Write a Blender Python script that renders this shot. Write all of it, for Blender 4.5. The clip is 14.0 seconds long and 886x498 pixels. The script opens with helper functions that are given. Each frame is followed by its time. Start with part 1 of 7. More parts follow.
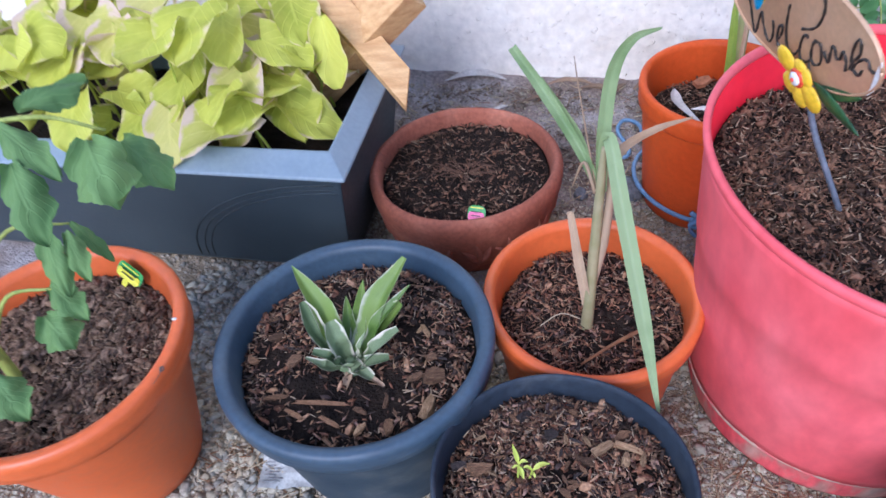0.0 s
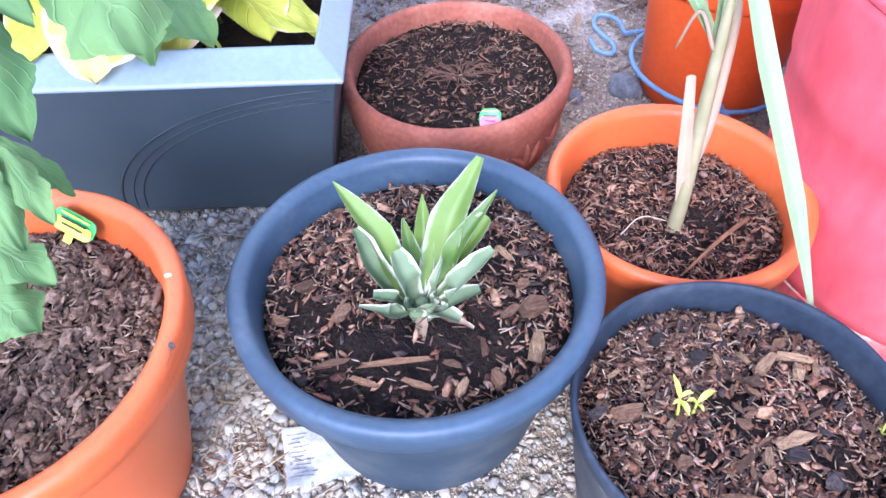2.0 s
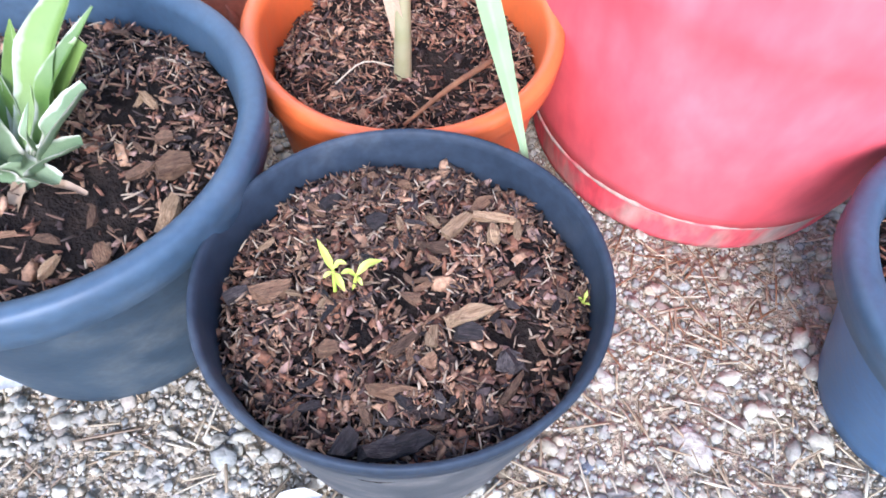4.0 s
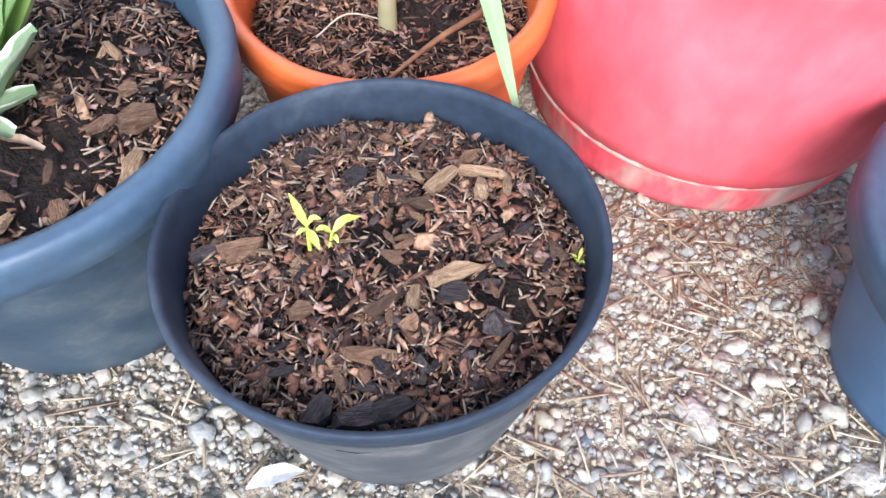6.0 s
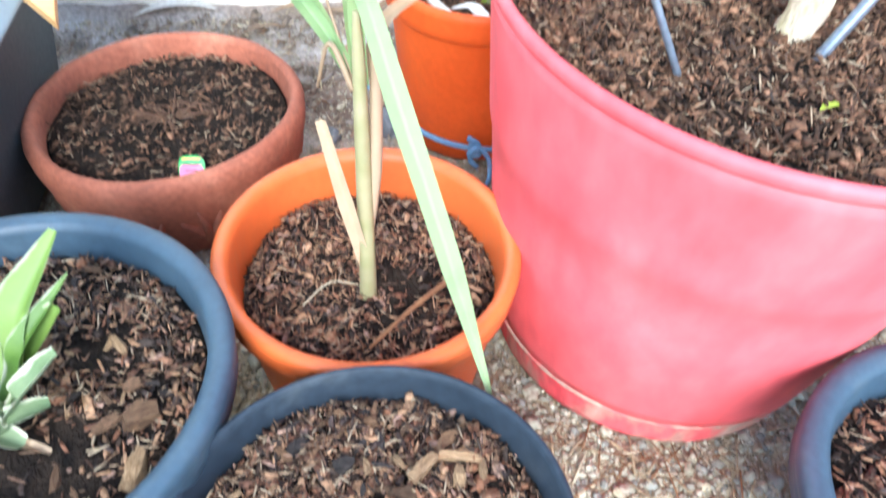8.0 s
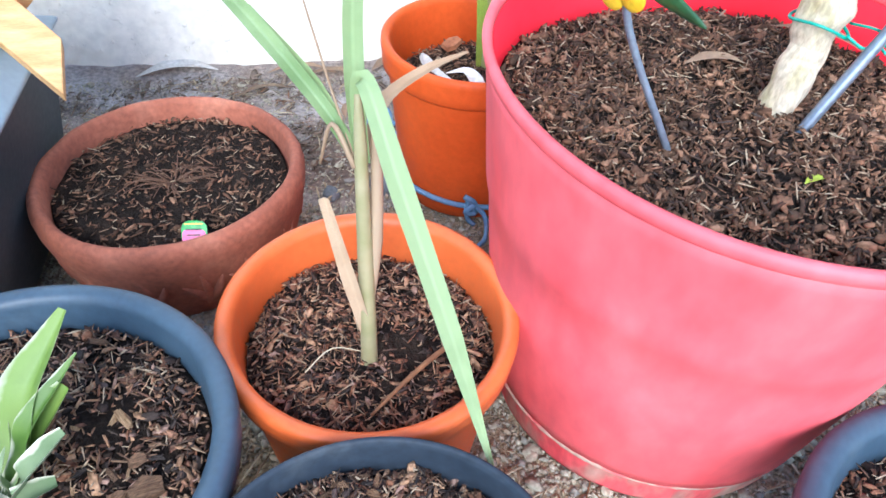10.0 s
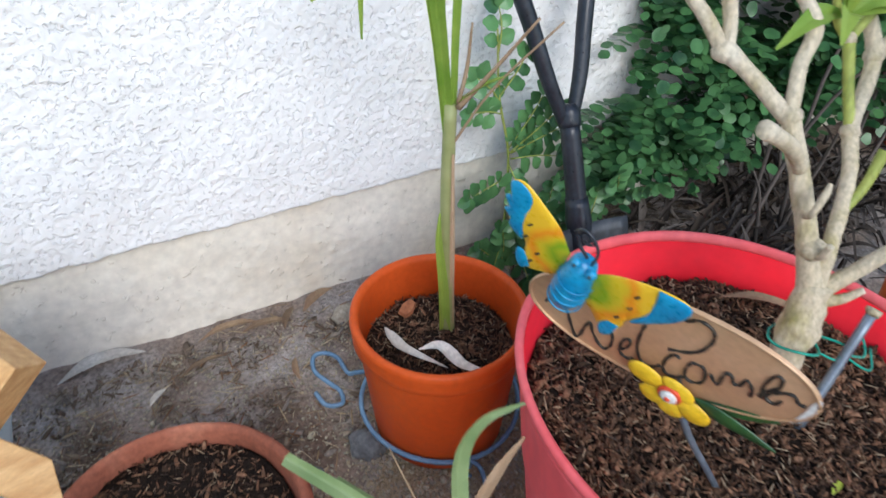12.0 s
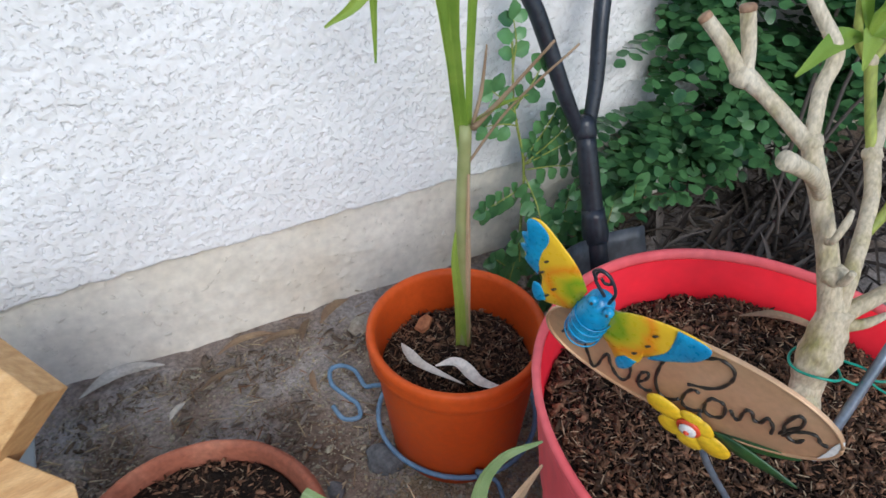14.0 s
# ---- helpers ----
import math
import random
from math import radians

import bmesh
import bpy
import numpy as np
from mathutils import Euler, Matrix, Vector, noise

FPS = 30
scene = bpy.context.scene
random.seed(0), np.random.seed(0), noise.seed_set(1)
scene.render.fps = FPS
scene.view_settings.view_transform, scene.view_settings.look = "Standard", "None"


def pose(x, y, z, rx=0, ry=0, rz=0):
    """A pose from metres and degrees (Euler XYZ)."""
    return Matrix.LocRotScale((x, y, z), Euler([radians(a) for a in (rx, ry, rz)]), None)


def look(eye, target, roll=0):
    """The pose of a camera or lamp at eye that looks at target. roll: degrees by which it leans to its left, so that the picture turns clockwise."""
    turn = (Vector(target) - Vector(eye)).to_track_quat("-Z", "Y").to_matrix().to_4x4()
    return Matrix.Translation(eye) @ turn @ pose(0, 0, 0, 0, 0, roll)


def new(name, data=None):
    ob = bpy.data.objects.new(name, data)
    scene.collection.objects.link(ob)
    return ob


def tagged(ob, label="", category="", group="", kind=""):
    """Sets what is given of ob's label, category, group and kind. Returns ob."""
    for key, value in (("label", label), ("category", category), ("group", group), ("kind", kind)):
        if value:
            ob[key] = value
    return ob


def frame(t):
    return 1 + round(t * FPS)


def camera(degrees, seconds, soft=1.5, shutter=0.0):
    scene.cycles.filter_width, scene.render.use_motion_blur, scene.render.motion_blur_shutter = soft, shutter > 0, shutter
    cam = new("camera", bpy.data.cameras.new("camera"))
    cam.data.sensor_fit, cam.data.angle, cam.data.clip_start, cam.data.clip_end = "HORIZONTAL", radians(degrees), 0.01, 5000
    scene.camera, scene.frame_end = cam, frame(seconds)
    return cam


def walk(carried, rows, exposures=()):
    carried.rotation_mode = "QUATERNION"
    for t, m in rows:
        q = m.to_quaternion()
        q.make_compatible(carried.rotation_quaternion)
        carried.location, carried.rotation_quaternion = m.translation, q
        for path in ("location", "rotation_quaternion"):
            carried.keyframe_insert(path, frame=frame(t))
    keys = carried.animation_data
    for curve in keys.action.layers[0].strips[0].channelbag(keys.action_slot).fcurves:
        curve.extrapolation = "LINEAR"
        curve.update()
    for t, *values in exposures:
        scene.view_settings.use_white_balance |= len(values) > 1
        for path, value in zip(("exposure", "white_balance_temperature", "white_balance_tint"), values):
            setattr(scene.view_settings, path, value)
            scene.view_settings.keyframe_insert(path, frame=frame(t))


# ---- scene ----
cam = camera(64.8, 14.0, 1.55, 0.5)
PATH = [
    (0, (0.069, 0.032, 0.757), (-0.131, 1.422, -0.666), -8.2),
    (0.5, (0.008, 0.07, 0.716), (-0.023, 1.431, -0.749), -2.5),
    (1, (-0.062, 0.085, 0.669), (0.113, 1.397, -0.831), -1.8),
    (1.5, (-0.11, 0.118, 0.618), (0.107, 1.367, -0.929), -1.9),
    (2, (-0.128, 0.126, 0.615), (0.063, 1.405, -0.91), -2.2),
    (2.3, (-0.128, 0.125, 0.619), (0.061, 1.406, -0.905), -2.5),
    (2.5, (-0.121, 0.118, 0.619), (0.063, 1.398, -0.907), -2.8),
    (3, (-0.063, 0.115, 0.594), (0.161, 1.291, -1.008), -4.0),
    (3.5, (0.008, 0.122, 0.559), (0.295, 1.242, -1.072), -2.2),
    (4, (0.067, 0.123, 0.503), (0.379, 1.169, -1.172), 2.5),
    (6.5, (0.08, 0.121, 0.47), (0.364, 1.138, -1.228), 1.1),
    (7, (0.082, 0.123, 0.472), (0.381, 1.135, -1.227), 1.7),
    (7.5, (0.089, 0.141, 0.508), (0.437, 1.271, -1.106), 1.2),
    (8, (0.083, 0.172, 0.562), (0.541, 1.445, -0.91), 3.4),
    (8.1, (0.083, 0.172, 0.565), (0.54, 1.475, -0.882), 2.9),
    (10.5, (0.08, 0.182, 0.603), (0.604, 1.523, -0.785), 3.6),
    (11, (0.056, 0.188, 0.719), (0.805, 1.461, -0.63), 2.4),
    (11.5, (0.015, 0.25, 0.8), (0.877, 1.545, -0.457), -0.3),
    (12, (-0.003, 0.378, 0.792), (0.93, 1.623, -0.465), 1.0),
    (12.5, (0.009, 0.407, 0.789), (0.981, 1.613, -0.477), 1.6),
    (13, (0.007, 0.405, 0.788), (0.985, 1.605, -0.478), 2.0),
    (13.5, (0.009, 0.41, 0.791), (0.965, 1.624, -0.478), 1.3),
    (14, (0.007, 0.392, 0.811), (0.898, 1.656, -0.457), -0.5),
]
EXPOSURES = [(0.0, 0.80, 5300, 20), (0.5, 1.2, 5200, 20), (1.0, 1.5, 5200, 23), (2.0, 1.92, 5150, 26), (4.0, 1.89, 5380, 18), (7.0, 1.86, 5730, 11), (7.5, 1.88, 5650, 8), (8.0, 2.0, 5650, 2), (10.5, 1.52, 5500, 8), (11.0, 1.44, 5650, 8), (11.5, 1.02, 5930, 8), (12.0, 0.45, 6100, 8), (12.5, 0.2, 6100, 8), (14.0, 0.2, 6100, 8)]
walk(cam, [(t, look(eye, target, roll)) for t, eye, target, roll in PATH], EXPOSURES)

# ---- world and light: open shade on a bright day ----
world = bpy.data.worlds.new("sky")
scene.world = world
world.use_nodes = True
wn = world.node_tree
sky = wn.nodes.new("ShaderNodeTexSky")
sky.sky_type = "NISHITA"
sky.sun_disc = False
sky.sun_elevation, sky.sun_rotation = radians(38), radians(200)
wn.links.new(sky.outputs[0], wn.nodes["Background"].inputs[0])
wn.nodes["Background"].inputs[1].default_value = 0.15
sun_data = bpy.data.lights.new("sun", "SUN")
sun_data.energy, sun_data.angle, sun_data.color = 1.5, radians(30), (1.0, 0.97, 0.94)
sun = new("sun", sun_data)
sun.matrix_world = look((-1.0, -2.6, 2.5), (0.1, 0.6, 0.0))


# ---- materials ----
def surface(name, stops, scale=8.0, fine=60.0, rough=0.7, bump=0.3, bump_scale=80.0, depth=0.004, metal=0.0,
            island=None, islands=0.8, streak=(1, 1, 1), gloss=0.5, vary=0.18, randoms=0.0):
    """A two-scale procedural surface: colour stops over broad noise, fine mottling, relief, and colour by piece."""
    m = bpy.data.materials.new(name)
    m.use_nodes = True
    nt, bs = m.node_tree, m.node_tree.nodes["Principled BSDF"]
    link, add = nt.links.new, nt.nodes.new
    co = add("ShaderNodeTexCoord").outputs["Object"]
    mp = add("ShaderNodeMapping")
    mp.inputs["Scale"].default_value = streak
    link(co, mp.inputs[0])
    n1 = add("ShaderNodeTexNoise")
    n1.inputs["Scale"].default_value, n1.inputs["Detail"].default_value = scale, 4
    link(mp.outputs[0], n1.inputs["Vector"])
    rp = add("ShaderNodeValToRGB")
    el = rp.color_ramp.elements
    while len(el) < len(stops):
        el.new(0.5)
    for e, (p, c) in zip(el, stops):
        e.position, e.color = p, (*c, 1)
    link(n1.outputs[0], rp.inputs[0])
    colour = rp.outputs[0]
    if island:
        geo = add("ShaderNodeNewGeometry")
        rp2 = add("ShaderNodeValToRGB")
        rp2.color_ramp.interpolation = "CONSTANT" if len(island) > 3 else "LINEAR"
        el = rp2.color_ramp.elements
        while len(el) < len(island):
            el.new(0.5)
        for k, (e, c) in enumerate(zip(el, island)):
            e.position, e.color = k / len(island), (*c, 1)
        link(geo.outputs["Random Per Island"], rp2.inputs[0])
        mx = add("ShaderNodeMix")
        mx.data_type = "RGBA"
        mx.inputs[0].default_value = islands
        link(colour, mx.inputs[6])
        link(rp2.outputs[0], mx.inputs[7])
        colour = mx.outputs[2]
    n2 = add("ShaderNodeTexNoise")
    n2.inputs["Scale"].default_value, n2.inputs["Detail"].default_value = fine, 5
    link(mp.outputs[0], n2.inputs["Vector"])
    mr = add("ShaderNodeMapRange")
    mr.inputs[1].default_value, mr.inputs[2].default_value = 0.3, 0.7
    mr.inputs[3].default_value, mr.inputs[4].default_value = 1 - vary, 1 + vary
    link(n2.outputs[0], mr.inputs[0])
    bright = mr.outputs[0]
    if randoms:
        oi = add("ShaderNodeObjectInfo")
        r2 = add("ShaderNodeMapRange")
        r2.inputs[3].default_value, r2.inputs[4].default_value = 1 - randoms, 1 + randoms
        link(oi.outputs["Random"], r2.inputs[0])
        mu = add("ShaderNodeMath")
        mu.operation = "MULTIPLY"
        link(bright, mu.inputs[0])
        link(r2.outputs[0], mu.inputs[1])
        bright = mu.outputs[0]
    hsv = add("ShaderNodeHueSaturation")
    link(bright, hsv.inputs["Value"])
    link(colour, hsv.inputs["Color"])
    link(hsv.outputs[0], bs.inputs["Base Color"])
    rr = add("ShaderNodeMapRange")
    rr.inputs[3].default_value, rr.inputs[4].default_value = max(rough - 0.12, 0.03), min(rough + 0.12, 1)
    link(n2.outputs[0], rr.inputs[0])
    link(rr.outputs[0], bs.inputs["Roughness"])
    bs.inputs["Metallic"].default_value = metal
    bs.inputs["Specular IOR Level"].default_value = gloss
    if bump:
        n3 = add("ShaderNodeTexNoise")
        n3.inputs["Scale"].default_value, n3.inputs["Detail"].default_value = bump_scale, 6
        link(mp.outputs[0], n3.inputs["Vector"])
        bp = add("ShaderNodeBump")
        bp.inputs["Strength"].default_value, bp.inputs["Distance"].default_value = bump, depth
        link(n3.outputs[0], bp.inputs["Height"])
        link(bp.outputs[0], bs.inputs["Normal"])
    return m


def leafy(name, dark, light, edge=None, rough=0.5, vein=0.0, through_light=0.25, spots=0.0, ribs=0.0):
    """Leaf: mottled green with lengthwise veins, worn edge colour by the leaf's own u (0 mid .. 1 margin), some light passing."""
    m = bpy.data.materials.new(name)
    m.use_nodes = True
    nt, bs = m.node_tree, m.node_tree.nodes["Principled BSDF"]
    link, add = nt.links.new, nt.nodes.new
    uv = add("ShaderNodeUVMap")
    sep = add("ShaderNodeSeparateXYZ")
    link(uv.outputs[0], sep.inputs[0])
    co = add("ShaderNodeTexCoord").outputs["Object"]
    oi = add("ShaderNodeObjectInfo")
    geo = add("ShaderNodeNewGeometry")
    n1 = add("ShaderNodeTexNoise")
    n1.inputs["Scale"].default_value, n1.inputs["Detail"].default_value = 35, 4
    link(co, n1.inputs["Vector"])
    ad = add("ShaderNodeMath")
    ad.operation = "MULTIPLY_ADD"
    ad.inputs[1].default_value, ad.inputs[2].default_value = 0.45, -0.2
    link(oi.outputs["Random"], ad.inputs[0])
    ad2 = add("ShaderNodeMath")
    ad2.operation = "MULTIPLY_ADD"
    ad2.inputs[1].default_value = 0.45
    link(geo.outputs["Random Per Island"], ad2.inputs[0])
    link(ad.outputs[0], ad2.inputs[2])
    ad3 = add("ShaderNodeMath")
    ad3.operation = "ADD"
    link(ad2.outputs[0], ad3.inputs[0])
    link(n1.outputs[0], ad3.inputs[1])
    rp = add("ShaderNodeValToRGB")
    rp.color_ramp.elements[0].position, rp.color_ramp.elements[0].color = 0.35, (*dark, 1)
    rp.color_ramp.elements[1].position, rp.color_ramp.elements[1].color = 0.95, (*light, 1)
    link(ad3.outputs[0], rp.inputs[0])
    colour = rp.outputs[0]
    if vein:
        wv = add("ShaderNodeTexWave")
        wv.inputs["Scale"].default_value, wv.inputs["Distortion"].default_value = vein, 1.0
        mpv = add("ShaderNodeMapping")
        mpv.inputs["Scale"].default_value = (1, 0.05, 1)
        link(uv.outputs[0], mpv.inputs[0])
        link(mpv.outputs[0], wv.inputs[0])
        mxv = add("ShaderNodeMix")
        mxv.data_type, mxv.blend_type = "RGBA", "MULTIPLY"
        mxv.inputs[0].default_value = 0.3
        link(colour, mxv.inputs[6])
        link(wv.outputs[0], mxv.inputs[7])
        colour = mxv.outputs[2]
    if ribs:
        slant = add("ShaderNodeMath")
        slant.operation, slant.inputs[1].default_value = "MULTIPLY_ADD", -0.55
        link(sep.outputs[0], slant.inputs[0])
        link(sep.outputs[1], slant.inputs[2])
        times = add("ShaderNodeMath")
        times.operation, times.inputs[1].default_value = "MULTIPLY", 2 * math.pi * ribs
        link(slant.outputs[0], times.inputs[0])
        wave = add("ShaderNodeMath")
        wave.operation = "SINE"
        link(times.outputs[0], wave.inputs[0])
        line = add("ShaderNodeMapRange")
        line.inputs[1].default_value, line.inputs[2].default_value = 0.80, 1.0
        link(wave.outputs[0], line.inputs[0])
        mid = add("ShaderNodeMapRange")
        mid.inputs[1].default_value, mid.inputs[2].default_value = 0.10, 0.02
        link(sep.outputs[0], mid.inputs[0])
        both = add("ShaderNodeMath")
        both.operation = "MAXIMUM"
        link(line.outputs[0], both.inputs[0])
        link(mid.outputs[0], both.inputs[1])
        share = add("ShaderNodeMath")
        share.operation, share.inputs[1].default_value = "MULTIPLY", 0.28
        link(both.outputs[0], share.inputs[0])
        mxr = add("ShaderNodeMix")
        mxr.data_type = "RGBA"
        link(share.outputs[0], mxr.inputs[0])
        link(colour, mxr.inputs[6])
        mxr.inputs[7].default_value = (*[min(1.0, 1.25 * c + 0.03) for c in light], 1)
        colour = mxr.outputs[2]
    if edge:
        n4 = add("ShaderNodeTexNoise")
        n4.inputs["Scale"].default_value = 60
        link(co, n4.inputs["Vector"])
        s4 = add("ShaderNodeMath")
        s4.operation = "MULTIPLY_ADD"
        s4.inputs[1].default_value, s4.inputs[2].default_value = 0.8, -0.4
        link(n4.outputs[0], s4.inputs[0])
        e1 = add("ShaderNodeMath")
        e1.operation = "ADD"
        link(sep.outputs[0], e1.inputs[0])
        link(s4.outputs[0], e1.inputs[1])
        mr = add("ShaderNodeMapRange")
        mr.inputs[1].default_value, mr.inputs[2].default_value = 0.9 - spots, 1.1 - spots
        link(e1.outputs[0], mr.inputs[0])
        mxe = add("ShaderNodeMix")
        mxe.data_type = "RGBA"
        link(mr.outputs[0], mxe.inputs[0])
        link(colour, mxe.inputs[6])
        mxe.inputs[7].default_value = (*edge, 1)
        colour = mxe.outputs[2]
    link(colour, bs.inputs["Base Color"])
    bs.inputs["Roughness"].default_value = rough
    bs.inputs["Specular IOR Level"].default_value = 0.4
    bp = add("ShaderNodeBump")
    bp.inputs["Strength"].default_value, bp.inputs["Distance"].default_value = 0.35, 0.002
    link(n1.outputs[0], bp.inputs["Height"])
    if ribs:
        bp2 = add("ShaderNodeBump")
        bp2.invert = True
        bp2.inputs["Strength"].default_value, bp2.inputs["Distance"].default_value = 0.4, 0.0018
        link(both.outputs[0], bp2.inputs["Height"])
        link(bp.outputs[0], bp2.inputs["Normal"])
        bp = bp2
    link(bp.outputs[0], bs.inputs["Normal"])
    if through_light:
        tr = add("ShaderNodeBsdfTranslucent")
        link(colour, tr.inputs[0])
        ms = add("ShaderNodeMixShader")
        ms.inputs[0].default_value = through_light
        link(bs.outputs[0], ms.inputs[1])
        link(tr.outputs[0], ms.inputs[2])
        link(ms.outputs[0], nt.nodes["Material Output"].inputs[0])
    return m


STUCCO = surface("white_stucco", [(0.3, (0.79, 0.785, 0.77)), (0.7, (0.86, 0.855, 0.84))], 6, 120, 0.9, 0.45, 260, 0.003, vary=0.04)


def roughcast(m, lo, hi, scale, depth):
    """Turns the fine relief into small raised dabs with flat ground between them."""
    nt = m.node_tree
    bump = next(n for n in nt.nodes if n.type == "BUMP")
    grain = bump.inputs["Height"].links[0].from_node
    grain.inputs["Scale"].default_value, grain.inputs["Detail"].default_value = scale, 3
    dab = nt.nodes.new("ShaderNodeMapRange")
    dab.interpolation_type = "SMOOTHSTEP"
    dab.inputs[1].default_value, dab.inputs[2].default_value = lo, hi
    nt.links.new(grain.outputs[0], dab.inputs[0])
    nt.links.new(dab.outputs[0], bump.inputs["Height"])
    bump.inputs["Strength"].default_value, bump.inputs["Distance"].default_value = 1.0, depth


roughcast(STUCCO, 0.33, 0.47, 150, 0.0011)
PLINTH = surface("cream_plinth_paint", [(0.3, (0.684, 0.614, 0.497)), (0.45, (0.763, 0.713, 0.611)), (0.7, (0.804, 0.767, 0.684))], 5, 70, 0.85, 0.6, 55, 0.004, vary=0.1)
roughcast(PLINTH, 0.62, 0.70, 85, 0.0010)
DIRT = surface("gritty_dirt", [(0.28, (0.136, 0.094, 0.071)), (0.42, (0.247, 0.189, 0.151)), (0.55, (0.346, 0.300, 0.269)), (0.72, (0.457, 0.427, 0.414))], 8, 160, 0.95, 0.9, 260, 0.006, vary=0.35, gloss=0.2)
GRAVEL_COLOURS = [(0.320, 0.278, 0.171), (0.416, 0.367, 0.232), (0.242, 0.217, 0.146), (0.406, 0.311, 0.165), (0.464, 0.423, 0.278), (0.203, 0.207, 0.161), (0.358, 0.268, 0.161),
                  (0.329, 0.264, 0.136), (0.532, 0.488, 0.328), (0.270, 0.239, 0.161), (0.372, 0.333, 0.221), (0.300, 0.230, 0.129), (0.479, 0.359, 0.183), (0.221, 0.229, 0.187), (0.590, 0.546, 0.381)]
GRAVEL = surface("mixed_gravel", [(0.3, (0.29, 0.265, 0.225)), (0.7, (0.44, 0.41, 0.36))], 90, 300, 0.9, 0.5, 500, 0.0012, island=GRAVEL_COLOURS, islands=0.52, gloss=0.25)
GRIT = surface("sandy_grit", [(0.3, (0.317, 0.257, 0.160)), (0.7, (0.465, 0.390, 0.250))], 60, 300, 0.9, 0.3, 500, 0.001,
               island=[(0.40, 0.355, 0.285), (0.31, 0.27, 0.22), (0.46, 0.425, 0.36), (0.36, 0.275, 0.185), (0.25, 0.23, 0.21), (0.42, 0.37, 0.295)], islands=0.7, gloss=0.25)
SAND = surface("sandy_bed", [(0.3, (0.290, 0.221, 0.137)), (0.5, (0.384, 0.306, 0.200)), (0.7, (0.465, 0.385, 0.266))], 14, 240, 0.95, 0.9, 420, 0.004, vary=0.3, gloss=0.2)
LITTER = surface("broken_leaf_litter", [(0.3, (0.090, 0.064, 0.045)), (0.7, (0.234, 0.193, 0.160))], 60, 300, 0.9, 0.3, 300, 0.001,
                 island=[(0.20, 0.15, 0.10), (0.10, 0.065, 0.04), (0.30, 0.26, 0.21), (0.14, 0.10, 0.07), (0.23, 0.20, 0.175)], islands=0.75)
STONE = surface("pale_stone", [(0.3, (0.33, 0.285, 0.215)), (0.6, (0.46, 0.41, 0.33)), (0.75, (0.54, 0.50, 0.43))], 60, 250, 0.9, 0.9, 160, 0.004, gloss=0.25)
GREYSTONE = surface("grey_stone", [(0.3, (0.085, 0.092, 0.10)), (0.7, (0.18, 0.19, 0.205))], 60, 250, 0.8, 0.8, 160, 0.004)
SOIL = surface("dark_potting_soil", [(0.3, (0.007, 0.005, 0.004)), (0.7, (0.030, 0.020, 0.014))], 40, 300, 0.95, 1.0, 300, 0.006, vary=0.4, gloss=0.15)
BARK_COLOURS = [(0.063, 0.027, 0.017), (0.205, 0.088, 0.048), (0.026, 0.015, 0.010), (0.294, 0.143, 0.081), (0.103, 0.044, 0.024), (0.036, 0.025, 0.020), (0.412, 0.232, 0.125), (0.144, 0.068, 0.042),
                (0.029, 0.018, 0.015), (0.232, 0.100, 0.051), (0.071, 0.048, 0.041), (0.358, 0.216, 0.154), (0.462, 0.267, 0.152), (0.331, 0.185, 0.101)]
BARK = surface("bark_chips", [(0.3, (0.03, 0.017, 0.01)), (0.7, (0.11, 0.06, 0.034))], 120, 400, 0.85, 0.7, 350, 0.002, island=BARK_COLOURS, islands=0.85, vary=0.35, gloss=0.3)
DRY_COLOURS = [(0.150, 0.090, 0.055), (0.270, 0.175, 0.115), (0.085, 0.050, 0.032), (0.330, 0.225, 0.150), (0.190, 0.120, 0.078), (0.050, 0.032, 0.024), (0.240, 0.150, 0.090), (0.120, 0.075, 0.050)]
DRY_BARK = surface("dry_brown_mulch", [(0.3, (0.08, 0.048, 0.03)), (0.7, (0.25, 0.16, 0.10))], 120, 400, 0.9, 0.8, 350, 0.002, island=DRY_COLOURS, islands=0.75, vary=0.4, gloss=0.2)
FIBRE_COLOURS = [(0.117, 0.059, 0.033), (0.278, 0.141, 0.081), (0.053, 0.033, 0.020), (0.425, 0.232, 0.136), (0.170, 0.090, 0.053), (0.076, 0.046, 0.030), (0.036, 0.020, 0.016)]
FIBRE = surface("shredded_compost", [(0.36, (0.012, 0.007, 0.005)), (0.52, (0.07, 0.038, 0.022)), (0.66, (0.23, 0.125, 0.072))], 26, 400, 0.9, 0.6, 350, 0.002, island=FIBRE_COLOURS, islands=0.55, vary=0.35, gloss=0.2)
BARK_A = surface("brown_bark_chip", [(0.34, (0.075, 0.040, 0.021)), (0.64, (0.150, 0.084, 0.046))], 2.2, 7.0, 0.85, 1.0, 5.0, 0.0012, randoms=0.45, vary=0.5, streak=(0.8, 3.0, 2.0), gloss=0.3)
BARK_B = surface("red_brown_bark_chip", [(0.34, (0.120, 0.060, 0.030)), (0.64, (0.220, 0.123, 0.064))], 2.2, 7.0, 0.85, 1.0, 5.0, 0.0012, randoms=0.45, vary=0.5, streak=(0.8, 3.0, 2.0), gloss=0.3)
BARK_C = surface("charred_bark_chip", [(0.34, (0.016, 0.012, 0.01)), (0.64, (0.055, 0.042, 0.036))], 2.2, 7.0, 0.85, 1.0, 5.0, 0.0012, randoms=0.45, vary=0.5, streak=(0.8, 3.0, 2.0), gloss=0.3)
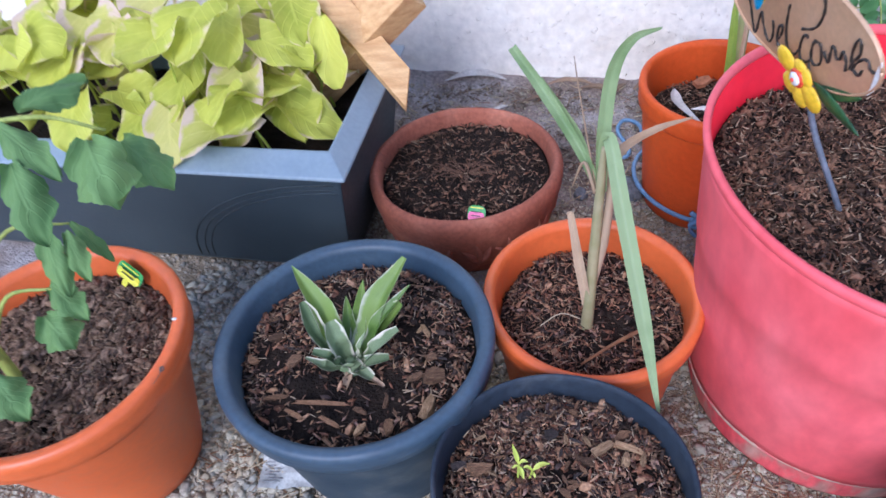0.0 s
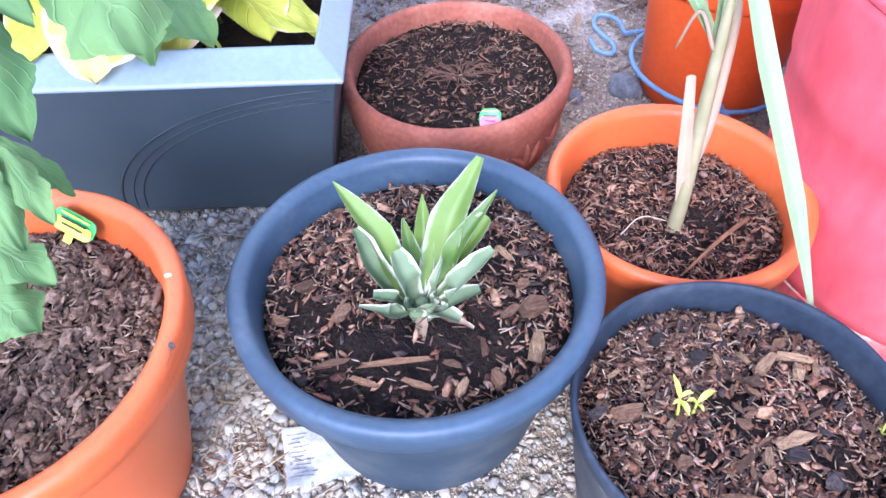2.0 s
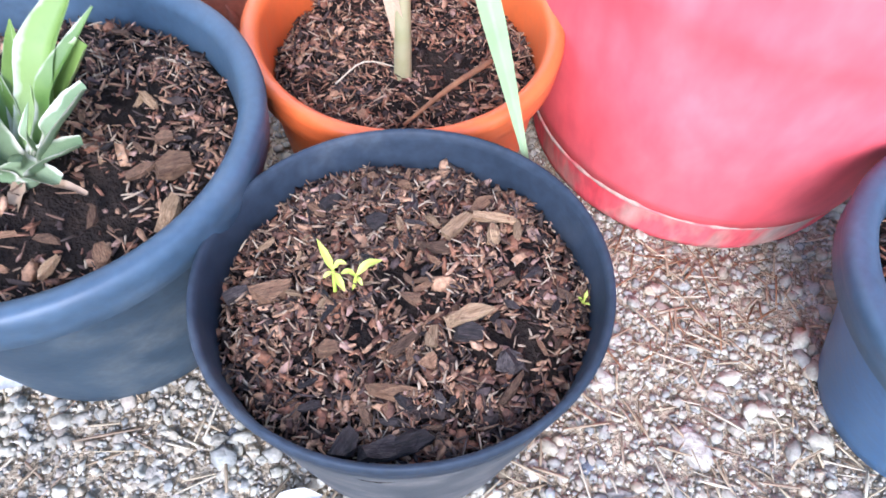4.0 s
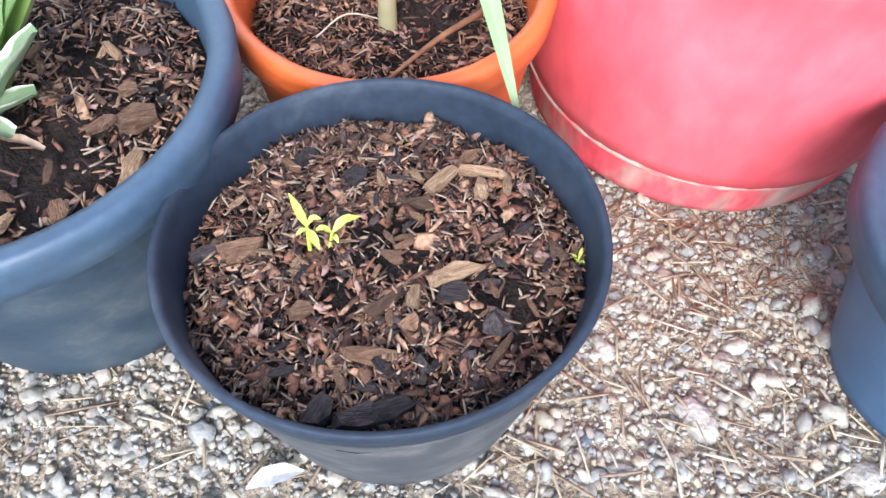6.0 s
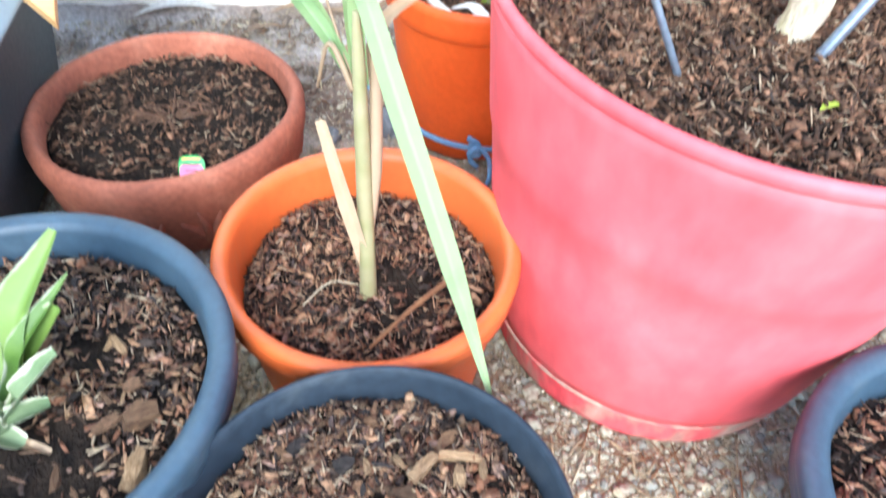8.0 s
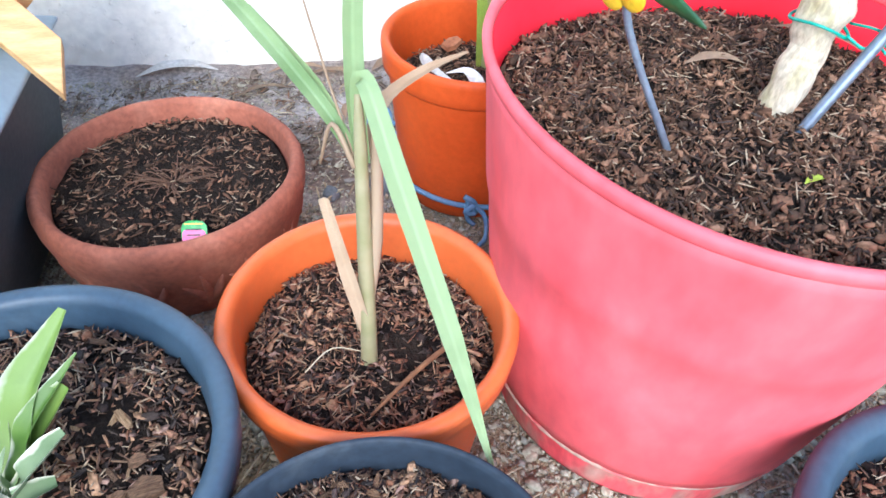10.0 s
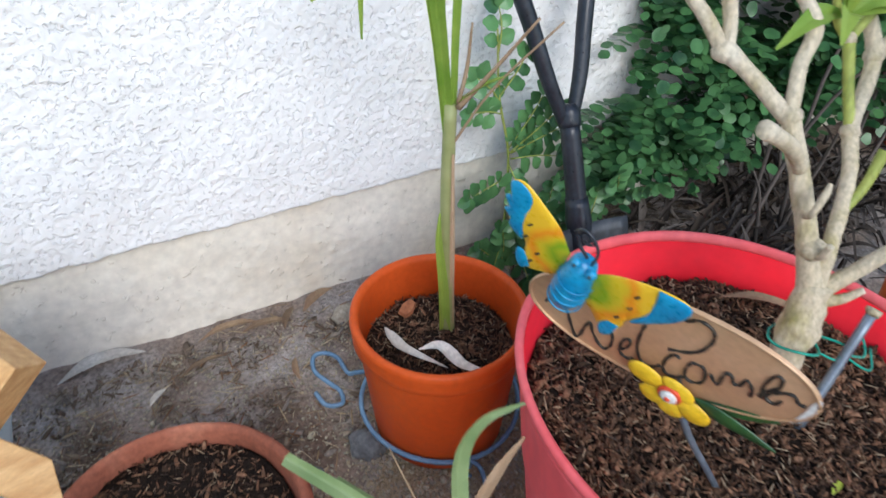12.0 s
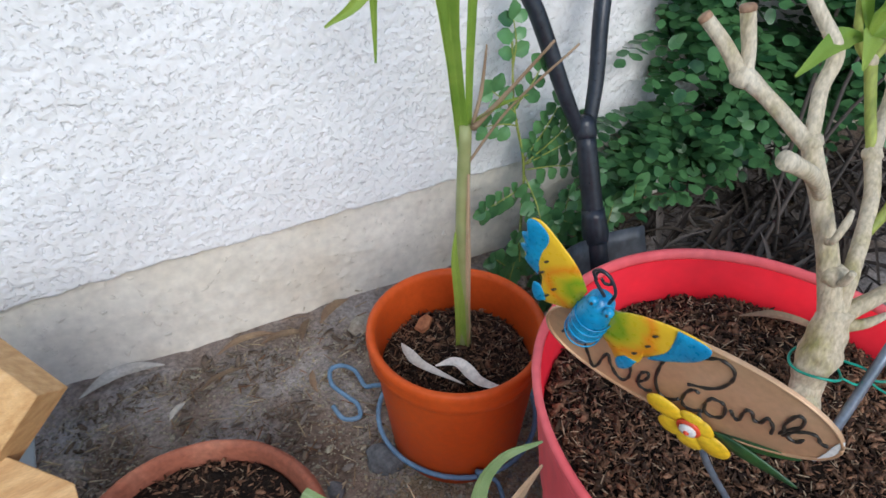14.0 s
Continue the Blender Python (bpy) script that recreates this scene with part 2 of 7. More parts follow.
FIBRES = surface("wood_fibres", [(0.3, (0.050, 0.028, 0.016)), (0.7, (0.200, 0.120, 0.070))], 120, 400, 0.85, 0.3, 350, 0.001,
                 island=[(0.062, 0.033, 0.019), (0.188, 0.106, 0.056), (0.300, 0.200, 0.119), (0.112, 0.056, 0.031), (0.388, 0.294, 0.188), (0.037, 0.025, 0.019)], islands=0.85)
TANCHIP = surface("pale_wood_chip", [(0.34, (0.20, 0.115, 0.055)), (0.66, (0.40, 0.26, 0.14))], 2.0, 7.0, 0.85, 1.0, 5.0, 0.0012, streak=(0.6, 4, 2), randoms=0.35, vary=0.4, gloss=0.3)
STRAW = surface("dry_straw", [(0.3, (0.30, 0.22, 0.12)), (0.7, (0.48, 0.39, 0.25))], 60, 300, 0.8, 0.3, 300, 0.001, island=[(0.42, 0.33, 0.2), (0.26, 0.18, 0.1), (0.5, 0.43, 0.3), (0.2, 0.12, 0.07)], islands=0.7)
NEEDLE = surface("rusty_needles", [(0.3, (0.16, 0.07, 0.03)), (0.7, (0.28, 0.14, 0.06))], 60, 300, 0.85, 0.3, 300, 0.001)
ORANGE = surface("orange_plastic", [(0.3, (0.60, 0.115, 0.025)), (0.7, (0.70, 0.15, 0.036))], 7, 120, 0.42, 0.12, 220, 0.0006, vary=0.06)
ORANGE_DEEP = surface("terracotta_orange_plastic", [(0.3, (0.52, 0.070, 0.010)), (0.7, (0.61, 0.098, 0.017))], 9, 120, 0.45, 0.12, 220, 0.0006, vary=0.08, gloss=0.2)
BLUE = surface("slate_blue_plastic", [(0.3, (0.033, 0.058, 0.086)), (0.55, (0.044, 0.075, 0.107)), (0.72, (0.074, 0.104, 0.130))], 16, 160, 0.5, 0.2, 200, 0.0008, vary=0.14)
BLUE_DUSTY = surface("dusty_slate_plastic", [(0.3, (0.022, 0.038, 0.054)), (0.5, (0.034, 0.052, 0.068)), (0.70, (0.070, 0.084, 0.090))], 22, 200, 0.6, 0.25, 200, 0.0008, vary=0.2, gloss=0.3)
# Lighter blue than the rim's, for one pot's body.
BLUE_BRIGHT = surface("lighter_blue_plastic", [(0.3, (0.050, 0.105, 0.185)), (0.7, (0.075, 0.14, 0.235))], 12, 160, 0.5, 0.2, 200, 0.0008, vary=0.14)
NAVY_DUSTY = surface("dusty_blue_black_plastic", [(0.3, (0.038, 0.044, 0.048)), (0.5, (0.060, 0.063, 0.064)), (0.68, (0.105, 0.101, 0.094))], 30, 220, 0.65, 0.3, 220, 0.0008, vary=0.3, gloss=0.35)
NAVY = surface("blue_black_plastic", [(0.3, (0.018, 0.026, 0.037)), (0.55, (0.028, 0.038, 0.052)), (0.72, (0.055, 0.064, 0.073))], 16, 160, 0.58, 0.2, 200, 0.0008, vary=0.2, gloss=0.22)
PINK = surface("coral_pink_plastic", [(0.28, (0.702, 0.086, 0.099)), (0.47, (0.720, 0.112, 0.126)), (0.62, (0.729, 0.135, 0.146)), (0.88, (0.738, 0.180, 0.191))], 15, 60, 0.56, 0.25, 60, 0.001, vary=0.1, streak=(1, 1, 0.5), gloss=0.35)
PINK_CLEAN = surface("deep_coral_plastic", [(0.3, (0.756, 0.015, 0.028)), (0.7, (0.819, 0.030, 0.050))], 9, 60, 0.65, 0.1, 90, 0.0006, vary=0.06, gloss=0.12)
PINK_DIRTY = surface("mud_stained_pink_plastic", [(0.30, (0.66, 0.060, 0.080)), (0.50, (0.68, 0.110, 0.120)), (0.56, (0.50, 0.20, 0.17)), (0.68, (0.46, 0.32, 0.26))], 22, 120, 0.9, 0.6, 90, 0.0015, streak=(1, 1, 0.30), vary=0.2, gloss=0.15)
DRY_MUD = surface("dried_pale_mud", [(0.36, (0.60, 0.14, 0.14)), (0.48, (0.44, 0.28, 0.22)), (0.66, (0.46, 0.37, 0.30))], 45, 200, 0.95, 0.8, 200, 0.002, vary=0.15, gloss=0.15)
CLAY = surface("terracotta_clay", [(0.3, (0.230, 0.069, 0.037)), (0.55, (0.338, 0.110, 0.062)), (0.75, (0.459, 0.188, 0.115))], 11, 160, 0.85, 0.5, 120, 0.0025, vary=0.2)
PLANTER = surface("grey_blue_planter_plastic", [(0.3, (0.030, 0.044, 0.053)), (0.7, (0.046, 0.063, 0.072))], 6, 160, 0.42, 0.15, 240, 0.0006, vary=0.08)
# Rim plastic with the sky's reflection put into a paler base colour.
PLANTER_RIM = surface("planter_rim_sky_sheen", [(0.3, (0.20, 0.255, 0.29)), (0.7, (0.25, 0.31, 0.345))], 6, 160, 0.35, 0.15, 240, 0.0006, vary=0.06)
# Planter plastic darkened to draw the shading along the moulded arc.
PLANTER_ARC = surface("moulded_line_shade", [(0.3, (0.024, 0.032, 0.036)), (0.7, (0.034, 0.043, 0.047))], 9, 160, 0.55, 0.1, 200, 0.0006, gloss=0.3)
PINE_WOOD = surface("raw_pine", [(0.3, (0.50, 0.27, 0.10)), (0.6, (0.64, 0.39, 0.17)), (0.75, (0.70, 0.46, 0.23))], 14, 120, 0.7, 0.3, 120, 0.001, streak=(1, 9, 9), vary=0.12)
STRING = surface("blue_wire", [(0.3, (0.10, 0.20, 0.33)), (0.7, (0.16, 0.28, 0.42))], 30, 200, 0.6, 0.4, 500, 0.001)
GREEN_TIE = surface("green_plastic_tie", [(0.3, (0.01, 0.24, 0.17)), (0.7, (0.02, 0.36, 0.26))], 30, 200, 0.4, 0.1, 300, 0.001)
STEEL = surface("grey_painted_rod", [(0.3, (0.14, 0.18, 0.22)), (0.7, (0.24, 0.28, 0.33))], 30, 200, 0.4, 0.2, 300, 0.001, metal=0.5)
BLACK = surface("black_steel", [(0.3, (0.012, 0.015, 0.022)), (0.7, (0.028, 0.034, 0.045))], 20, 160, 0.32, 0.25, 150, 0.001, metal=0.0, vary=0.25)
WORN_STEEL = surface("worn_blade_steel", [(0.3, (0.03, 0.035, 0.04)), (0.6, (0.09, 0.10, 0.11))], 30, 160, 0.5, 0.3, 150, 0.001, metal=0.4)
PALE_BARK = surface("pale_fissured_bark", [(0.27, (0.247, 0.237, 0.066)), (0.36, (0.380, 0.328, 0.180)), (0.46, (0.494, 0.423, 0.295)), (0.62, (0.551, 0.482, 0.361)), (0.74, (0.608, 0.546, 0.426))], 26, 260, 0.75, 0.8, 170, 0.002, streak=(1.4, 1.4, 0.6), vary=0.26)
CUT_WOOD = surface("weathered_cut_wood", [(0.3, (0.22, 0.12, 0.07)), (0.7, (0.42, 0.27, 0.17))], 90, 300, 0.85, 0.5, 200, 0.001)
GREEN_BARK = surface("green_young_bark", [(0.3, (0.20, 0.25, 0.04)), (0.7, (0.38, 0.42, 0.10))], 40, 200, 0.6, 0.3, 150, 0.001, streak=(2, 2, 0.5))
DEAD = surface("grey_dead_leaves", [(0.3, (0.032, 0.026, 0.022)), (0.7, (0.095, 0.080, 0.070))], 30, 200, 0.85, 0.4, 150, 0.001, island=[(0.070, 0.062, 0.058), (0.028, 0.021, 0.017), (0.050, 0.037, 0.026), (0.13, 0.112, 0.098), (0.018, 0.014, 0.012), (0.038, 0.030, 0.026)], islands=0.75, gloss=0.25)
PALE_LEAF = surface("bleached_leaf", [(0.3, (0.50, 0.45, 0.38)), (0.7, (0.66, 0.63, 0.58))], 30, 200, 0.75, 0.3, 150, 0.001, randoms=0.15)
BROWN_LEAF = surface("brown_leaf", [(0.3, (0.136, 0.080, 0.048)), (0.7, (0.256, 0.176, 0.104))], 30, 200, 0.75, 0.3, 150, 0.001, randoms=0.3)
PAPER = surface("wet_newspaper", [(0.3, (0.437, 0.447, 0.420)), (0.7, (0.571, 0.585, 0.554))], 40, 300, 0.85, 0.3, 150, 0.001)
INK = surface("grey_ink", [(0.3, (0.20, 0.20, 0.21)), (0.7, (0.28, 0.28, 0.29))], 40, 300, 0.9, 0, 1, 0.001)
LIME = leafy("lime_yellow_leaf", (0.35, 0.40, 0.030), (0.62, 0.63, 0.095), (0.74, 0.60, 0.36), 0.6, 0, 0.3, 0.0, 5)
LIME_DRY = leafy("faded_yellow_leaf", (0.48, 0.49, 0.07), (0.68, 0.62, 0.18), (0.72, 0.56, 0.42), 0.6, 0, 0.3, 0.22, 5)
TOMATO = leafy("tomato_leaf", (0.065, 0.150, 0.045), (0.155, 0.270, 0.085), None, 0.75, 0, 0.18, 0.0, 6)
PINEAPPLE = leafy("pineapple_leaf", (0.055, 0.125, 0.014), (0.20, 0.30, 0.060), (0.42, 0.42, 0.30), 0.5, 14, 0.12, 0.06)
PINE_GREY = leafy("grey_bloom_leaf", (0.10, 0.165, 0.060), (0.25, 0.315, 0.165), (0.62, 0.58, 0.44), 0.65, 14, 0.1, 0.16)
STRAP = leafy("strap_leaf", (0.14, 0.235, 0.075), (0.31, 0.41, 0.19), None, 0.5, 10, 0.2)
FRESH = leafy("fresh_green_leaf", (0.15, 0.30, 0.03), (0.33, 0.46, 0.08), None, 0.4, 6, 0.25)
SEEDLING = leafy("seedling_leaf", (0.42, 0.52, 0.05), (0.62, 0.68, 0.13), None, 0.5, 0, 0.3)
CANE = leafy("pale_green_cane", (0.27, 0.34, 0.09), (0.50, 0.52, 0.24), None, 0.5, 9, 0.05)
CREAM = leafy("cream_stem", (0.30, 0.30, 0.12), (0.56, 0.47, 0.29), None, 0.55, 8, 0.05)
DRYBLADE = leafy("dry_blade", (0.34, 0.21, 0.115), (0.54, 0.39, 0.25), None, 0.7, 8, 0.1)
VINE = leafy("dark_vine_leaf", (0.022, 0.078, 0.030), (0.115, 0.270, 0.095), None, 0.33, 0, 0.10)


def enamel_wing(name, root, reach):
    """Enamel that runs from green at the wing's root through yellow to orange."""
    m = surface(name, [(0.4, (0.7, 0.4, 0.02)), (0.6, (0.75, 0.45, 0.03))], 40, 200, 0.3, 0.2, 120, 0.001, vary=0.08)
    nt = m.node_tree
    link, add = nt.links.new, nt.nodes.new
    co = add("ShaderNodeTexCoord").outputs["Object"]
    far = add("ShaderNodeVectorMath")
    far.operation = "DISTANCE"
    far.inputs[1].default_value = root
    link(co, far.inputs[0])
    mottle = add("ShaderNodeTexNoise")
    mottle.inputs["Scale"].default_value, mottle.inputs["Detail"].default_value = 55, 3
    link(co, mottle.inputs["Vector"])
    shift = add("ShaderNodeMath")
    shift.operation = "MULTIPLY_ADD"
    shift.inputs[1].default_value, shift.inputs[2].default_value = 0.5, -0.25
    link(mottle.outputs[0], shift.inputs[0])
    run = add("ShaderNodeMath")
    run.operation = "MULTIPLY_ADD"
    run.inputs[1].default_value = 1 / reach
    link(far.outputs["Value"], run.inputs[0])
    link(shift.outputs[0], run.inputs[2])
    rp = add("ShaderNodeValToRGB")
    el = rp.color_ramp.elements
    while len(el) < 5:
        el.new(0.5)
    for e, (p, c) in zip(el, ((0.15, (0.40, 0.42, 0.02)), (0.30, (0.20, 0.34, 0.012)), (0.52, (0.62, 0.46, 0.02)), (0.72, (0.76, 0.26, 0.012)), (0.95, (0.78, 0.48, 0.025)))):
        e.position, e.color = p, (*c, 1)
    link(run.outputs[0], rp.inputs[0])
    link(rp.outputs[0], nt.nodes["Principled BSDF"].inputs["Base Color"])
    return m


SIGN = surface("brushed_copper_board", [(0.3, (0.472, 0.264, 0.141)), (0.55, (0.590, 0.372, 0.218)), (0.75, (0.708, 0.504, 0.346))], 9, 200, 0.34, 0.1, 200, 0.0005, metal=0.25, vary=0.08)
WING_BLUE = surface("blue_enamel", [(0.3, (0.006, 0.19, 0.40)), (0.7, (0.02, 0.31, 0.54))], 60, 300, 0.3, 0.25, 120, 0.001)
YELLOW = surface("yellow_enamel", [(0.3, (0.68, 0.42, 0.015)), (0.7, (0.78, 0.52, 0.03))], 40, 200, 0.35, 0.25, 150, 0.001)
RED = surface("red_enamel", [(0.3, (0.55, 0.05, 0.02)), (0.7, (0.66, 0.08, 0.03))], 40, 200, 0.35, 0.1, 150, 0.001)
WHITE = surface("white_enamel", [(0.3, (0.62, 0.62, 0.60)), (0.7, (0.75, 0.74, 0.72))], 40, 200, 0.4, 0.1, 150, 0.001)
LEAF_ENAMEL = surface("dark_green_enamel", [(0.3, (0.015, 0.05, 0.02)), (0.7, (0.04, 0.12, 0.03))], 40, 200, 0.35, 0.1, 150, 0.001)
LETTER = surface("black_letter_paint", [(0.3, (0.012, 0.010, 0.009)), (0.7, (0.03, 0.025, 0.02))], 40, 200, 0.4, 0, 1, 0.001)
ORANGE_CHIP = surface("orange_bark_chip", [(0.3, (0.24, 0.085, 0.035)), (0.7, (0.40, 0.16, 0.07))], 60, 300, 0.85, 0.6, 200, 0.002)
TAG_YELLOW = surface("yellow_label", [(0.3, (0.70, 0.62, 0.02)), (0.7, (0.78, 0.72, 0.05))], 40, 200, 0.4, 0, 1, 0.001)
TAG_GREEN = surface("green_label", [(0.3, (0.04, 0.30, 0.06)), (0.7, (0.07, 0.38, 0.10))], 40, 200, 0.4, 0, 1, 0.001)
TAG_PINK = surface("pink_label", [(0.3, (0.75, 0.10, 0.28)), (0.7, (0.80, 0.16, 0.34))], 40, 200, 0.4, 0, 1, 0.001)


# ---- mesh helpers ----
def mesh(name, verts, faces, smooth=True, uvs=None):
    me = bpy.data.meshes.new(name)
    me.from_pydata([tuple(map(float, v)) for v in verts], [], [tuple(map(int, f)) for f in faces])
    if smooth:
        me.polygons.foreach_set("use_smooth", [True] * len(me.polygons))
    if uvs is not None:
        layer = me.uv_layers.new(name="UVMap")
        flat = np.asarray(uvs, dtype=np.float32)[[l.vertex_index for l in me.loops]]
        layer.data.foreach_set("uv", flat.ravel())
    me.update()
    return me


def part(name, me, material, parent=None, label="", at=(0, 0, 0)):
    """One mesh object under a thing or a part, or a thing of its own."""
    ob = new(name, me)
    ob.data.materials.append(material)
    ob.location = at
    if parent is not None:
        ob.parent = parent
    return tagged(ob, label)


def thing(name, at, label, category, group="", kind=""):
    ob = new(name)
    ob.empty_display_size = 0.05
    ob.location = at
    return tagged(ob, label, category, group, kind)


def oval_at(a, oval):
    """How far a squeezed pot's wall stands out at the angle a; oval: (share, direction of the long axis)."""
    return 1 + oval[0] * math.cos(2 * (a - oval[1]))


def lathe(profile, n=72, closed=True, wob=0.0, seed=0, oval=(0.0, 0.0)):
    """A turned shape from (radius, height) pairs; wob bends it a little out of round, oval squeezes it."""
    verts, faces = [], []
    k = len(profile)
    for i in range(n):
        a = 2 * math.pi * i / n
        f = (1 + wob * math.sin(2 * a + seed) + 0.5 * wob * math.sin(3 * a + 2 * seed)) * oval_at(a, oval)
        verts += [(r * f * math.cos(a), r * f * math.sin(a), z) for r, z in profile]
    for i in range(n):
        j = (i + 1) % n
        for p in range(k if closed else k - 1):
            q = (p + 1) % k
            faces.append((i * k + p, j * k + p, j * k + q, i * k + q))
    return verts, faces


def spline(points, steps=8):
    """Catmull-Rom through the points."""
    p = [Vector(v) for v in points]
    p = [2 * p[0] - p[1], *p, 2 * p[-1] - p[-2]]
    out = []
    for i in range(1, len(p) - 2):
        for s in range(steps):
            t = s / steps
            a, b, c, d = p[i - 1], p[i], p[i + 1], p[i + 2]
            out.append(0.5 * ((2 * b) + (c - a) * t + (2 * a - 5 * b + 4 * c - d) * t * t + (3 * b - a - 3 * c + d) * t ** 3))
    out.append(p[-2])
    return out


def tube(points, radii, n=10, steps=6, knobby=0.0, rng=None, smooth_path=True):
    """A round stem along a curve, with capped ends; radii are spread along it."""
    path = spline(points, steps) if smooth_path else [Vector(v) for v in points]
    verts, faces = [], []
    m = len(path)
    side = None
    for i, c in enumerate(path):
        d = (path[min(i + 1, m - 1)] - path[max(i - 1, 0)]).normalized()
        if side is None:
            side = d.orthogonal().normalized()
        side = (side - d * side.dot(d)).normalized()
        up = d.cross(side)
        f = i / (m - 1) * (len(radii) - 1)
        k = min(int(f), len(radii) - 2)
        r = radii[k] + (radii[k + 1] - radii[k]) * (f - k)
        for j in range(n):
            a = 2 * math.pi * j / n
            rr = r * (1 + knobby * noise.noise(c * 60 + Vector((math.cos(a), math.sin(a), 0)) * 0.8))
            verts.append(c + (side * math.cos(a) + up * math.sin(a)) * rr)
    for i in range(m - 1):
        for j in range(n):
            q = (j + 1) % n
            faces.append((i * n + j, i * n + q, (i + 1) * n + q, (i + 1) * n + j))
    faces.append(tuple(range(n - 1, -1, -1)))
    faces.append(tuple((m - 1) * n + j for j in range(n)))
    return verts, faces


def merge(*pieces):
    verts, faces = [], []
    for v, f in pieces:
        o = len(verts)
        verts += list(v)
        faces += [tuple(i + o for i in q) for q in f]
    return verts, faces


def blade(points, widths, fold=0.25, up=(0, 0, 1), steps=6, curl=0.0, rows=4):
    """A strap leaf along a curve, folded along its midrib; gives verts, faces and uvs (u: 0 mid .. 1 margin)."""
    path = spline(points, steps)
    m = len(path)
    verts, faces, uvs = [], [], []
    hint = Vector(up)
    for i, c in enumerate(path):
        d = (path[min(i + 1, m - 1)] - path[max(i - 1, 0)]).normalized()
        nrm = (hint - d * hint.dot(d))
        nrm = nrm.normalized() if nrm.length > 1e-4 else d.orthogonal().normalized()
        side = d.cross(nrm)
        f = i / (m - 1) * (len(widths) - 1)
        k = min(int(f), len(widths) - 2)
        w = widths[k] + (widths[k + 1] - widths[k]) * (f - k)
        for j in range(-rows, rows + 1):
            s = j / rows
            verts.append(c + side * (s * w / 2) + nrm * (fold * w * (abs(s) - 0.35) * 0.5 + curl * w * s * s))
            uvs.append((abs(s), i / (m - 1)))
    k = 2 * rows + 1
    for i in range(m - 1):
        for j in range(k - 1):
            faces.append((i * k + j, i * k + j + 1, (i + 1) * k + j + 1, (i + 1) * k + j))
    return verts, faces, uvs


def broad_leaf(length, width, rng, shape="heart", droop=0.3, cup=0.12, rows=5, steps=10, lobes=0, ruffle=0.02, notch=0.62):
    """A broad leaf in its own frame: base at the origin, along +x, face up."""
    verts, faces, uvs = [], [], []
    ph = rng.uniform(0, 6)
    for i in range(steps + 1):
        t = i / steps
        if shape == "heart":
            w = (math.sin(math.pi * min(t * 0.93 + 0.10, 1)) ** 0.42) * (1.0 - 0.12 * t)
            w = max(w, 0.02)
        elif shape == "oval":
            w = max(math.sin(math.pi * (0.05 + 0.93 * t)) ** 0.8, 0.02)
        elif shape == "peanut":
            w = max(math.sin(math.pi * (0.04 + 0.94 * t)) ** 0.5 * (1 - 0.22 * math.exp(-((t - 0.45) / 0.12) ** 2)), 0.02)
        else:
            w = max(math.sin(math.pi * (0.04 + 0.95 * t)) ** 0.9, 0.02)
        if lobes:
            w *= 1 - notch * (0.5 + 0.5 * math.cos(2 * math.pi * lobes * (t - 0.12))) ** 1.6 * (1 - 0.5 * t) * min(1, 5 * t) - 0.07 * (0.5 + 0.5 * math.cos(2 * math.pi * lobes * 3 * t))
        back = -0.10 * length * (1 - t) ** 4 if shape == "heart" else 0
        for j in range(-rows, rows + 1):
            s = j / rows
            x = t * length + back * abs(s) * 2
            y = s * w * width / 2
            z = -droop * length * t * t + cup * width * (s * s) * w + ruffle * width * math.sin(7 * t + 3 * s + ph) * abs(s) * 2 - 0.02 * width * (1 - abs(s)) ** 6
            verts.append(Vector((x, y, z)))
            uvs.append((max(abs(s), 2 * abs(t - 0.5) ** 1.5 if t > 0.5 else 0), t))
    k = 2 * rows + 1
    for i in range(steps):
        for j in range(k - 1):
            faces.append((i * k + j, i * k + j + 1, (i + 1) * k + j + 1, (i + 1) * k + j))
    return verts, faces, uvs


def ico(level):
    bm = bmesh.new()
    bmesh.ops.create_icosphere(bm, subdivisions=level, radius=1)
    v = np.array([tuple(q.co) for q in bm.verts])
    f = np.array([[q.index for q in p.verts] for p in bm.faces])
    bm.free()
    return v, f


def rotations(rg, n, tilt):
    """n random turns: any yaw, tilts about x and y of the given spread."""
    yaw, a, b = rg.uniform(0, 2 * np.pi, n), rg.normal(0, tilt, n), rg.normal(0, tilt, n)
    cz, sz, cx, sx, cy, sy = np.cos(yaw), np.sin(yaw), np.cos(a), np.sin(a), np.cos(b), np.sin(b)
    o, l = np.zeros(n), np.ones(n)
    rz = np.stack([cz, -sz, o, sz, cz, o, o, o, l], 1).reshape(n, 3, 3)
    rx = np.stack([l, o, o, o, cx, -sx, o, sx, cx], 1).reshape(n, 3, 3)
    ry = np.stack([cy, o, sy, o, l, o, -sy, o, cy], 1).reshape(n, 3, 3)
    return rz @ rx @ ry


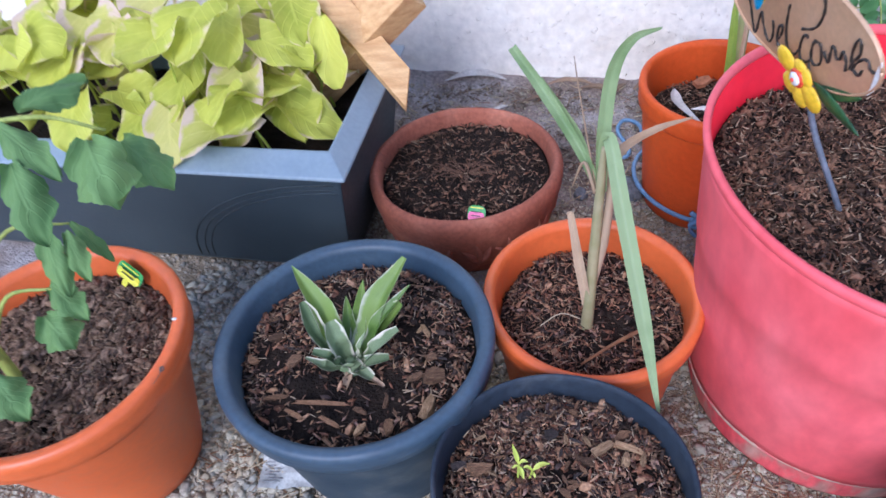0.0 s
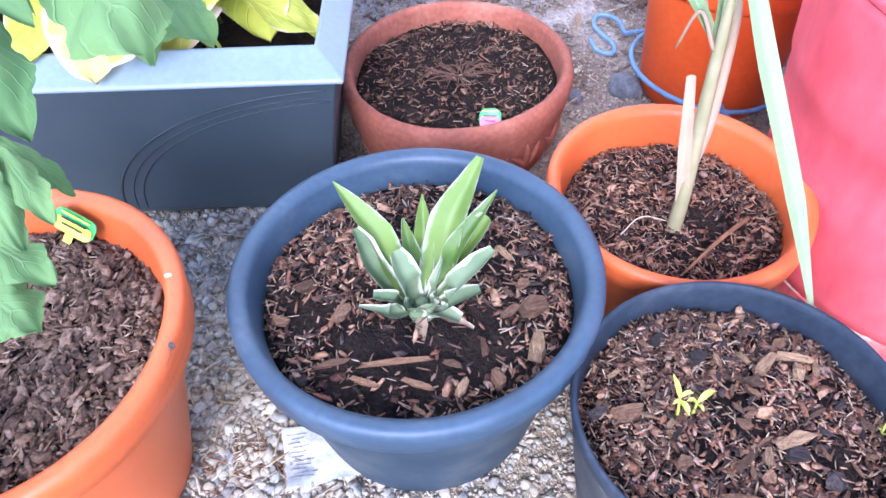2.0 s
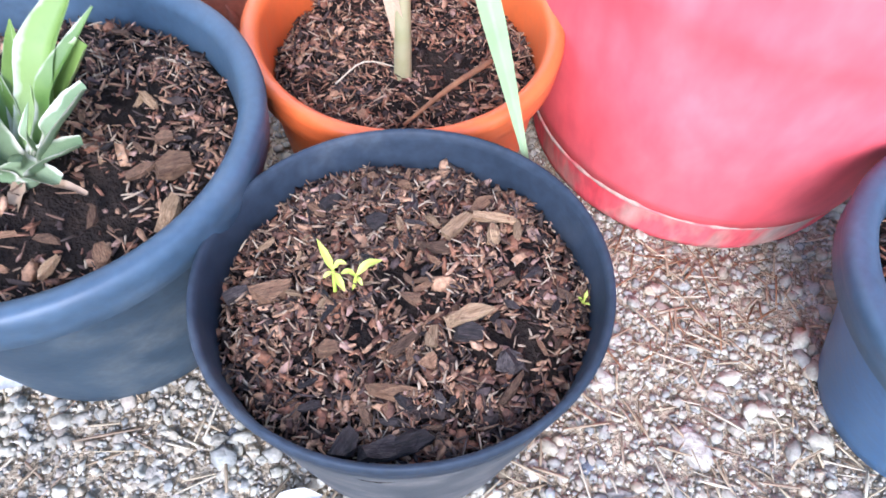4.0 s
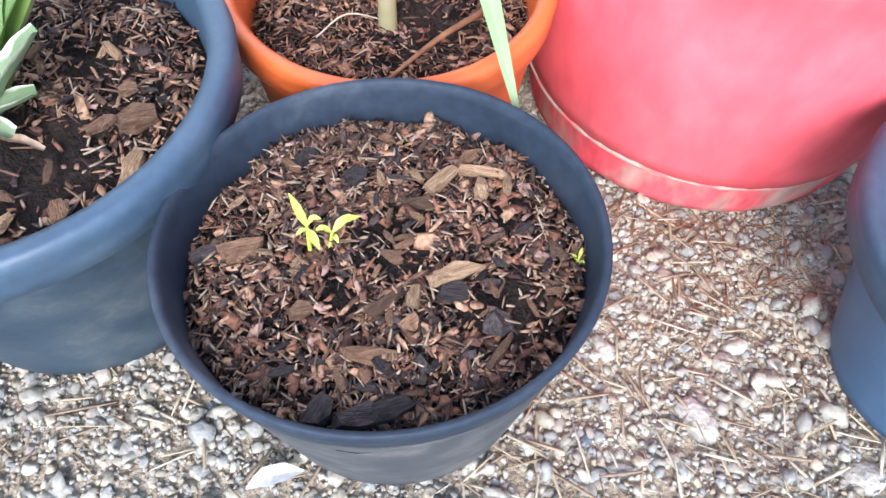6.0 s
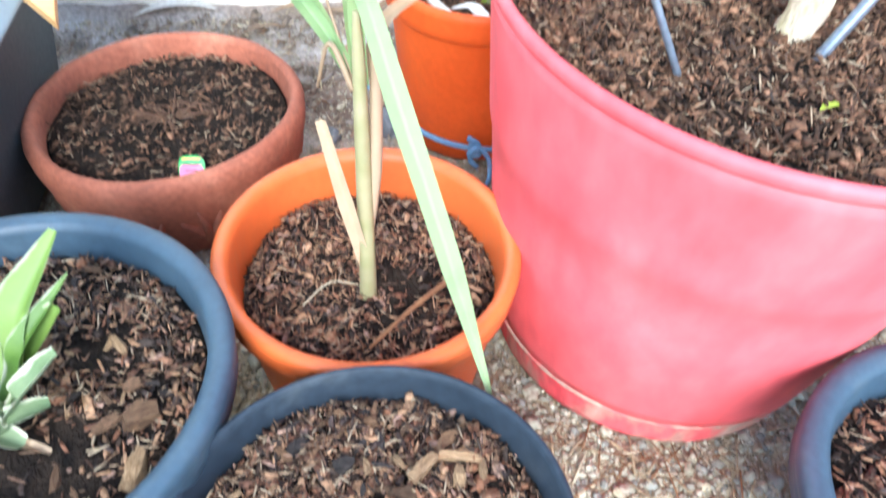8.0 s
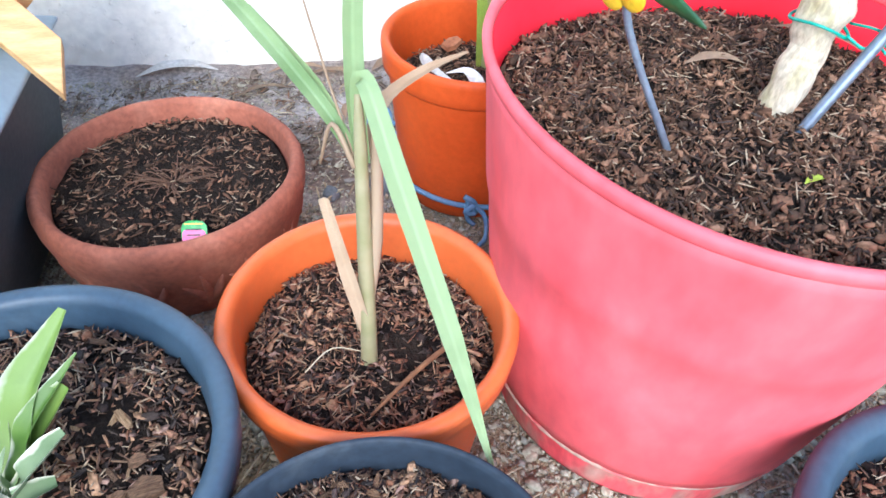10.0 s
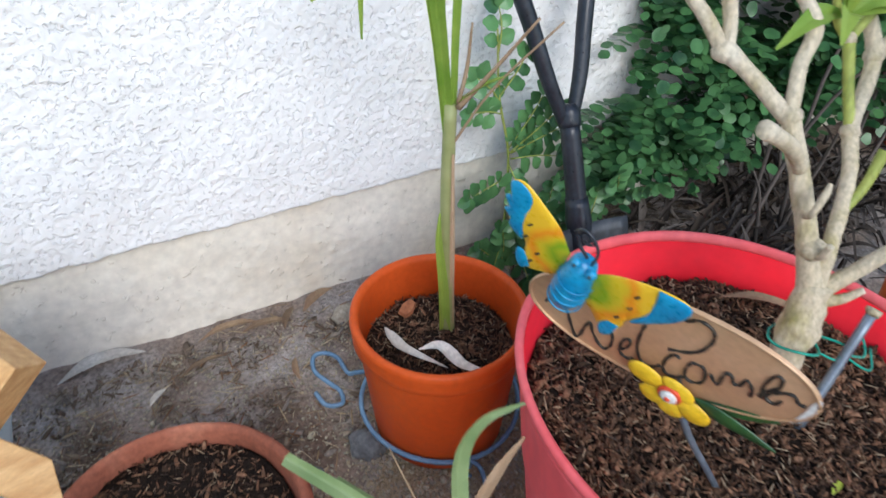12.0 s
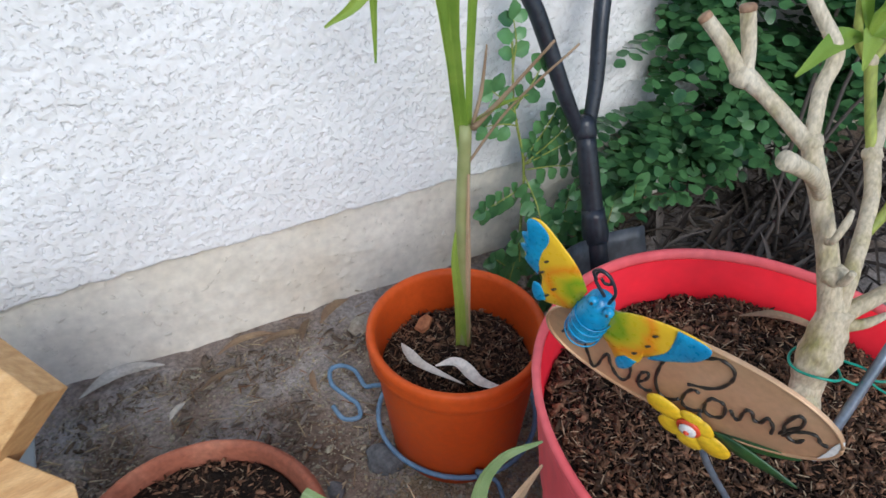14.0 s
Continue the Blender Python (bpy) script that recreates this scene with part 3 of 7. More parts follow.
def scatter_mesh(name, template, faces, sizes, turns, places, jitter=0.0, rg=None, smooth=False):
    """Many copies of one small shape joined into one mesh."""
    n, k = len(places), len(template)
    t = np.repeat(template[None], n, 0)
    if jitter:
        t = t + rg.normal(0, jitter, t.shape)
    t = t * sizes[:, None, :]
    v = np.einsum("nij,nkj->nki", turns, t) + places[:, None, :]
    f = (faces[None] + (np.arange(n) * k)[:, None, None]).reshape(-1, faces.shape[1])
    me = bpy.data.meshes.new(name)
    me.vertices.add(n * k)
    me.vertices.foreach_set("co", v.reshape(-1).astype(np.float32))
    c = faces.shape[1]
    me.loops.add(f.size)
    me.loops.foreach_set("vertex_index", f.reshape(-1).astype(np.int32))
    me.polygons.add(len(f))
    me.polygons.foreach_set("loop_start", (np.arange(len(f)) * c).astype(np.int32))
    me.polygons.foreach_set("loop_total", np.full(len(f), c, dtype=np.int32))
    if smooth:
        me.polygons.foreach_set("use_smooth", np.ones(len(f), dtype=bool))
    me.update(calc_edges=True)
    me.validate()
    return me


CHIP_V = np.array([(-1, -0.7, -1), (-0.2, -1, -1), (1, -0.55, -0.8), (1, 0.6, -0.8), (0.1, 1, -1), (-1, 0.75, -1),
                   (-0.95, -0.6, 1), (-0.2, -0.9, 0.9), (0.9, -0.45, 0.6), (0.95, 0.5, 0.7), (0.1, 0.9, 1), (-0.9, 0.7, 0.8)]) * 0.5
CHIP_T = np.array([(6, 7, 10), (6, 10, 11), (7, 8, 9), (7, 9, 10), (0, 5, 4), (0, 4, 1), (1, 4, 3), (1, 3, 2)]
                  + [q for i in range(6) for q in ((i, (i + 1) % 6, 6 + (i + 1) % 6), (i, 6 + (i + 1) % 6, 6 + i))])

# ---- the setting: house wall, plinth, ground ----
WALL_O, WALL_D, WALL_N = Vector((0, 1.2425, 0)), Vector((0.9877, -0.1564, 0)), Vector((-0.1564, -0.9877, 0))
LIP = 0.189


def on_wall(s, z, out=0.0):
    return WALL_O + WALL_D * s + WALL_N * out + Vector((0, 0, z))


def build_wall():
    us = np.concatenate([[-6, -3, -1.6, -0.9], np.arange(-0.5, 1.12, 0.0025), [1.2, 1.4, 1.75, 2.6, 4, 7]])
    zs = np.concatenate([np.arange(0, 0.52, 0.0025), [0.6, 0.75, 1.0, 1.6, 2.7]])
    verts, faces = [], []
    for u in us:
        for k, z in enumerate(zs):
            p = Vector((u, z, 0))
            fade = 1.0 if -0.5 <= u < 1.12 and z < 0.52 else 0.0
            w = p + Vector((noise.noise(p * 60), noise.noise(p * 60 + Vector((5, 5, 5))), 0)) * 0.006
            crust = noise.fractal(w * 62, 0.8, 2.1, 3)
            plate = min(max((crust + 0.16 + 0.30 * noise.noise(p * 13)) / 0.16, 0.0), 1.0)
            pit = max(0.0, noise.noise(w * 170 + Vector((2, 9, 4))) - 0.30)
            lump = 0.0012 * plate * plate * (3 - 2 * plate) - 0.0045 * pit + 0.0009 * noise.noise(w * 48 + Vector((7, 3, 1))) + 0.0016 * noise.noise(p * 9)
            if k == 0:
                verts.append(on_wall(u, LIP + 0.004 * noise.noise(p * 30) + 0.003 * noise.noise(p * 6), -0.03))
                continue
            low = 0.004 * noise.noise(Vector((u, 0, 0)) * 30) + 0.003 * noise.noise(Vector((u, 0, 0)) * 6)
            edge = -0.006 if k == 1 else 0.0
            verts.append(on_wall(u, LIP + low + z - 0.0025, 0.014 + edge + fade * lump))
    n = len(zs)
    for i in range(len(us) - 1):
        for k in range(n - 1):
            faces.append((i * n + k, (i + 1) * n + k, (i + 1) * n + k + 1, i * n + k + 1))
    o = len(verts)
    for u in (-6, 7):
        verts += [on_wall(u, LIP, -0.2), on_wall(u, 2.95, -0.2), on_wall(u, 2.95, 0.014)]
    faces.append((o, o + 1, o + 4, o + 3))
    faces.append((n - 1, (len(us) - 1) * n + n - 1, o + 5, o + 2))
    faces.append((o + 2, o + 5, o + 4, o + 1))
    wall = part("wall_north", mesh("wall_north", verts, faces), STUCCO)
    tagged(wall, "white roughcast stucco house wall above a cream plinth", "wall", kind="structure")
    verts, faces = [], []
    us = np.concatenate([[-6, -2], np.arange(-0.7, 1.75, 0.005), [3, 7]])
    zs = np.linspace(-0.10, LIP + 0.012, 60)
    for u in us:
        for z in zs:
            p = Vector((u, z, 0.3))
            flake = max(0.0, noise.noise(p * 75) - 0.22 + 0.25 * noise.noise(p * 7)) * 0.0045 - max(0.0, noise.noise(p * 40 + Vector((3, 1, 8))) - 0.42) * 0.006
            verts.append(on_wall(u, z, flake + 0.0025 * noise.noise(p * 22) + 0.003 * noise.noise(p * 5) + 0.006 * max(0, 0.03 - z) / 0.03 * (0.5 + noise.noise(p * 12))))
    n = len(zs)
    for i in range(len(us) - 1):
        for k in range(n - 1):
            faces.append((i * n + k, (i + 1) * n + k, (i + 1) * n + k + 1, i * n + k + 1))
    plinth = part("wall_plinth", mesh("wall_plinth", verts, faces), PLINTH)
    tagged(plinth, "cream painted plinth with chipped foot below the stucco", "plinth", kind="structure")


build_wall()


def ground_z(x, y):
    p = Vector((x, y, 0))
    bank = max(0.0, y + 0.158 * x - 1.12) * (0.06 + 0.12 * min(max((0.35 - x) / 0.4, 0), 1))
    right = max(0.0, min(x - 0.62, 0.5)) * 0.04 * min(max((y - 0.5) * 4, 0), 1)
    return 0.006 * noise.noise(p * 7) + 0.003 * noise.noise(p * 28) + bank + right - 0.004


def build_ground():
    xs = np.concatenate([[-150, -30, -6, -2, -1.2], np.arange(-0.95, 1.6, 0.016), [2.2, 6, 30, 150]])
    ys = np.concatenate([[-150, -30, -6, -2, -0.9], np.arange(-0.5, 1.42, 0.016), [3, 8, 30, 150]])
    verts = [(x, y, ground_z(x, y) if -1 < x < 1.6 and -0.6 < y < 1.45 else -0.004) for x in xs for y in ys]
    n = len(ys)
    faces = [(i * n + k, (i + 1) * n + k, (i + 1) * n + k + 1, i * n + k + 1) for i in range(len(xs) - 1) for k in range(n - 1)]
    g = part("ground", mesh("ground", verts, faces), DIRT)
    tagged(g, "bare gritty brown dirt reaching the house wall", "ground", kind="structure")


build_ground()


def build_bed():
    xs, ys = np.arange(-0.95, 1.0, 0.014), np.arange(-0.45, 0.92, 0.014)
    verts, faces = [], []
    for x in xs:
        for y in ys:
            p = Vector((x, y, 0.7))
            edge = y - 0.80 - 0.05 * noise.noise(p * 9) - 0.02 * noise.noise(p * 30)
            verts.append((x, y, ground_z(x, y) + 0.0036 + 0.0012 * noise.noise(p * 120) - max(0.0, edge) * 0.25 - max(0.0, math.hypot((x - 0.08) / 0.95, (y - 0.35) / 0.72) - 0.93 - 0.12 * noise.noise(p * 6)) * 0.15))
    n = len(ys)
    faces = [(i * n + k, (i + 1) * n + k, (i + 1) * n + k + 1, i * n + k + 1) for i in range(len(xs) - 1) for k in range(n - 1)]
    tagged(part("sandy_bed", mesh("sandy_bed", verts, faces), SAND), "tan sandy grit bed under the gravel", "sand", kind="stuff")


build_bed()

POTS = [  # x, y, base radius: where no gravel lies
    (-0.099, 0.4645, 0.088), (0.103, 0.316, 0.078), (0.1525, 0.5366, 0.084), (0.4315, 0.5255, 0.15),
    (0.003, 0.836, 0.11), (0.359, 0.864, 0.080), (-0.400, 0.437, 0.07), (0.474, 0.217, 0.066), (0.843, 0.445, 0.10)]


def build_gravel():
    rg = np.random.default_rng(4)
    tv, tf = ico(2)
    xs, ys, ss = [], [], []
    for x0, x1, y0, y1, count, lo, hi in ((-0.62, 0.80, 0.02, 0.70, 21000, 0.0022, 0.0056), (-0.62, 0.80, 0.02, 0.70, 1100, 0.005, 0.0092),
                                          (-0.6, 0.75, 0.62, 0.86, 2300, 0.0025, 0.006), (-0.45, 0.7, 0.80, 1.22, 11000, 0.0009, 0.0032),
                                          (0.5, 1.2, 0.3, 0.8, 1500, 0.003, 0.006), (-0.42, -0.17, 0.34, 0.76, 1500, 0.0035, 0.0082), (-0.45, 0.7, 0.80, 1.22, 60, 0.004, 0.008)):
        xs.append(rg.uniform(x0, x1, count)), ys.append(rg.uniform(y0, y1, count))
        ss.append(lo + (hi - lo) * rg.beta(1.3, 2.6, count))
    x, y, s = np.concatenate(xs), np.concatenate(ys), np.concatenate(ss)
    keep = np.ones(len(x), bool)
    for px, py, r in POTS:
        keep &= np.hypot(x - px, y - py) > r - 0.003
    keep &= (y + 0.158 * x) < 1.20
    keep &= (np.hypot((x - 0.08) / 0.95, (y - 0.35) / 0.72) < rg.normal(0.86, 0.10, len(x))) | (y > 0.8)
    x, y, s = x[keep], y[keep], s[keep]
    for big, level, label in ((True, 2, "loose mixed grey, tan and white pea gravel on dirt"), (False, 1, "small mixed gravel chippings on dirt")):
        k = (s > 0.0040) == big
        a, b, q = x[k], y[k], s[k]
        z = np.array([ground_z(u, v) for u, v in zip(a, b)]) + q * rg.uniform(0.0, 0.6, len(a)) + np.where(b < 0.8, 0.003, 0.0)
        sizes = np.stack([q * rg.uniform(0.9, 1.4, len(q)), q * rg.uniform(0.7, 1.05, len(q)), q * rg.uniform(0.5, 0.8, len(q))], 1)
        tv, tf = ico(level)
        me = scatter_mesh("gravel", tv, tf, sizes, rotations(rg, len(q), 0.35), np.stack([a, b, z], 1), 0.16 if big else 0.22, rg, False)
        tagged(part("gravel", me, GRAVEL), label, "gravel", kind="stuff")


build_gravel()


def build_grit():
    rg = np.random.default_rng(14)
    tv = np.array([(1, 0, 0), (-1, 0, 0), (0, 1, 0), (0, -1, 0), (0, 0, 1), (0, 0, -1)], float)
    tf = np.array([(a, b, c) if (a + b + c) % 2 == 0 else (b, a, c) for a in (0, 1) for b in (2, 3) for c in (4, 5)])
    n = 60000
    x, y = rg.uniform(-0.62, 0.85, n), rg.uniform(0.02, 0.86, n)
    s = 0.0012 + 0.0020 * rg.beta(1.2, 2.0, n)
    keep = np.ones(n, bool)
    for px, py, r in POTS:
        keep &= np.hypot(x - px, y - py) > r - 0.003
    x, y, s = x[keep], y[keep], s[keep]
    z = np.array([ground_z(a, b) for a, b in zip(x, y)]) + s * rg.uniform(0.2, 1.4, len(x)) + 0.0036
    sizes = np.stack([s * rg.uniform(0.9, 1.5, len(s)), s * rg.uniform(0.7, 1.1, len(s)), s * rg.uniform(0.5, 0.9, len(s))], 1)
    me = scatter_mesh("grit", tv, tf, sizes, rotations(rg, len(s), 0.5), np.stack([x, y, z], 1), 0.14, rg, False)
    tagged(part("grit", me, GRIT), "fine tan sandy grit between the gravel stones", "grit", kind="stuff")


build_grit()


def build_leaf_litter():
    rg = np.random.default_rng(33)
    n = 12000
    x, y = rg.uniform(-0.35, 1.4, n), rg.uniform(0.86, 1.2, n)
    keep = ((y + 0.158 * x) < 1.20) & ((rg.uniform(0, 1, n) < ((y + 0.158 * x) - 0.88) / 0.26) | (x > 0.7))
    for px, py, r in POTS:
        keep &= np.hypot(x - px, y - py) > r + 0.02
    keep &= np.array([noise.noise(Vector((a * 14, b * 20, 3))) for a, b in zip(x, y)]) > rg.normal(0.02, 0.12, n)
    x, y = x[keep], y[keep]
    m = len(x)
    ln = 0.003 + 0.030 * rg.beta(1.0, 4.2, m)
    z = np.array([ground_z(a, b) for a, b in zip(x, y)]) + 0.004 + rg.uniform(0, 0.006, m)
    sizes = np.stack([ln, ln * rg.uniform(0.15, 0.5, m), np.full(m, 0.001)], 1)
    me = scatter_mesh("leaf_litter", CHIP_V, CHIP_T, sizes, rotations(rg, m, 0.25), np.stack([x, y, z], 1), 0.08, rg)
    tagged(part("leaf_litter", me, LITTER), "broken brown and grey leaf litter along the wall", "leaf litter", kind="stuff")


build_leaf_litter()


def build_litter():
    """Straw, needles and small dry bits lying on the ground."""
    rg = np.random.default_rng(9)
    for name, count, mat_, lo, hi, wid, label, spots in (
            ("dry_straw", 2400, STRAW, 0.012, 0.05, 0.0012, "short pale dry straw scattered on the ground", ((-0.33, -0.12, 0.40, 0.72), (-0.5, 0.75, 0.05, 0.75), (-0.5, 0.75, 0.05, 0.75), (-0.5, 0.75, 0.05, 0.75), (0.1, 0.75, 0.1, 0.5), (-0.3, 0.75, 0.05, 0.4), (0.1, 0.75, 0.05, 0.5), (-0.4, 0.6, 0.85, 1.2))),
            ("rusty_needles", 260, NEEDLE, 0.012, 0.04, 0.0009, "rust-brown dry needles on the gravel", ((0.24, 0.42, 0.3, 0.42), (-0.32, -0.2, 0.3, 0.45), (-0.2, 0.4, 0.95, 1.15)))):
        places = []
        for k in range(count):
            x0, x1, y0, y1 = spots[k % len(spots)]
            x, y = rg.uniform(x0, x1), rg.uniform(y0, y1)
            if any(math.hypot(x - px, y - py) < r + 0.01 for px, py, r in POTS):
                continue
            places.append((x, y, ground_z(x, y) + rg.uniform(0.005, 0.011)))
        p = np.array(places)
        n = len(p)
        ln = lo + (hi - lo) * rg.beta(1.2, 2.2, n)
        sizes = np.stack([ln, np.full(n, wid) * rg.uniform(0.7, 2.2, n), np.full(n, wid * 0.6)], 1)
        me = scatter_mesh(name, CHIP_V, CHIP_T, sizes, rotations(rg, n, 0.12), p, 0.03, rg)
        tagged(part(name, me, mat_), label, "straw" if name == "dry_straw" else "needles", kind="stuff")


build_litter()


def loose_stone(at, size, material, label, seed, turn=0.0):
    tv, tf = ico(3)
    verts = []
    for v in tv:
        q = Vector(v)
        f = 1 + 0.22 * noise.noise(q * 1.6 + Vector((seed, 0, 0))) + 0.06 * noise.noise(q * 6 + Vector((0, seed, 0)))
        verts.append((q.x * size[0] * f, q.y * size[1] * f, max(q.z, -0.5) * size[2] * f))
    ob = part("stone", mesh("stone", verts, tf), material, at=at)
    ob.rotation_euler = (0, 0, turn)
    tagged(ob, label, "stone", "loose stones")


for x, y, size, coat, label, seed, turn in (
        (0.295, 0.226, (0.0125, 0.0185, 0.009), STONE, "large cream-coloured rough stone lying on the gravel", 3, 0.25),
        (0.334, 0.261, (0.0095, 0.0085, 0.007), STONE, "small pale rounded stone on the gravel", 5, 0.0),
        (0.270, 0.320, (0.0070, 0.0075, 0.006), STONE, "small pale rounded stone beside the blue-black pot", 6, 0.4),
        (0.251, 0.290, (0.0070, 0.0100, 0.007), STONE, "pale upright pebble beside the blue-black pot", 7, 0.2),
        (-0.083, 0.301, (0.0105, 0.0085, 0.005), STONE, "flat pale stone in the gravel", 9, 0.3),
        (-0.028, 0.317, (0.0080, 0.0060, 0.005), GREYSTONE, "small blue-grey pebble in the gravel", 10, 0.7),
        (0.177, 0.240, (0.0085, 0.0085, 0.006), STONE, "pale pebble in front of the blue-black pot", 12, 0.1),
        (0.215, 0.232, (0.0085, 0.0050, 0.005), GREYSTONE, "narrow blue-grey pebble on the gravel", 13, 0.5),
        (0.342, 0.314, (0.0065, 0.0055, 0.005), STONE, "small white pebble on the gravel", 15, 0.0),
        (0.444, 0.316, (0.0075, 0.0055, 0.005), STONE, "small white pebble beside the slate-blue pot", 16, 0.2),
        (0.385, 0.161, (0.0140, 0.0120, 0.008), STONE, "pale stone beside the slate-blue pot", 21, 0.0),
        (0.254, 0.882, (0.0205, 0.0250, 0.019), GREYSTONE, "dark grey angular stone beside the hanging pot", 8, 0.5),
        (0.180, 0.882, (0.0110, 0.0130, 0.010), GREYSTONE, "small grey pebble on bare dirt", 11, 0.0),
        (0.352, 1.116, (0.0220, 0.0150, 0.013), STONE, "white chip of stone at the foot of the wall", 14, 0.4),
        (-0.060, 0.205, (0.0140, 0.0110, 0.006), GREYSTONE, "flat grey stone in the gravel", 17, 0.0)):
    loose_stone((x, y, ground_z(x, y) + 0.4 * size[2]), size, coat, label, seed, turn)


# ---- pots ----
def plant_pot(at, r, h, base, band, wall, material, label, group="plant pots", lip="round", wob=0.006, seed=0, body_material=None, oval=(0.0, 0.0)):
    """A plastic pot: a tapered body with a floor, and a rim band. r, h: rim radius and height; band: the rim's height; wall: the rim's width."""
    pot = thing("plant_pot", at, label, "plant pot", group)
    t = 0.004 if lip == "round" else 0.002
    neck = r - wall + t + 0.0016
    slope = (neck - base) / (h - band * 0.6)
    zt = h - band * 0.55
    outer = [(0.001, 0.004), (base - 0.008, 0.004), (base - 0.004, 0.0), (base, 0.003)]
    outer += [(base + slope * zt * f, 0.003 + (zt - 0.003) * f) for f in (0.08, 0.2, 0.35, 0.5, 0.65, 0.8, 0.9, 1.0)]
    inner = [(neck - t, zt), (base + slope * zt * 0.5 - t, zt * 0.5), (base - t, 0.012), (0.001, 0.012)]
    part("body", mesh("body", *lathe(outer + inner, 80, False, wob, seed, oval)), body_material or material, pot)
    low = base + slope * zt * 0.5 - t - 0.0015
    hidden = [(low, h * 0.48), (low + 0.0012, h * 0.47), (neck - t * 0.5, h - band * 0.97)]
    if lip == "round":
        rim = hidden + [(r - wall * 0.30, h - band), (r - wall * 0.12, h - band * 0.92), (r - wall * 0.10, h - band * 0.6),
               (r - 0.0015, h - band * 0.5), (r, h - band * 0.3), (r - wall * 0.06, h - band * 0.1), (r - wall * 0.22, h - 0.001), (r - wall * 0.45, h), (r - wall * 0.75, h - 0.002), (r - wall * 0.93, h - 0.005), (r - wall, h - 0.009)]
    else:
        rim = hidden + [(r - wall * 0.35, h - band * 0.9), (r - 0.0012, h - band * 0.5), (r, h - band * 0.25), (r - 0.001, h - 0.001), (r - wall * 0.4, h), (r - wall * 0.85, h - 0.002), (r - wall, h - 0.008)]
    part("rim", mesh("rim", *lathe(rim, 96, True, wob, seed, oval)), material, pot)
    return pot


plant_pot((-0.099, 0.4645, 0.001), 0.1437, 0.195, 0.104, 0.032, 0.017, BLUE, "round slate-blue plastic pot holding a pineapple crown", seed=1, body_material=BLUE_DUSTY, oval=(0.018, -0.05), wob=0.002)
plant_pot((0.103, 0.316, 0.001), 0.1118, 0.177, 0.088, 0.020, 0.0055, NAVY, "round blue-black plastic pot with a tiny seedling", lip="thin", seed=2, body_material=NAVY_DUSTY, oval=(0.040, -0.155), wob=0.002)
plant_pot((0.1525, 0.5366, 0.001), 0.1195, 0.165, 0.094, 0.027, 0.014, ORANGE, "round bright orange plastic pot with a cut strappy plant", seed=3, wob=0.003)
plant_pot((0.3590, 0.8640, 0.006), 0.1096, 0.204, 0.086, 0.034, 0.012, ORANGE_DEEP, "round terracotta-orange plastic hanging pot on a blue wire ring", seed=4, wob=0.003)
tomato_pot = plant_pot((-0.400, 0.437, 0.001), 0.1385, 0.232, 0.077, 0.034, 0.016, ORANGE, "large orange plastic pot with a tomato plant", seed=5, wob=0.003)
plant_pot((0.474, 0.217, 0.001), 0.1295, 0.170, 0.072, 0.030, 0.020, BLUE, "round slate-blue plastic pot of soil on the gravel", seed=6, body_material=BLUE_BRIGHT, wob=0.003)
plant_pot((0.843, 0.445, 0.001), 0.130, 0.255, 0.100, 0.034, 0.014, ORANGE, "round orange plastic pot behind the pink pot", seed=7)


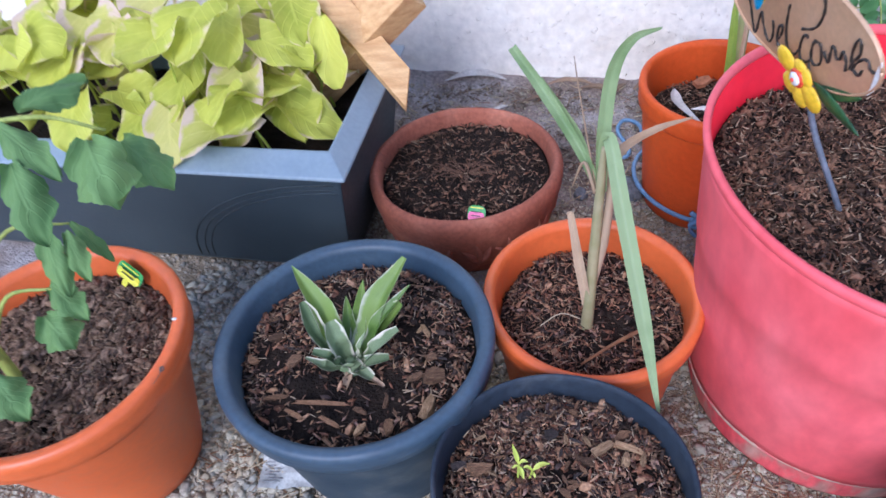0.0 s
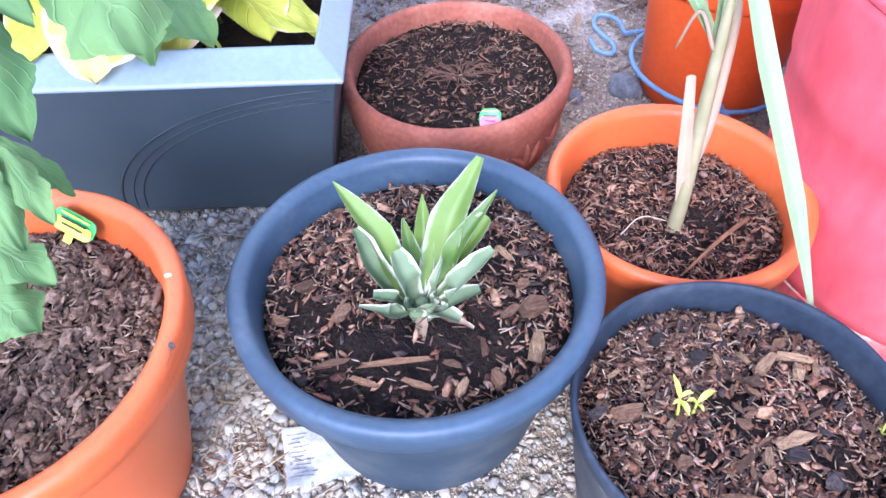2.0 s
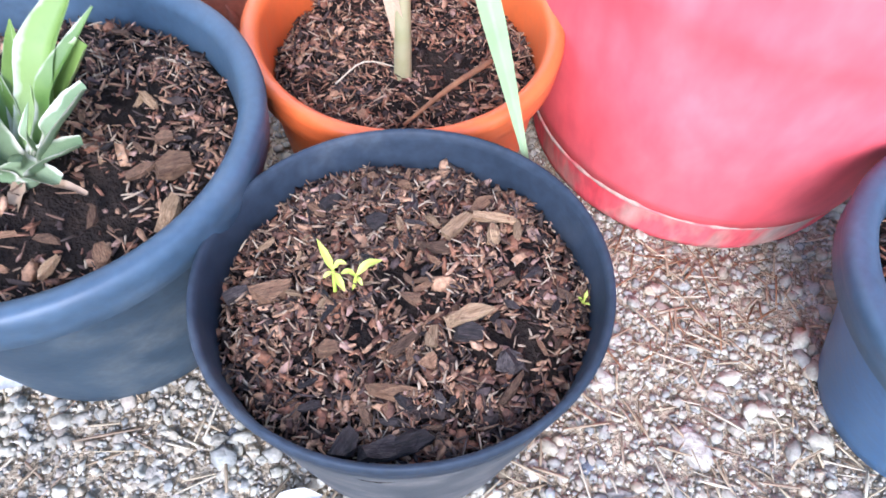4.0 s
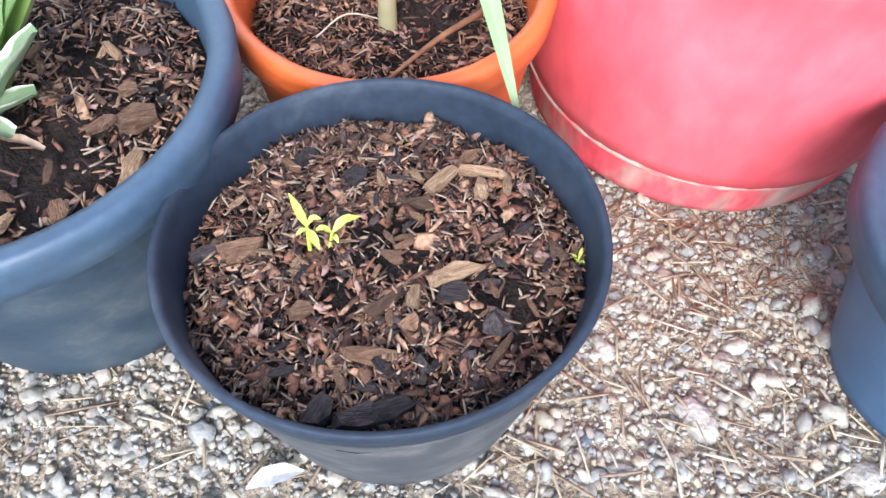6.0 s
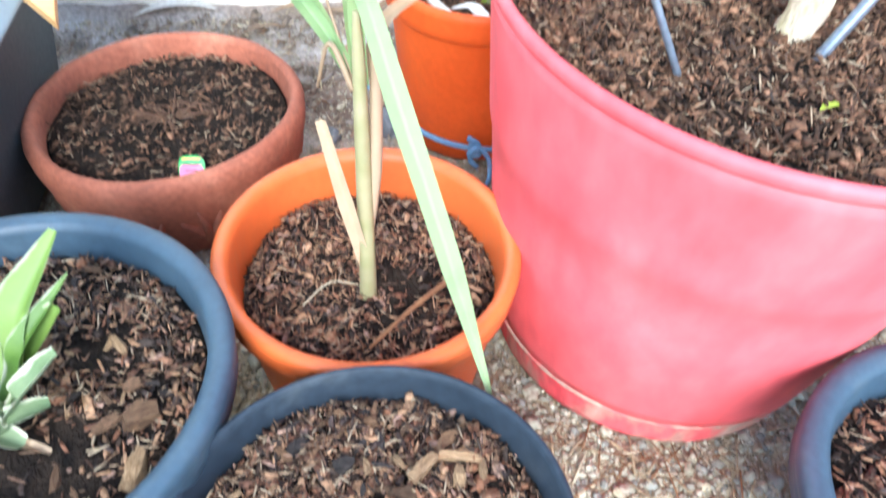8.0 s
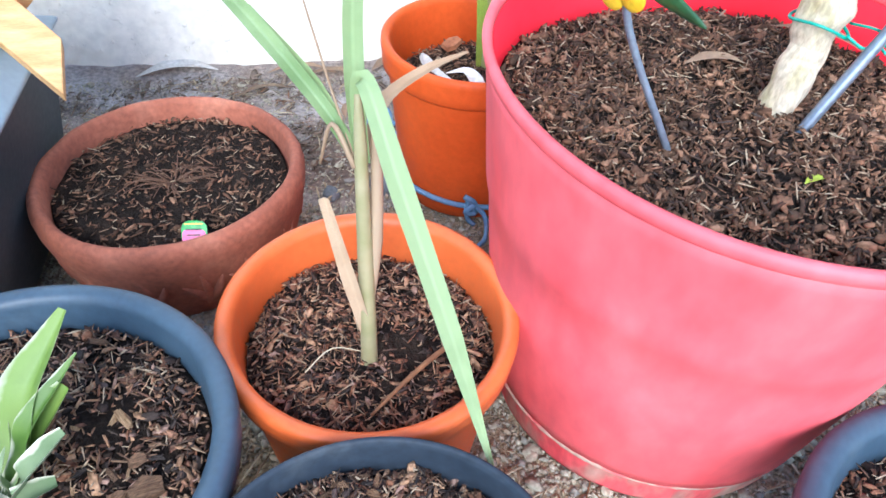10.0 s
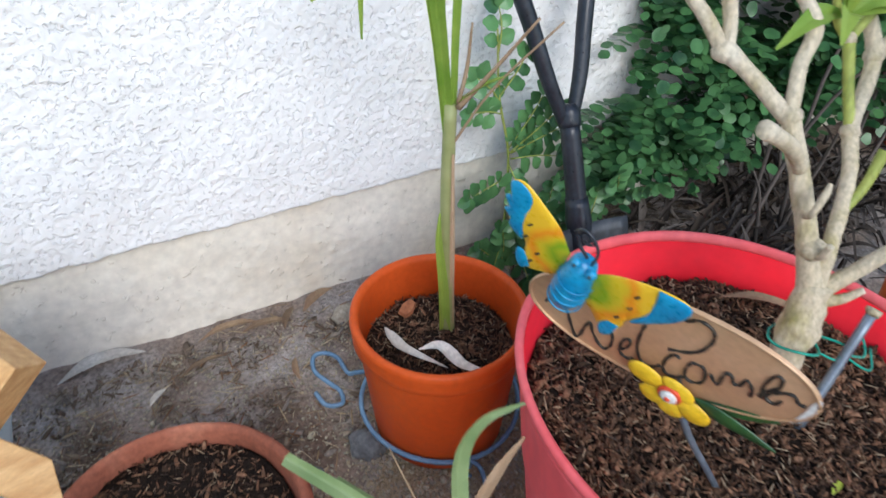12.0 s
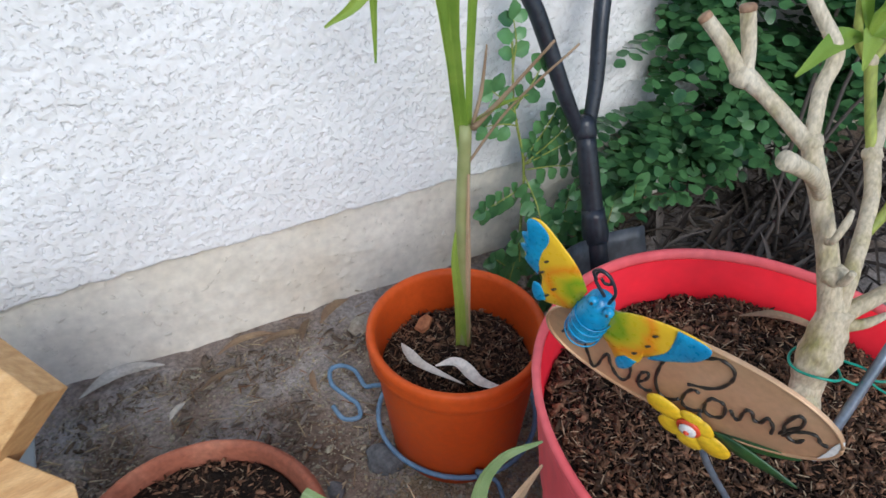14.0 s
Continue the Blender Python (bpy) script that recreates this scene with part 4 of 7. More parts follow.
def pink_pot():
    pot = thing("plant_pot", (0.4315, 0.5255, 0.001), "large tall coral-pink plastic pot with scuffed sides", "plant pot", "plant pots")
    h, r, b = 0.351, 0.1995, 0.153
    at = lambda z: b + (r - 0.005 - b) * (z / h) ** 0.9 + (0.0022 if z > 0.232 else 0.0)
    oval = (0.062, math.pi / 2 - 0.04)

    def turned(profile, n, closed):
        """Round at the foot, squeezed oval towards the rim."""
        v, f = lathe(profile, n, closed, 0.002, 2.0)
        return [(x * q, y * q, z) for x, y, z in v for q in (1 + (oval_at(math.atan2(y, x), oval) - 1) * min(max(z / h, 0), 1),)], f
    outer = [(at(z), z) for z in (0.044, 0.06, 0.10, 0.15, 0.20, 0.230, 0.2345, 0.25, 0.30, 0.328, 0.343)]
    inner = [(at(0.343) - 0.0036, 0.343), (at(0.25) - 0.004, 0.25), (at(0.15) - 0.004, 0.15), (at(0.044) - 0.004, 0.044)]
    part("body", mesh("body", *turned(outer + inner, 110, True)), PINK, pot)
    lining = [(at(0.342) - 0.0038, 0.342), (at(0.25) - 0.0042, 0.25), (at(0.25) - 0.0055, 0.25), (at(0.342) - 0.0052, 0.342)]
    part("inner_wall", mesh("inner_wall", *turned(lining, 110, True)), PINK_CLEAN, pot, "clean deep coral inside of the pot")
    foot = [(0.001, 0.006), (b - 0.012, 0.006), (b - 0.007, 0.0), (b - 0.002, 0.002), (b + 0.001, 0.012), (at(0.040) - 0.0008, 0.038), (at(0.044) - 0.0001, 0.042), (at(0.044) + 0.0003, 0.0445), (at(0.044) - 0.002, 0.0462), (at(0.04) - 0.006, 0.04), (0.001, 0.014)]
    part("foot", mesh("foot", *turned(foot, 110, False)), PINK_DIRTY, pot, "mud-stained foot of the pot")
    v, f = [], []
    for k in range(180):
        a = 2 * math.pi * k / 180
        p = Vector((math.cos(a), math.sin(a), 0.0))
        crust = max(0.0, 0.22 + 0.9 * noise.noise(p * 9) + 0.5 * noise.noise(p * 31))
        lo, hi = 0.0435 - 0.004 * crust * (0.6 + noise.noise(p * 22)), 0.0455 + 0.0028 * crust
        rr = [at(lo) - 0.0012, at(lo) + 0.0006 * crust, at(0.0445) + 0.0011 + 0.0008 * crust, at(hi) + 0.0005 * crust, at(hi) - 0.0012]
        v += [(r_ * p.x, r_ * p.y, z_) for r_, z_ in zip(rr, (lo, lo, 0.0445, hi, hi))]
    for k in range(180):
        o, q = k * 5, (k + 1) % 180 * 5
        f += [(o + i, q + i, q + i + 1, o + i + 1) for i in range(4)]
    part("mud_line", mesh("mud_line", v, f), DRY_MUD, pot, "pale dried mud along the foot's seam")
    rim = [(at(0.341) - 0.0038, 0.341), (at(0.341) + 0.0008, 0.340), (r - 0.0008, 0.3425), (r, 0.347), (r - 0.0012, 0.3508), (r - 0.004, 0.3515), (r - 0.0070, 0.350), (r - 0.0082, 0.345)]
    part("rim", mesh("rim", *turned(rim, 120, True)), PINK, pot)


pink_pot()


def clay_pot():
    pot = thing("clay_pot", (0.003, 0.836, 0.001), "squat hand-moulded terracotta bowl pot with a carved leaf relief", "plant pot", "plant pots")
    outer = [(0.001, 0.003), (0.110, 0.003), (0.116, 0.0), (0.120, 0.006), (0.127, 0.03), (0.133, 0.055), (0.1375, 0.078), (0.1405, 0.092), (0.1412, 0.103), (0.1390, 0.112), (0.134, 0.1175), (0.129, 0.117), (0.1258, 0.111), (0.1245, 0.095), (0.118, 0.05), (0.10, 0.015), (0.001, 0.012)]
    verts, faces = lathe([(q, z) for q, z in outer], 110, False, 0.013, 1.0)
    out = []
    for v in verts:
        q = Vector(v)
        a = math.atan2(q.y, q.x)
        f = 1 + 0.008 * noise.noise(q * 25) + 0.004 * noise.noise(q * 70)
        out.append((q.x * f, q.y * f, q.z + 0.0012 * noise.noise(q * 30)))
    part("bowl", mesh("bowl", out, faces), CLAY, pot)
    rg = random.Random(3)
    for k in range(15):
        a0 = -math.pi + 0.42 * k + rg.uniform(-0.06, 0.06)
        for s, (da, z0, z1) in enumerate(((0.14, 0.028, 0.066), (-0.02, 0.024, 0.074), (-0.16, 0.030, 0.060))):
            pts = []
            for i in range(5):
                t = i / 4
                z = z0 + (z1 - z0) * t
                rr = 0.1200 + (0.1375 - 0.1200) * min(z / 0.078, 1) ** 0.9 - 0.0008
                a = a0 + da * t + 0.03 * math.sin(3 * t)
                pts.append((rr * math.cos(a), rr * math.sin(a), z))
            part("carved_leaf", mesh("carved_leaf", *tube(pts, [0.0016, 0.0052, 0.0045, 0.001], 6, 3)), CLAY, pot)


clay_pot()

# ---- the long planter, parallel to the wall ----
PU, PV = Vector((-0.9877, 0.1564, 0)), Vector((0.1564, 0.9877, 0))
PO = Vector((-0.128, 0.672, 0))


def planter():
    pl = thing("planter", PO, "long grey-blue plastic planter trough with a moulded arc", "planter")
    ln, dp, h = 0.78, 0.34, 0.226

    def ring(inset, z, front=None):
        v = inset if front is None else front
        return [PU * inset + PV * v + Vector((0, 0, z)), PU * (ln - inset) + PV * v + Vector((0, 0, z)),
                PU * (ln - inset) + PV * (dp - v) + Vector((0, 0, z)), PU * inset + PV * (dp - v) + Vector((0, 0, z))]

    def loft(rings, cap=True):
        v = [p for r in rings for p in r]
        f = [(4 * i + k, 4 * i + (k + 1) % 4, 4 * i + 4 + (k + 1) % 4, 4 * i + 4 + k) for i in range(len(rings) - 1) for k in range(4)]
        if cap:
            f.append((3, 2, 1, 0))
        return v, f
    body = part("body", mesh("body", *loft([ring(0.058, 0.0), ring(0.050, 0.012), ring(0.0155, 0.213), ring(0.0195, 0.213), ring(0.055, 0.014)]), False), PLANTER, pl)
    bev = body.modifiers.new("soft_edges", "BEVEL")
    bev.width, bev.segments = 0.004, 2
    # The rim's paleness is sky sheen, carried by its colour.
    rim = part("rim", mesh("rim", *loft([ring(0.016, 0.212, 0.018), ring(0.009, 0.2125, 0.011), ring(0.007, 0.215, 0.009), ring(0.008, 0.2185, 0.0105), ring(0.032, 0.2355, 0.040), ring(0.035, 0.236, 0.044), ring(0.036, 0.232, 0.045), ring(0.036, 0.19, 0.045)], False), False), PLANTER_RIM, pl, "broad flat rim with the sky's sheen put into its pale colour")
    bev = rim.modifiers.new("soft_edges", "BEVEL")
    bev.width, bev.segments = 0.002, 2
    # Moulded arc; the shade in its recess is drawn by the darker colour.
    for ru, rz, wid in ((0.292, 0.196, 0.0014), (0.279, 0.187, 0.0009), (0.268, 0.180, 0.0010)):
        pts = []
        for i in range(13):
            t = math.pi * (0.02 + 0.455 * i / 12)
            z = 0.006 + rz * math.sin(t)
            inset = 0.050 + (0.0155 - 0.050) * (z - 0.012) / 0.201
            pts.append(PU * (0.004 + ru * math.cos(t)) + PV * (inset - 0.0002) + Vector((0, 0, z)))
        part("moulded_line", mesh("moulded_line", *tube(pts, [wid, wid, wid], 6, 3)), PLANTER_ARC, pl)
    soil_v, soil_f = [], []
    for i in range(30):
        for k in range(16):
            p = PU * (0.035 + (ln - 0.07) * i / 29) + PV * (0.035 + (dp - 0.07) * k / 15)
            soil_v.append(p + Vector((0, 0, 0.178 + 0.012 * noise.noise(p * 30) + 0.006 * noise.noise(p * 80))))
    soil_f = [(i * 16 + k, i * 16 + k + 1, (i + 1) * 16 + k + 1, (i + 1) * 16 + k) for i in range(29) for k in range(15)]
    tagged(part("potting_soil", mesh("potting_soil", soil_v, soil_f), SOIL, at=PO), "dark moist soil in the long planter", "soil", kind="stuff")


planter()


# ---- soil and mulch in the pots ----
SOILS = {}


def pot_soil(at, r, z, label, chips, chip_mat, lo, hi, mound=0.008, seed=0, bare=(), slim=0.38, chip_name="bark_chips", tilt=0.42, flat=0.22, chip_label="", fibres=750, oval=(0.0, 0.0)):
    """A soil surface inside a pot and the loose pieces lying over it; bare: (x, y, radius) patches of plain soil."""
    rg = np.random.default_rng(100 + seed)
    sd = Vector((seed * 3.1, seed * 1.7, 0))

    def squeezed(a):
        return 1 + oval[0] * np.cos(2 * (a - oval[1]))

    def top(x, y):
        d = math.hypot(x, y) / r
        q = Vector((x, y, 0))
        return mound * (1 - d * d) + 0.0058 * noise.noise(q * 45 + sd) + 0.005 * noise.noise(q * 16 + sd) - 0.006 * max(0, d - 0.85) / 0.15
    verts, faces = [(0, 0, top(0, 0))], []
    rings, n = 26, 72
    for i in range(1, rings + 1):
        rr = r * i / rings
        for k in range(n):
            a = 2 * math.pi * k / n
            q = rr * oval_at(a, oval)
            x, y = q * math.cos(a), q * math.sin(a)
            verts.append((x, y, top(x, y)))
    for k in range(n):
        verts.append((0.78 * r * math.cos(2 * math.pi * k / n), 0.78 * r * math.sin(2 * math.pi * k / n), -0.03))
    faces += [(0, 1 + k, 1 + (k + 1) % n) for k in range(n)]
    for i in range(rings):
        o = 1 + i * n
        faces += [(o + k, o + n + k, o + n + (k + 1) % n, o + (k + 1) % n) for k in range(n)]
    soil = part("potting_soil", mesh("potting_soil", verts, faces), SOIL, at=(at[0], at[1], z))
    tagged(soil, label, "soil", kind="stuff")
    SOILS[{1: "blue", 2: "front"}.get(seed, str(seed))] = soil
    count = chips
    rr, aa = r * 0.985 * np.sqrt(rg.uniform(0, 1, count)), rg.uniform(0, 2 * np.pi, count)
    x, y = rr * squeezed(aa) * np.cos(aa), rr * squeezed(aa) * np.sin(aa)
    ln = lo + (hi - lo) * rg.beta(1.1, 4.0, count)
    keep = np.ones(count, bool)
    for bx, by, br in bare:
        keep &= (np.hypot(x - bx, y - by) > br * rg.uniform(0.5, 1.15, count)) | (rg.uniform(0, 1, count) < 0.12)
    keep &= rr + ln * 0.35 < r
    x, y, ln = x[keep], y[keep], ln[keep]
    m = len(x)
    zz = np.array([top(a, b) for a, b in zip(x, y)]) + rg.uniform(0.0, 0.0045, m) + ln * 0.04
    wd = ln * np.clip(rg.normal(slim, 0.16, m), 0.10, 0.9)
    sizes = np.stack([ln, wd, np.clip(wd * flat * rg.uniform(0.6, 1.6, m), 0.0006, 0.004)], 1)
    me = scatter_mesh(chip_name, CHIP_V, CHIP_T, sizes, rotations(rg, m, tilt), np.stack([x, y, zz], 1), 0.12, rg)
    tagged(part(chip_name, me, chip_mat, at=(at[0], at[1], z)), chip_label or "loose brown bark chips over the soil", "mulch", kind="stuff")
    k = fibres
    if k:
        rr, aa = r * 0.97 * np.sqrt(rg.uniform(0, 1, k)), rg.uniform(0, 2 * np.pi, k)
        x, y = rr * squeezed(aa) * np.cos(aa), rr * squeezed(aa) * np.sin(aa)
        ln = 0.003 + 0.014 * rg.beta(1.1, 3.0, k)
        keep = rr + ln * 0.5 < r
        for bx, by, br in bare:
            keep &= (np.hypot(x - bx, y - by) > br) | (rg.uniform(0, 1, k) < 0.3)
        x, y, ln = x[keep], y[keep], ln[keep]
        m = len(x)
        zz = np.array([top(a, b) for a, b in zip(x, y)]) + rg.uniform(0.002, 0.007, m)
        sizes = np.stack([ln, rg.uniform(0.0006, 0.0016, m), np.full(m, 0.0006)], 1)
        me = scatter_mesh("wood_fibres", CHIP_V, CHIP_T, sizes, rotations(rg, m, 0.35), np.stack([x, y, zz], 1), 0.05, rg)
        tagged(part("wood_fibres", me, FIBRES, at=(at[0], at[1], z)), "thin tan and dark wood fibres in the mulch", "mulch", kind="stuff")
    return top


top_blue = pot_soil((-0.099, 0.4645), 0.1240, 0.167, "dark damp soil in the blue pot", 3300, BARK, 0.002, 0.019, 0.005, 1, oval=(0.018, -0.05), bare=((0.0, -0.055, 0.052), (-0.045, -0.065, 0.042), (0.040, -0.070, 0.035), (-0.02, 0.06, 0.02), (-0.09, -0.01, 0.02), (0.06, 0.02, 0.022)), slim=0.3, fibres=1500)
top_front = pot_soil((0.103, 0.316), 0.1065, 0.149, "dark soil under thick bark chips in the blue-black pot", 5600, BARK, 0.002, 0.019, 0.007, 2, bare=((0.005, 0.005, 0.026), (0.055, -0.050, 0.030), (-0.03, -0.02, 0.014), (0.07, 0.01, 0.018)), slim=0.34, fibres=2000, oval=(0.040, -0.155))
pot_soil((0.1525, 0.5366), 0.1050, 0.124, "dark soil with fibrous mulch in the orange pot", 3900, BARK, 0.002, 0.018, 0.004, 3, bare=((0.03, -0.02, 0.03),), slim=0.26)
pot_soil((0.4315, 0.5255), 0.1855, 0.301, "brown shredded compost filling the pink pot", 12500, FIBRE, 0.002, 0.017, 0.008, 4, oval=(0.054, math.pi / 2 - 0.04), slim=0.34, chip_name="shredded_compost", tilt=0.8, flat=0.35, chip_label="fine brown shredded bark compost", fibres=2600)
pot_soil((0.003, 0.836), 0.1235, 0.097, "dark soil with straw bits in the clay pot", 1300, FIBRE, 0.002, 0.017, 0.004, 5, slim=0.34, chip_label="brown dry bits over dark soil", fibres=420)
pot_soil((0.359, 0.864), 0.0945, 0.152, "dark soil in the hanging pot", 1900, FIBRE, 0.002, 0.017, 0.004, 6, slim=0.2, chip_label="brown dry mulch bits on dark soil")
pot_soil((-0.400, 0.437), 0.1235, 0.196, "brown soil and bark mulch under the tomato plant", 6500, DRY_BARK, 0.002, 0.025, 0.008, 7, slim=0.42, tilt=0.5, fibres=1100)
pot_soil((0.474, 0.217), 0.108, 0.140, "soil and bark mulch in the blue pot", 1300, BARK, 0.003, 0.022, 0.006, 8)
pot_soil((0.843, 0.445), 0.113, 0.222, "dark soil in the orange pot behind", 1000, FIBRE, 0.003, 0.02, 0.004, 9, chip_label="brown mulch bits on dark soil")


# ---- plants ----
def stem(name, pts, radii, material, parent, base, label="", n=10, knobby=0.0, steps=6):
    b = Vector(base)
    return part(name, mesh(name, *tube([Vector(p) - b for p in pts], radii, n, steps, knobby)), material, parent, label)


def strap(name, pts, widths, material, parent, base, fold=0.25, up=(0, 0, 1), label="", curl=0.0):
    b = Vector(base)
    v, f, uv = blade([Vector(p) - b for p in pts], widths, fold, up, 6, curl)
    return part(name, mesh(name, v, f, True, uv), material, parent, label)


def pineapple():
    base = Vector((-0.099, 0.438, 0.176))
    pl = thing("pineapple_plant", base, "rooting pineapple crown with grey-green spiky leaves", "plant", "potted plants")
    stem("core", [base - Vector((0, 0, 0.012)), base - Vector((0, 0, 0.002)), base + Vector((0, 0, 0.012))], [0.012, 0.011, 0.004], PINE_GREY, pl, base)
    # tip, middle, width, share of the width left at the tip, coat
    leaves = [((-0.151, 0.497, 0.266), (-0.126, 0.472, 0.230), 0.0235, 0.04, PINEAPPLE), ((-0.039, 0.510, 0.257), (-0.068, 0.480, 0.226), 0.0290, 0.22, PINEAPPLE), ((-0.086, 0.505, 0.232), (-0.090, 0.479, 0.208), 0.0165, 0.05, PINEAPPLE),
              ((-0.033, 0.480, 0.250), (-0.067, 0.459, 0.219), 0.0165, 0.10, PINEAPPLE), ((-0.042, 0.467, 0.236), (-0.065, 0.459, 0.210), 0.0225, 0.55, PINEAPPLE), ((-0.044, 0.440, 0.230), (-0.073, 0.434, 0.204), 0.0200, 0.45, PINE_GREY),
              ((-0.115, 0.456, 0.227), (-0.109, 0.444, 0.209), 0.0210, 0.60, PINE_GREY), ((-0.141, 0.467, 0.245), (-0.132, 0.455, 0.214), 0.0200, 0.40, PINE_GREY), ((-0.056, 0.427, 0.202), (-0.081, 0.424, 0.196), 0.0185, 0.55, PINE_GREY),
              ((-0.074, 0.414, 0.188), (-0.088, 0.423, 0.189), 0.0150, 0.65, PINE_GREY), ((-0.135, 0.438, 0.201), (-0.119, 0.435, 0.197), 0.0130, 0.70, PINE_GREY), ((-0.147, 0.443, 0.185), (-0.126, 0.432, 0.186), 0.0130, 0.25, PINE_GREY),
              ((-0.105, 0.412, 0.172), (-0.102, 0.422, 0.175), 0.0095, 0.75, DRYBLADE), ((-0.080, 0.451, 0.216), (-0.088, 0.444, 0.199), 0.0085, 0.10, PINE_GREY), ((-0.064, 0.413, 0.175), (-0.074, 0.418, 0.180), 0.0060, 0.60, DRYBLADE),
              ((-0.076, 0.500, 0.218), (-0.084, 0.474, 0.200), 0.0180, 0.10, PINEAPPLE), ((-0.092, 0.428, 0.196), (-0.096, 0.430, 0.188), 0.0190, 0.50, PINE_GREY), ((-0.112, 0.428, 0.195), (-0.107, 0.431, 0.187), 0.0180, 0.50, PINE_GREY), ((-0.104, 0.492, 0.222), (-0.101, 0.470, 0.203), 0.0150, 0.12, PINEAPPLE)]
    for tip, mid, w, end, coat in leaves:
        t, m = Vector(tip), Vector(mid)
        out = t - base
        flat = Vector((out.x, out.y, 0)).normalized()
        root = base + flat * 0.007 + Vector((0, 0, 0.001))
        strap("leaf", [root, root.lerp(m, 0.55) + flat * 0.003 - Vector((0, 0, 0.002)), m, m.lerp(t, 0.6), t], [w * 0.70, w * 1.0, w, w * (0.55 if end < 0.3 else 0.9), w * end], coat, pl, base, 0.55, tuple(Vector((0, 0, 1)) - flat * 0.8), curl=0.10)


pineapple()


def cane_plant():
    b = Vector((0.146, 0.515, 0.126))
    pl = thing("strap_leaf_plant", b, "cut-back strappy plant with a pale stem and one long drooping leaf", "plant", "potted plants")
    stem("stem", [(0.146, 0.515, 0.115), (0.148, 0.520, 0.17), (0.151, 0.532, 0.23), (0.155, 0.548, 0.315), (0.156, 0.553, 0.350)], [0.0072, 0.0064, 0.0060, 0.0045, 0.0022], CREAM, pl, b)
    stem("sheath", [(0.149, 0.522, 0.17), (0.160, 0.535, 0.24), (0.168, 0.556, 0.315), (0.172, 0.572, 0.335)], [0.002, 0.005, 0.004, 0.002], DRYBLADE, pl, b, "dry papery sheath")
    strap("leaf", [(0.154, 0.546, 0.300), (0.138, 0.572, 0.330), (0.107, 0.615, 0.368), (0.076, 0.650, 0.402)], [0.007, 0.0105, 0.012, 0.009], STRAP, pl, b, 0.7, (-0.1, -0.8, 0.5))
    strap("leaf", [(0.154, 0.546, 0.300), (0.134, 0.586, 0.340), (0.102, 0.633, 0.376)], [0.007, 0.011, 0.005], STRAP, pl, b, 0.7, (-0.1, -0.8, 0.5))
    strap("leaf", [(0.155, 0.546, 0.28), (0.157, 0.566, 0.355), (0.163, 0.578, 0.412), (0.176, 0.574, 0.445), (0.196, 0.560, 0.462)], [0.008, 0.013, 0.012, 0.008, 0.002], STRAP, pl, b, 0.6, (-0.1, -0.8, 0.5))
    strap("leaf", [(0.157, 0.548, 0.30), (0.156, 0.553, 0.345), (0.160, 0.546, 0.362), (0.170, 0.505, 0.312), (0.186, 0.440, 0.234), (0.199, 0.384, 0.160)], [0.008, 0.010, 0.012, 0.0155, 0.014, 0.003], STRAP, pl, b, 0.35, (-0.2, -1, 0.6))
    strap("leaf", [(0.146, 0.518, 0.165), (0.136, 0.522, 0.225), (0.125, 0.526, 0.295)], [0.010, 0.011, 0.007], DRYBLADE, pl, b, 0.6, (-0.3, -1, 0), "dry cut leaf stub")
    strap("leaf", [(0.160, 0.556, 0.30), (0.178, 0.578, 0.325), (0.212, 0.592, 0.337), (0.247, 0.602, 0.341)], [0.006, 0.010, 0.008, 0.002], DRYBLADE, pl, b, 0.4, (0, -0.3, 1), "withered side leaf")
    stem("dry_thread", [(0.152, 0.548, 0.30), (0.144, 0.575, 0.34), (0.136, 0.60, 0.385), (0.132, 0.612, 0.41)], [0.0011, 0.0009, 0.0007, 0.0004], DRYBLADE, pl, b, n=5)
    stem("dry_thread", [(0.150, 0.545, 0.30), (0.140, 0.562, 0.325), (0.130, 0.566, 0.292)], [0.0022, 0.0018, 0.001], DRYBLADE, pl, b, n=5)


cane_plant()


